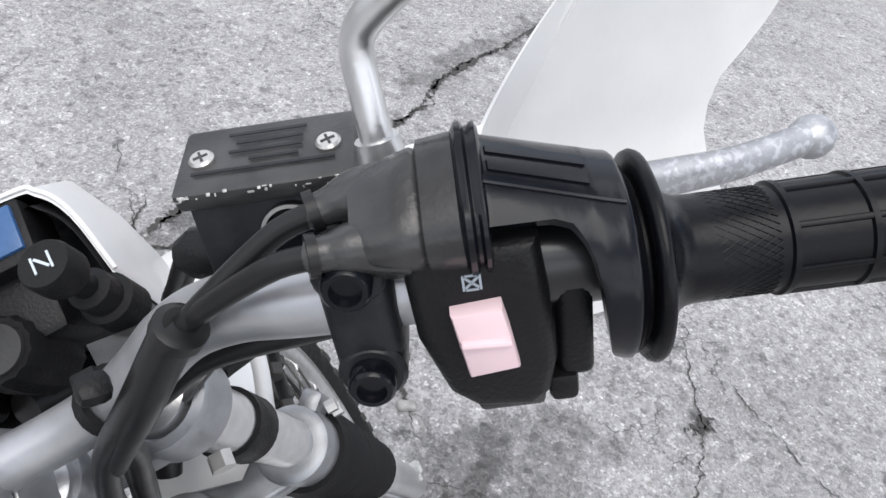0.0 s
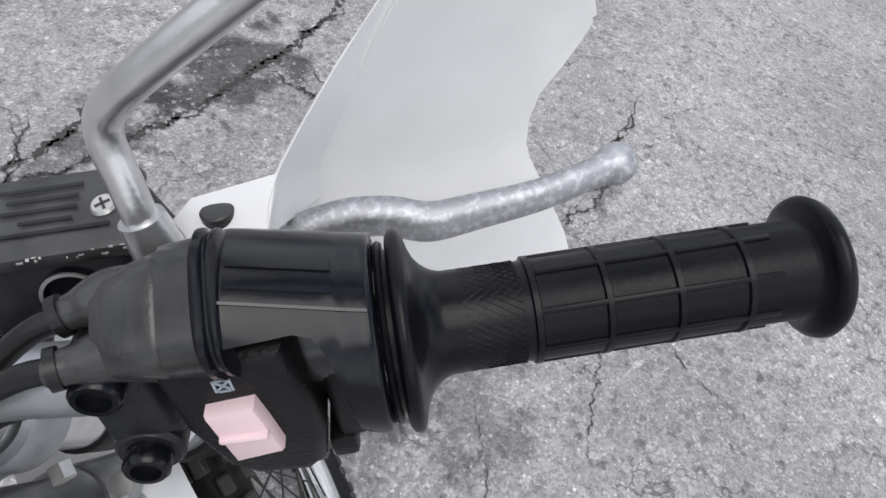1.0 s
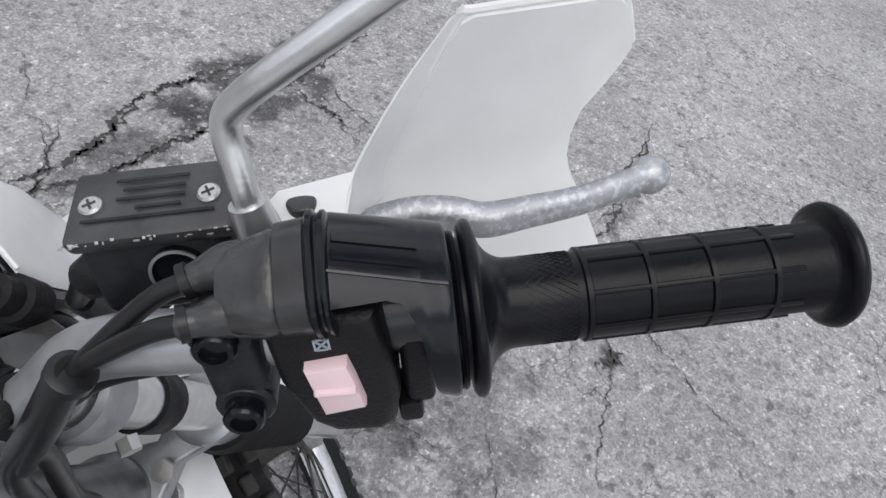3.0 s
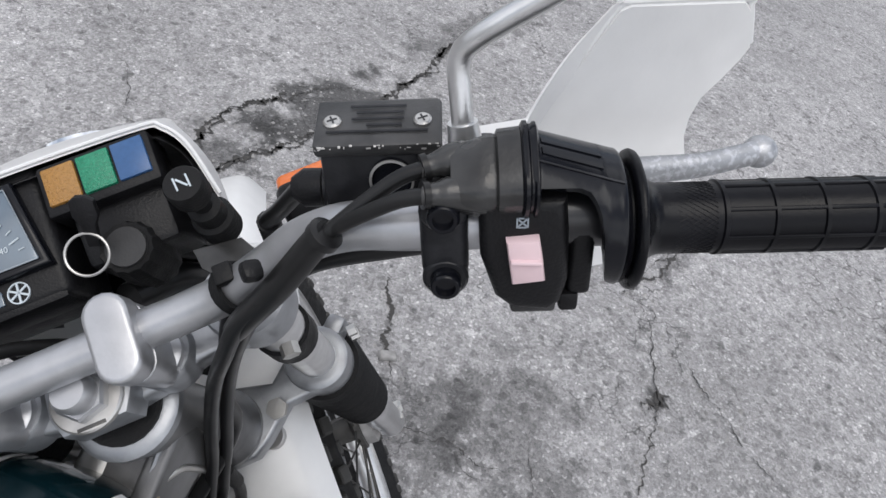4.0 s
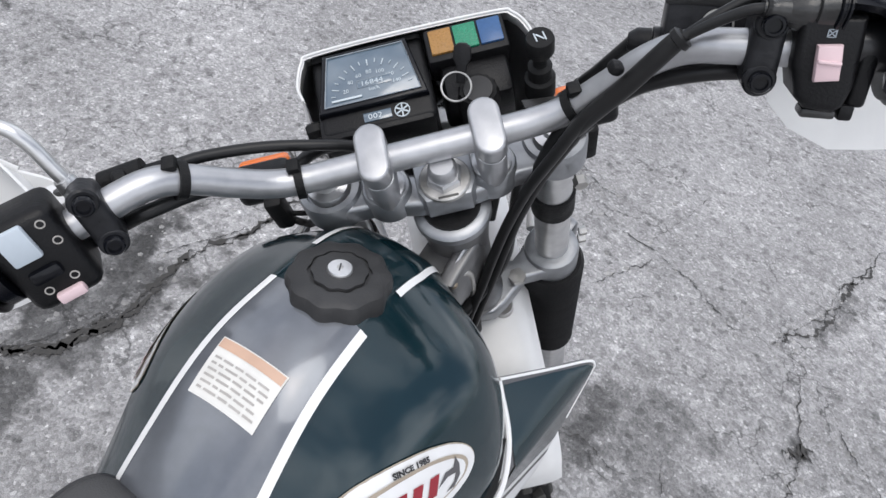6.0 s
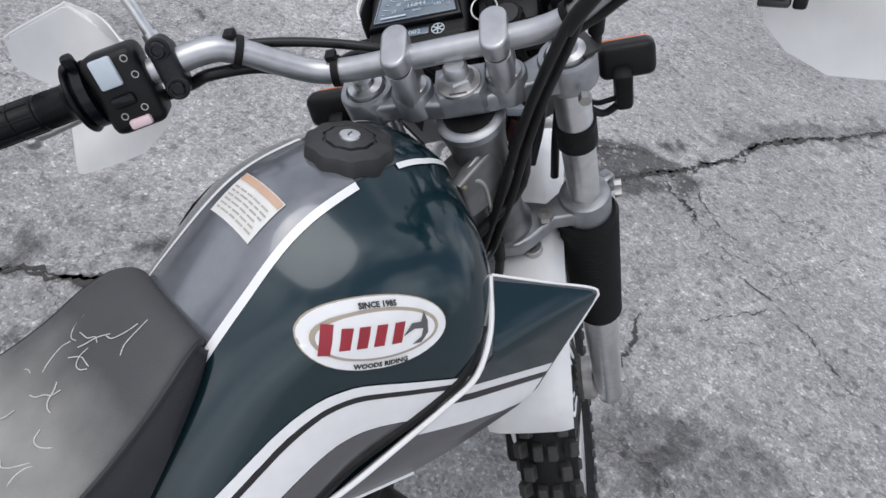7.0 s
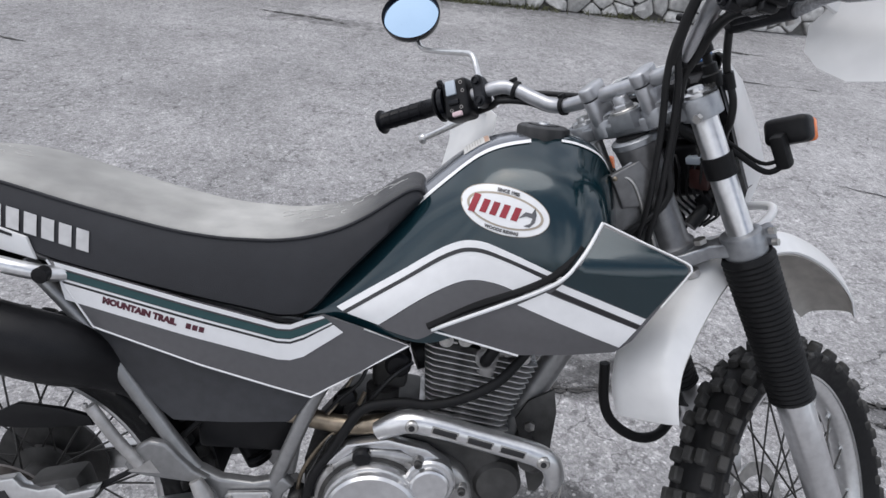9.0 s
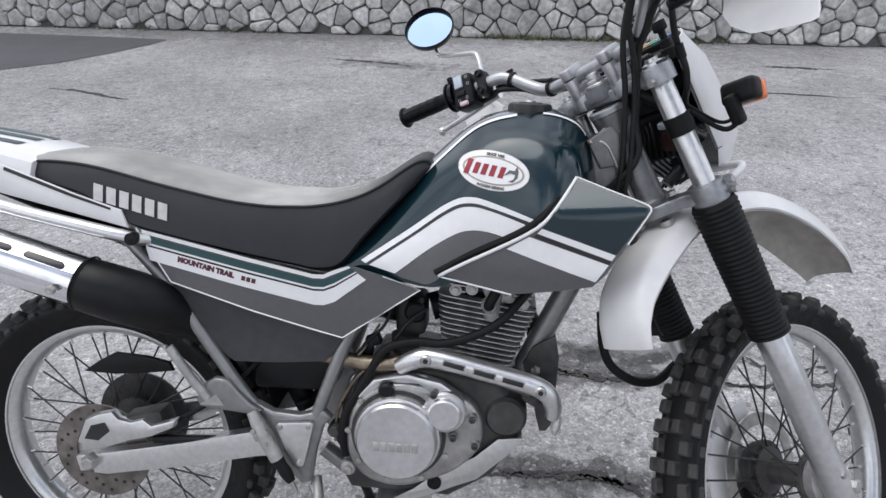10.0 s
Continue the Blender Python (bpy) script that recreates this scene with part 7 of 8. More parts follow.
# Hoses and wires along the engine's side.
loom = part("breather_hose", tube([(0.060, -0.045, 0.715), (0.085, -0.070, 0.695), (0.104, -0.112, 0.650), (0.112, -0.164, 0.622), (0.113, -0.212, 0.609), (0.113, -0.245, 0.611), (0.113, -0.280, 0.606), (0.113, -0.308, 0.595), (0.114, -0.328, 0.568), (0.116, -0.354, 0.520), (0.118, -0.379, 0.479), (0.118, -0.389, 0.427), (0.112, -0.385, 0.385)], 0.0075, 14), RUBBER, bike, "dull black hose looping over the engine")
part("drain_hose", tube([(0.07, -0.31, 0.60), (0.09, -0.33, 0.56), (0.10, -0.365, 0.53), (0.10, -0.40, 0.47), (0.09, -0.41, 0.40)], 0.0035, 8), BRASS, loom)
part("wire", tube([(0.09, -0.345, 0.545), (0.105, -0.36, 0.535), (0.10, -0.375, 0.50), (0.105, -0.392, 0.46), (0.10, -0.395, 0.42)], 0.002, 6), GREYPAD, loom)
for k, (x, y, z) in enumerate(((0.085, -0.335, 0.600), (0.070, -0.350, 0.575), (0.092, -0.318, 0.572))):
    part("connector", block((0.020, 0.026, 0.020), Matrix.Translation((x, y, z)) @ Matrix.Rotation(0.4 + k, 4, "X"), 0.003), PLASTIC, loom)
part("wire", tube([(0.08, -0.24, 0.66), (0.095, -0.27, 0.64), (0.098, -0.30, 0.60), (0.10, -0.325, 0.56)], 0.0035, 8), CABLE, loom)
part("wire", tube([(0.06, -0.30, 0.67), (0.09, -0.315, 0.63), (0.095, -0.345, 0.60), (0.09, -0.375, 0.56)], 0.0030, 8), CABLE, loom)
part("wire", tube([(0.06, -0.33, 0.62), (0.095, -0.36, 0.575), (0.085, -0.40, 0.545)], 0.0025, 6), BRASS, loom)
master = part("rear_master_cylinder", tube([(0.128, -0.552, 0.468), (0.132, -0.540, 0.446), (0.134, -0.524, 0.412), (0.134, -0.508, 0.380)], [0.010, 0.0135, 0.0130, 0.0125], 18, smooth=False), CAST, bike, "cast alloy rear brake cylinder beside the pivot")
part("cylinder_boot", tube([(0.134, -0.508, 0.380), (0.135, -0.500, 0.368), (0.135, -0.492, 0.354), (0.136, -0.482, 0.338)], [0.0125, 0.0105, 0.0115, 0.0080], 16), RUBBER, master, "black rubber boot")
part("cylinder_clamp", block((0.012, 0.030, 0.016), Matrix.Translation((0.137, -0.533, 0.428)) @ Matrix.Rotation(0.5, 4, "X"), 0.003), CAST, master)
for dy, dz in ((-0.012, 0.010), (0.010, -0.014)):
    part("clamp_bolt", x_lathe([(0.0050, 0.142), (0.0050, 0.148), (0.0, 0.1485)], -0.533 + dy, 0.428 + dz, 6), STEEL, master)
part("push_rod", tube([(0.136, -0.484, 0.342), (0.136, -0.474, 0.318)], 0.004, 10, smooth=False), STEEL, master)
part("case_foot", x_lathe([(0.015, 0.090), (0.015, 0.110), (0.012, 0.114), (0.0, 0.114)], -0.382, 0.357, 20), CAST, case)
part("case_bolt", x_lathe([(0.0085, 0.113), (0.0085, 0.121), (0.0, 0.122)], -0.382, 0.357, 6), STEEL, case)
part("shift_boss", x_lathe([(0.013, 0.080), (0.013, 0.106), (0.009, 0.112), (0.0, 0.112)], -0.408, 0.427, 18), DARKCAST, case)
pedal = part("brake_pedal", tube([(0.10, -0.455, 0.31), (0.135, -0.42, 0.285), (0.145, -0.33, 0.282), (0.15, -0.22, 0.292), (0.155, -0.16, 0.300)], 0.0075, 10), STEEL, bike, "steel brake pedal")
part("pedal_pad", block((0.035, 0.035, 0.012), Matrix.Translation((0.165, -0.155, 0.305)), 0.003), STEEL, pedal)

part("chain_guard", x_plate([(-0.915, 0.498), (-0.88, 0.522), (-0.845, 0.540), (-0.78, 0.535), (-0.738, 0.525), (-0.731, 0.508), (-0.79, 0.500), (-0.85, 0.495)], 0.060, 0.01, 0.003), PLASTIC, main, "black plastic guard above the brake")
# Front disc cover and caliper on the far side of the front wheel.
crescent = [(0.128 * math.cos(a), 0.128 * math.sin(a)) for a in np.linspace(radians(60), radians(215), 20)] + [(0.072 * math.cos(a) + 0.005, 0.072 * math.sin(a)) for a in np.linspace(radians(215), radians(60), 20)]
part("disc_cover", x_plate(crescent, -0.082, 0.006, 0.002), WHITE, front_wheel, "white plastic disc cover")
part("front_caliper", block((0.05, 0.10, 0.06), Matrix.Translation((-0.085, -0.085, -0.055)) @ Matrix.Rotation(radians(35), 4, "X"), 0.012), PLASTIC, front_wheel, "black front brake caliper")

# ---------------------------------------------------------------- cables
RUN = [(0.170, -0.034, 0.103), (0.146, -0.036, 0.078), (0.122, -0.034, 0.050), (0.105, -0.032, 0.016), (0.084, -0.030, -0.028), (0.065, -0.034, -0.069), (0.049, -0.042, -0.104), (0.033, -0.052, -0.141), (0.014, -0.066, -0.176), (-0.004, -0.082, -0.204), (-0.031, -0.12, -0.19), (-0.073, -0.162, -0.183)]
strands = []
for (y0, z0, y1, z1), dx in zip(BOOTS, (-0.0045, 0.0045)):
    pts = [G @ Vector((-0.018, y1, z1)), G @ Vector((-0.034, y1 * 0.72 - 0.001, z1 * 0.8 + 0.0015))]
    pts += [Vector(q) + Vector((dx * (0.35 if k < 2 else 0.8 if k < 3 else 1.5), dx * (0.2 if k < 3 else 0.9), 0)) for k, q in enumerate(RUN)]
    strands.append(pts)
cables = s_part("throttle_cable", tube(strands[0], [0.0034] * 3 + [0.0048] * (len(strands[0]) - 3), 14), CABLE, "pair of black throttle cables in a rubber sheath")
part("second_cable", tube(strands[1], [0.0034] * 3 + [0.0048] * (len(strands[1]) - 3), 14), CABLE, cables)
part("sheath", tube([(0.176, -0.0345, 0.108), *RUN[:3], (0.112, -0.033, 0.036)], [0.0056, 0.0064, 0.0068, 0.0068, 0.0062], 18), CABLE, cables, "thick rubber sheath")
part("sheath_ring", lathe([(0.0058, -0.003), (0.0078, -0.002), (0.0078, 0.002), (0.0058, 0.003)], along((0.174, -0.0344, 0.1065), (0.165, -0.035, 0.098)), 20), CABLE, cables)
loom2 = s_part("wiring_loom", tube([(0.235, -0.046, 0.070), (0.200, -0.036, 0.070), (0.165, -0.022, 0.055), (0.140, -0.016, 0.035), (0.110, -0.014, 0.012), (0.085, -0.020, -0.04), (0.062, -0.030, -0.09), (0.040, -0.045, -0.15), (-0.057, -0.107, -0.193)], 0.0062, 12), CABLE, "black wiring loom under the bar")
s_part("brake_hose", tube([G @ Vector((-0.088, 0.040, -0.044)), (0.150, 0.030, 0.016), (0.138, 0.040, -0.012), (0.136, 0.040, -0.045), (0.122, 0.044, -0.075), (0.100, 0.052, -0.105), (0.085, 0.060, -0.18), (0.075, 0.055, -0.25)], 0.0052, 12), CABLE, "black rubber front brake hose")
part("cable_clip", block((0.010, 0.010, 0.008), Matrix.Translation((0.138, -0.028, 0.086)) @ Matrix.Rotation(0.6, 4, "Y"), 0.003), PLASTIC, cables)
part("hose_sleeve", tube([(0.140, 0.039, -0.008), (0.137, 0.040, -0.030)], 0.0075, 12, smooth=False), PLASTIC, loom2)
s_part("clutch_cable", tube([(-0.180, 0.001, 0.056), (-0.156, 0.012, 0.046), (-0.117, 0.020, 0.031), (-0.077, 0.020, 0.018), (-0.050, 0.022, 0.003), (-0.02, 0.03, -0.03), (0.02, 0.02, -0.09), (0.03, -0.02, -0.17)], 0.0045, 12), CABLE, "black clutch cable")
s_part("wiring_loom", tube([GL @ Vector((0.020, 0.006, -0.030)), GL @ Vector((-0.02, 0.004, -0.026)), (-0.190, -0.034, 0.058), (-0.155, -0.014, 0.040), (-0.115, -0.006, 0.014), (-0.08, 0.03, 0.0), (-0.03, 0.06, -0.05)], 0.0055, 12), CABLE, "black wiring loom under the bar")
part("drain_loop", tube([(0.0, 0.070, 0.64), (0.0, 0.078, 0.572), (0.0, 0.098, 0.533), (0.0, 0.14, 0.508), (-0.02, 0.185, 0.503), (-0.06, 0.225, 0.520)], 0.0085, 12), RUBBER, bike, "black hose loop behind the front wheel")
part("horn", lathe([(0.0, -0.012), (0.030, -0.012), (0.036, -0.004), (0.036, 0.008), (0.028, 0.013), (0.0, 0.014)], STEER @ Matrix.Translation((0.035, 0.085, -0.16)) @ Matrix.Rotation(radians(70), 4, "Y"), 28), PLASTIC, bike, "black round horn behind the fork")
part("wire_harness", tube([STEER @ Vector(p) for p in ((0.03, 0.05, -0.06), (0.055, 0.07, -0.10), (0.060, 0.075, -0.15), (0.040, 0.06, -0.20), (0.02, 0.03, -0.22))], 0.011, 12), CABLE, bike, "black wire bundle behind the headlight")
part("wire_harness", tube([STEER @ Vector(p) for p in ((0.06, 0.08, -0.07), (0.075, 0.085, -0.12), (0.068, 0.075, -0.17), (0.05, 0.05, -0.215))], 0.007, 12), CABLE, bike)
part("connector", block((0.022, 0.03, 0.034), STEER @ Matrix.Translation((0.058, 0.075, -0.14)), 0.004), PLASTIC, bike)


# ---------------------------------------------------------------- cracks and loose stones of the yard
CRACKDARK = mat("crack_dirt", (0.045, 0.043, 0.041), 0.95, 0.0, 0.4, 90, 0.3, 300)
rng = random.Random(21)


def crack(points, width, wander=0.012):
    """An open joint in the asphalt: a ragged dark ribbon along the points."""
    line_ = spline([(x, y) for x, y in points], 30)
    own = bmesh.new()
    last, drift, girth = None, 0.0, 1.0
    n = len(line_)
    for k, p in enumerate(line_):
        a, b = line_[max(k - 1, 0)], line_[min(k + 1, n - 1)]
        way = Vector((b[0] - a[0], b[1] - a[1], 0)).normalized()
        off = Vector((-way.y, way.x, 0))
        drift = 0.84 * drift + rng.gauss(0, wander * (0.42 if width > 0.01 else 0.26))
        girth = min(1.35, max(0.15, girth + rng.gauss(0, 0.34)))
        shift = off * drift
        taper = min(1.0, 4.0 * k / n, 4.0 * (n - 1 - k) / n) + 0.08
        w1, w2 = (width * 0.6 * taper * girth * rng.uniform(0.55, 1.0) for _ in range(2))
        c = Vector((p[0], p[1], 0)) + shift
        row = []
        for q in (c + off * w1, c - off * w2):
            row.append(own.verts.new((q.x, q.y, ground_z(q.x, q.y) + 0.004)))
        if last:
            own.faces.new((last[0], last[1], row[1], row[0]))
        last = row
    part("crack", own, CRACKDARK, ground, smooth=0)


CRACKS = [
    ([(-1.00, 0.96), (-0.93, 1.10), (-0.87, 1.28), (-0.88, 1.42), (-0.85, 1.55), (-0.78, 1.64), (-0.72, 1.74), (-0.64, 1.86)], 0.022),
    ([(-0.94, 0.99), (-0.83, 1.10), (-0.74, 1.25), (-0.69, 1.38), (-0.63, 1.50), (-0.57, 1.65), (-0.52, 1.80), (-0.45, 1.97), (-0.42, 2.20), (-0.40, 2.40), (-0.33, 2.62), (-0.24, 2.82), (-0.15, 3.05), (-0.01, 3.6), (0.1, 4.2)], 0.028),
    ([(-0.50, 1.75), (-0.40, 1.72), (-0.32, 1.70), (-0.28, 1.64)], 0.012),
    ([(-0.49, 1.95), (-0.35, 1.80), (-0.18, 1.71), (-0.09, 1.68)], 0.004),
    ([(0.66, 0.62), (0.65, 0.80), (0.67, 0.95), (0.68, 1.09), (0.64, 1.30), (0.58, 1.48)], 0.0045),
    ([(-1.30, -0.80), (-1.20, -0.50), (-1.18, -0.25), (-1.02, -0.05), (-0.92, 0.06), (-0.88, 0.24), (-0.91, 0.46), (-0.86, 0.72), (-0.9, 1.0), (-1.02, 1.28)], 0.022),
    ([(-1.15, 0.44), (-1.05, 0.66), (-0.97, 0.80)], 0.013),
    ([(-0.36, 1.70), (-0.19, 1.60), (-0.05, 1.55), (0.13, 1.53), (0.25, 1.48), (0.37, 1.41), (0.48, 1.40)], 0.0045),
    ([(0.11, 1.51), (0.03, 1.36), (-0.04, 1.21)], 0.0035),
    ([(0.05, 1.52), (0.11, 1.79), (0.18, 2.12)], 0.0035),
    ([(0.52, 1.42), (0.58, 1.50), (0.67, 1.71), (0.72, 1.88), (0.76, 2.04), (0.82, 2.3)], 0.012),
    ([(0.71, 1.35), (0.79, 1.21), (0.87, 1.135), (0.96, 1.03), (1.05, 0.98)], 0.0035),
    ([(-0.02, 0.80), (-0.07, 0.90), (-0.10, 1.0), (-0.16, 1.12)], 0.010),
    ([(-0.46, -0.30), (-0.41, -0.12), (-0.40, 0.06), (-0.37, 0.22), (-0.28, 0.36)], 0.026),
    ([(-1.06, 0.72), (-0.98, 0.87), (-1.06, 1.05)], 0.012),
    ([(-2.9, 2.1), (-2.65, 2.54), (-2.37, 3.0), (-2.1, 3.45)], 0.015),
    ([(-6.45, -2.2), (-6.35, -1.8), (-6.23, -1.41), (-6.0, -1.0)], 0.07),
    ([(-4.9, -4.5), (-4.8, -4.1), (-4.55, -3.5)], 0.05),
    ([(-6.55, 2.5), (-6.5, 2.8), (-6.4, 3.2)], 0.08),
    ([(-5.3, 2.0), (-5.2, 2.6), (-5.1, 3.3)], 0.03),
    ([(0.64, 1.05), (0.675, 1.09), (0.70, 1.13)], 0.022),
]
for points, width in CRACKS:
    crack(points, width)
    if 0.01 < width < 0.03:  # a second, thinner strand beside it
        crack([(x + rng.gauss(0, 0.014), y + rng.gauss(0, 0.014)) for x, y in points], width * 0.5, 0.012)
for k in range(17):  # fine hair cracks
    x, y = rng.uniform(-1.4, 1.3), rng.uniform(-0.2, 3.2)
    a = rng.uniform(0, 6.3)
    line_ = [(x, y)]
    for j in range(rng.randint(3, 6)):
        a += rng.uniform(-0.9, 0.9)
        x, y = x + 0.09 * math.cos(a), y + 0.09 * math.sin(a)
        line_.append((x, y))
    crack(line_, rng.uniform(0.0015, 0.0035), 0.006)

# Loose grit and crumbs of asphalt, thickest along the open joints.
GRIT = mat("asphalt_grit", (0.30, 0.295, 0.29), 0.9, 0.0, 0.35, 40, 0.2, 200, blotch=0.3, blotch_scale=3)
own = bmesh.new()


def crumb(x, y, r):
    z = ground_z(x, y)
    vs = []
    a = rng.uniform(0, 6.3)
    for k in range(5):
        b = a + 1.2566 * k
        s = rng.uniform(0.7, 1.2)
        vs.append(own.verts.new((x + r * s * math.cos(b), y + r * s * math.sin(b), z)))
    top = own.verts.new((x + rng.uniform(-0.3, 0.3) * r, y + rng.uniform(-0.3, 0.3) * r, z + r * rng.uniform(0.5, 0.9)))
    for k in range(5):
        own.faces.new((vs[k], vs[(k + 1) % 5], top))


for k in range(900):
    crumb(rng.uniform(-1.6, 1.4), rng.uniform(-1.0, 3.6), 0.0016 + 0.0035 * rng.random() ** 3)
for points, width in CRACKS[:15]:
    for q in spline(points, 10):
        for j in range(3 if width > 0.01 else 1):
            if rng.random() < 0.8:
                crumb(q[0] + rng.gauss(0, 0.05), q[1] + rng.gauss(0, 0.05), 0.002 + 0.008 * rng.random() ** 2.5)
tagged(part("loose_grit", own, GRIT, None, smooth=0), "loose grit and crumbs lying on the asphalt", "gravel", kind="stuff")
tagged(part("pale_stone", block((0.05, 0.032, 0.014), Matrix.Translation((-0.05, 0.86, 0.006)) @ Matrix.Rotation(0.4, 4, "Z"), 0.005, taper=0.8), GRIT), "flat pale stone lying on the asphalt", "stone")

# Newer, darker asphalt let into the yard near the wall.
TARPATCH = mat("newer_asphalt", (0.085, 0.085, 0.092), 0.85, 0.0, 0.25, 60, 0.4, 220, blotch=0.12, blotch_scale=1.5)
own = bmesh.new()
edge_a = [(-5.0, -10.5), (-5.35, -6.8), (-5.57, -5.52), (-5.95, -5.1), (-6.5, -4.8), (-7.0, -4.62), (-7.33, -4.55)]
edge_b = [(-7.7, -10.5), (-7.62, -8.6), (-7.55, -7.2), (-7.5, -6.4), (-7.45, -5.6), (-7.4, -5.0), (-7.34, -4.54)]
rows_ = [[own.verts.new((x, y, ground_z(x, y) + 0.005)) for x, y in [tuple(np.array(a) + (np.array(b) - np.array(a)) * s) for s in np.linspace(0, 1, 9)]] for a, b in zip(edge_a, edge_b)]
for one, two in zip(rows_, rows_[1:]):
    for j in range(8):
        own.faces.new((one[j], one[j + 1], two[j + 1], two[j]))
part("asphalt_patch", own, TARPATCH, ground, "newer dark asphalt")

# ---------------------------------------------------------------- rubble stone wall
def stone_mat():
    m = mat("grey_limestone", (0.46, 0.455, 0.44), 0.85, 0.0, 0.30, 18, 1.0, 26, blotch=0.28, blotch_scale=3.2)
    n, l = m.node_tree.nodes, m.node_tree.links
    info = n.new("ShaderNodeObjectInfo")
    isle = n.new("ShaderNodeNewGeometry")
    add = n.new("ShaderNodeMath")
    add.operation = "ADD"
    l.new(info.outputs["Random"], add.inputs[0]), l.new(isle.outputs["Random Per Island"], add.inputs[1])
    wrap = n.new("ShaderNodeMath")
    wrap.operation = "FRACT"
    l.new(add.outputs[0], wrap.inputs[0])
    r = n.new("ShaderNodeMapRange")
    r.inputs["To Min"].default_value, r.inputs["To Max"].default_value = 0.68, 1.22
    l.new(wrap.outputs[0], r.inputs["Value"])
    b = n["Principled BSDF"]
    old = b.inputs["Base Color"].links[0].from_socket
    sc = n.new("ShaderNodeVectorMath")
    sc.operation = "SCALE"
    l.new(old, sc.inputs[0]), l.new(r.outputs["Result"], sc.inputs["Scale"])
    l.new(sc.outputs[0], b.inputs["Base Color"])
    return m


STONE = stone_mat()
MORTAR = mat("dark_joint", (0.15, 0.147, 0.138), 0.95, 0.0, 0.3, 30, 0.4, 60, blotch=0.2, blotch_scale=2)
WALL_X, WALL_H = -8.05, 2.3


def wall_base(y):
    return ground_z(WALL_X, y)


ys_ = np.arange(-16, 12.1, 1.0)
core = loft([[Vector((WALL_X - 0.035, y, wall_base(y) - 0.1)), Vector((WALL_X - 0.10, y, wall_base(y) + WALL_H)), Vector((WALL_X - 0.6, y, wall_base(y) + WALL_H)), Vector((WALL_X - 0.6, y, wall_base(y) - 0.1))] for y in ys_])
wall = tagged(part("wall_west", core, MORTAR, smooth=0), "grey dry-laid rubble stone wall with dark joints", "wall", kind="structure")

rng = random.Random(5)
seeds = {}
CELL_Y, CELL_Z = 0.27, 0.165
NY, NZ = int(27 / CELL_Y), int(WALL_H / CELL_Z) + 1
for i in range(-1, NY + 1):
    for j in range(-1, NZ + 1):
        seeds[i, j] = (-15.5 + (i + 0.5 * (j % 2) + rng.uniform(-0.48, 0.48)) * CELL_Y, (j + 0.4 + rng.uniform(-0.46, 0.46)) * CELL_Z)


def clip(poly, px_, py_, nx, ny):
    """The part of a polygon on the inner side of a line."""
    out = []
    for a, b in zip(poly, poly[1:] + poly[:1]):
        da, db = (a[0] - px_) * nx + (a[1] - py_) * ny, (b[0] - px_) * nx + (b[1] - py_) * ny
        if da <= 0:
            out.append(a)
        if da * db < 0:
            t = da / (da - db)
            out.append((a[0] + (b[0] - a[0]) * t, a[1] + (b[1] - a[1]) * t))
    return out


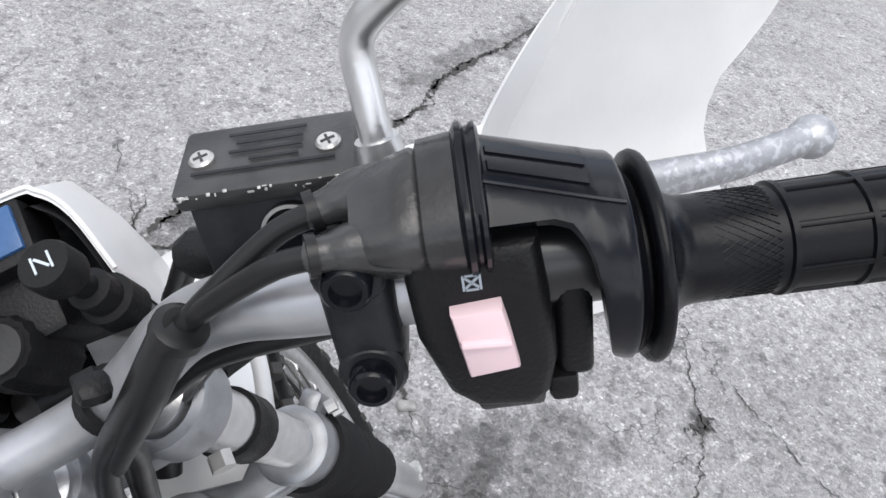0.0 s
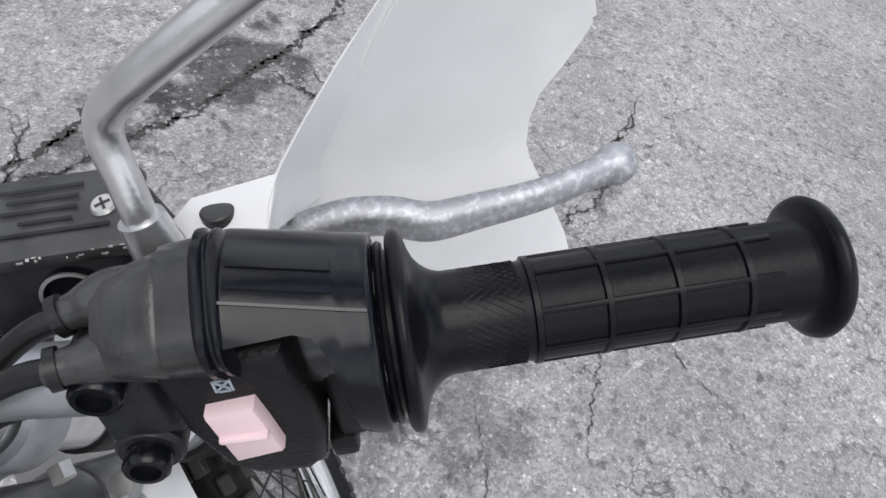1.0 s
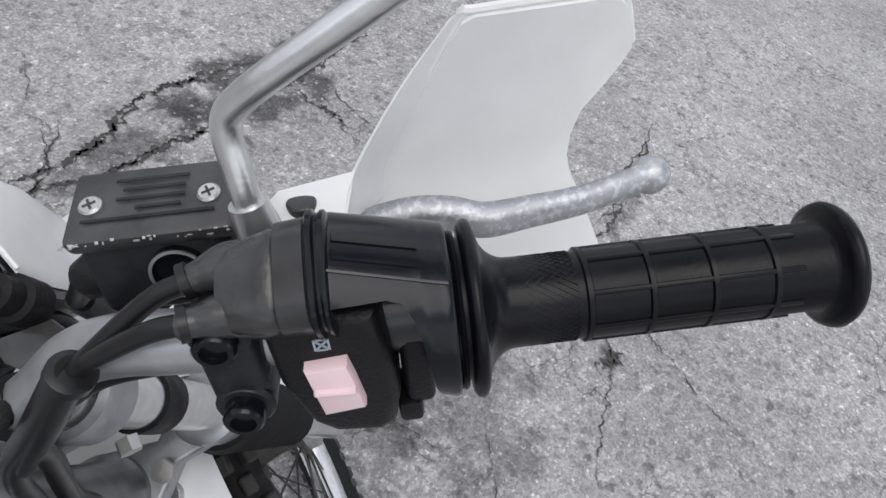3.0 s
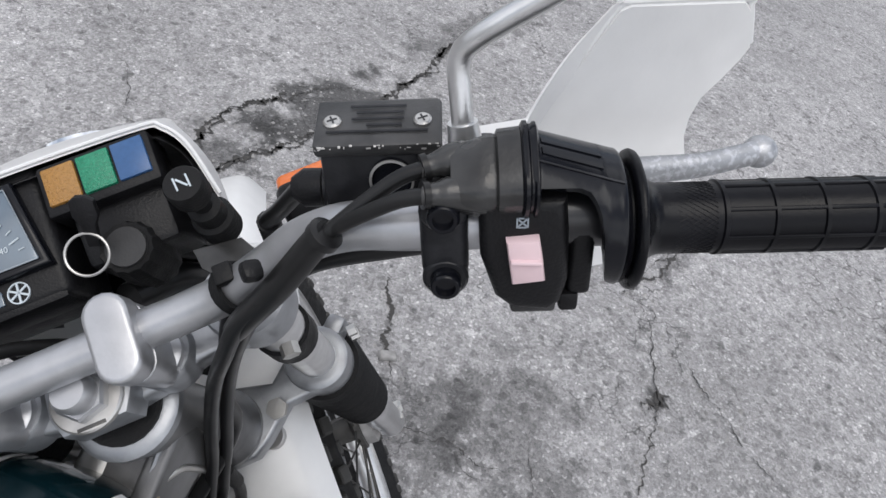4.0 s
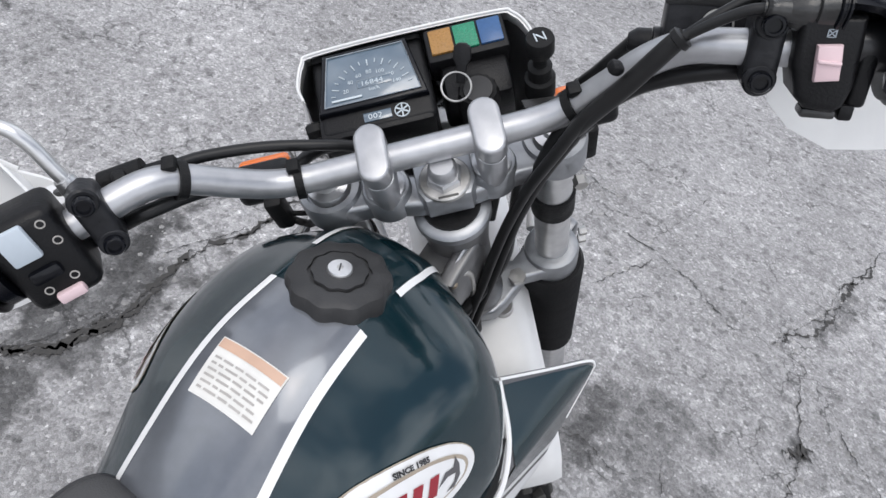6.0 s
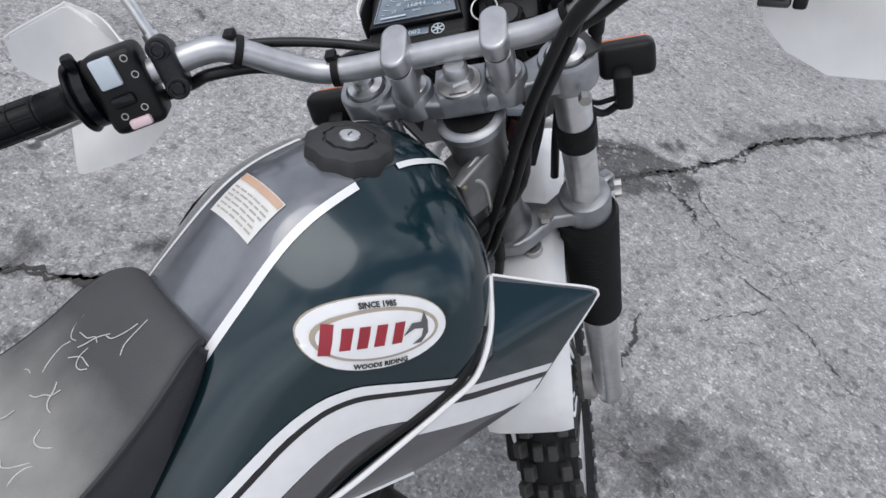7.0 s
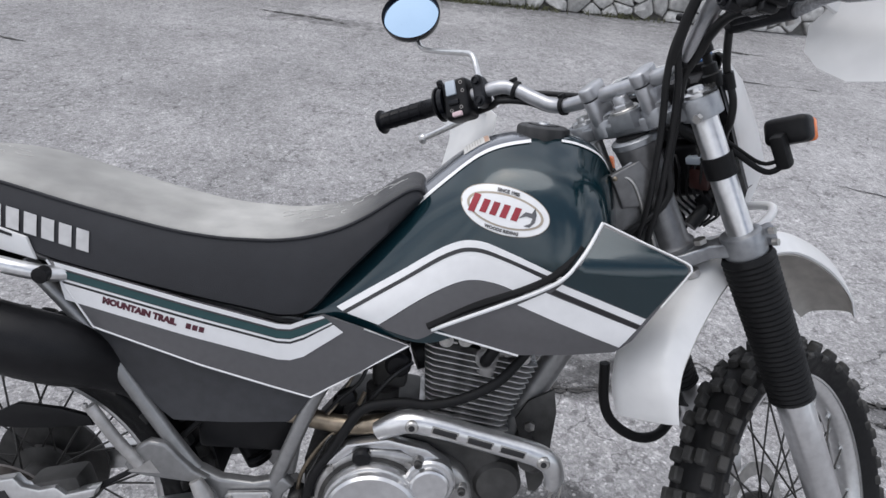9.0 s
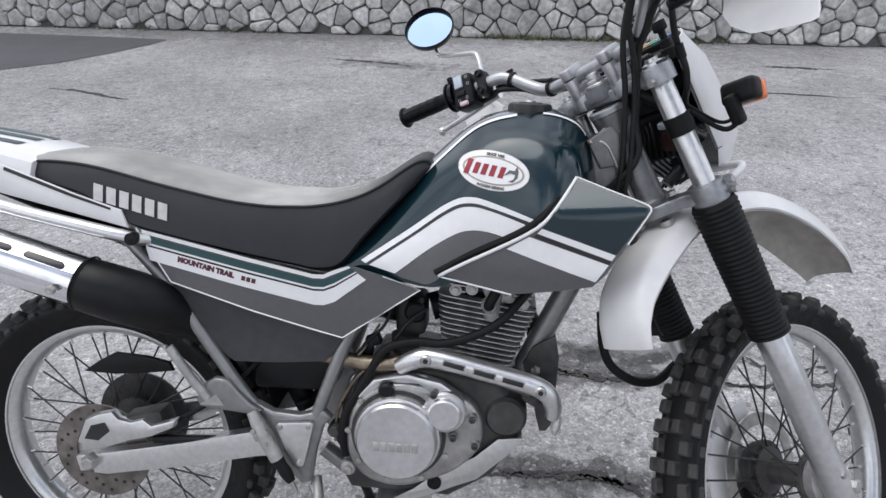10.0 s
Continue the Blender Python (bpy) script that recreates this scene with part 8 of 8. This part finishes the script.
far = bmesh.new()
for (i, j), (sy, sz) in seeds.items():
    if not (0 <= i < NY and 0 <= j < NZ):
        continue
    cell = [(sy - 0.7, max(0.0, sz - 0.6)), (sy + 0.7, max(0.0, sz - 0.6)), (sy + 0.7, min(WALL_H + 0.02, sz + 0.6)), (sy - 0.7, min(WALL_H + 0.02, sz + 0.6))]
    for di in (-2, -1, 0, 1, 2):
        for dj in (-2, -1, 0, 1, 2):
            other = seeds.get((i + di, j + dj))
            if other and (di or dj) and len(cell) > 2:
                ny_, nz_ = other[0] - sy, other[1] - sz
                cell = clip(cell, sy + ny_ / 2, sz + nz_ / 2, ny_, nz_)
    if len(cell) < 3:
        continue
    cy, cz = sum(q[0] for q in cell) / len(cell), sum(q[1] for q in cell) / len(cell)
    near = -7.2 < cy < 4.6 and cz < 0.95
    own = bmesh.new() if near else far
    proud = rng.uniform(0.0, 0.035)
    # Round the corners by cutting them.
    ring = []
    for a, b, c in zip(cell[-1:] + cell[:-1], cell, cell[1:] + cell[:1]):
        for other in (a, c):
            t = rng.uniform(0.10, 0.24)
            ring.append((b[0] + (other[0] - b[0]) * t, b[1] + (other[1] - b[1]) * t))
    rows_ = []
    gap = rng.uniform(0.002, 0.010)
    size = max(0.05, math.sqrt(sum((q[0] - cy) ** 2 + (q[1] - cz) ** 2 for q in cell) / len(cell)))
    for shrink, out in ((gap, -0.06), (gap, 0.012 + proud * 0.4), (gap + 0.014, 0.030 + proud), (gap + 0.04, 0.036 + proud)):
        f = max(0.2, 1 - shrink / size)
        rows_.append([own.verts.new((WALL_X - 0.028 * z0 + out + rng.uniform(-0.006, 0.006), y0, wall_base(y0) + z0)) for y0, z0 in ((cy + (q[0] - cy) * f, cz + (q[1] - cz) * f) for q in ring)])
    for one, two in zip(rows_, rows_[1:]):
        for k in range(len(ring)):
            own.faces.new((one[k], one[(k + 1) % len(ring)], two[(k + 1) % len(ring)], two[k]))
    tip = own.verts.new((WALL_X - 0.028 * cz + 0.040 + proud + rng.uniform(-0.008, 0.012), cy, wall_base(cy) + cz))
    for k in range(len(ring)):
        own.faces.new((rows_[-1][k], rows_[-1][(k + 1) % len(ring)], tip))
    if near:
        part("stone", own, STONE, wall, smooth=28)
tagged(part("far_stones", far, STONE, wall, smooth=28), "grey rubble stones beyond", kind="stuff")

# Weeds along the foot of the wall.
WEED = mat("dry_weed", (0.11, 0.115, 0.055), 0.8, 0.0, 0.35, 20, blotch=0.4, blotch_scale=3)
own = bmesh.new()
for cy, spread, count in ((-0.05, 0.35, 260), (0.75, 0.3, 150), (2.0, 0.22, 130), (-3.6, 0.4, 60), (-5.8, 0.5, 50)):
    for k in range(count):
        y = rng.gauss(cy, spread)
        x = WALL_X + 0.06 + abs(rng.gauss(0, 0.05))
        z = ground_z(x, y)
        a, h = rng.uniform(0, 6.3), rng.uniform(0.02, 0.085)
        dx, dy = 0.006 * math.cos(a), 0.006 * math.sin(a)
        lx, ly = rng.gauss(0, 0.025), rng.gauss(0, 0.025)
        v = [own.verts.new(q) for q in ((x - dx, y - dy, z), (x + dx, y + dy, z), (x + lx + dx * 0.6, y + ly + dy * 0.6, z + h * 0.7), (x + 1.7 * lx, y + 1.7 * ly, z + h))]
        own.faces.new(v[:3]), own.faces.new((v[0], v[2], v[3]))
tagged(part("weeds", own, WEED, None, smooth=0), "low dry weeds along the foot of the wall", "weeds", kind="stuff")
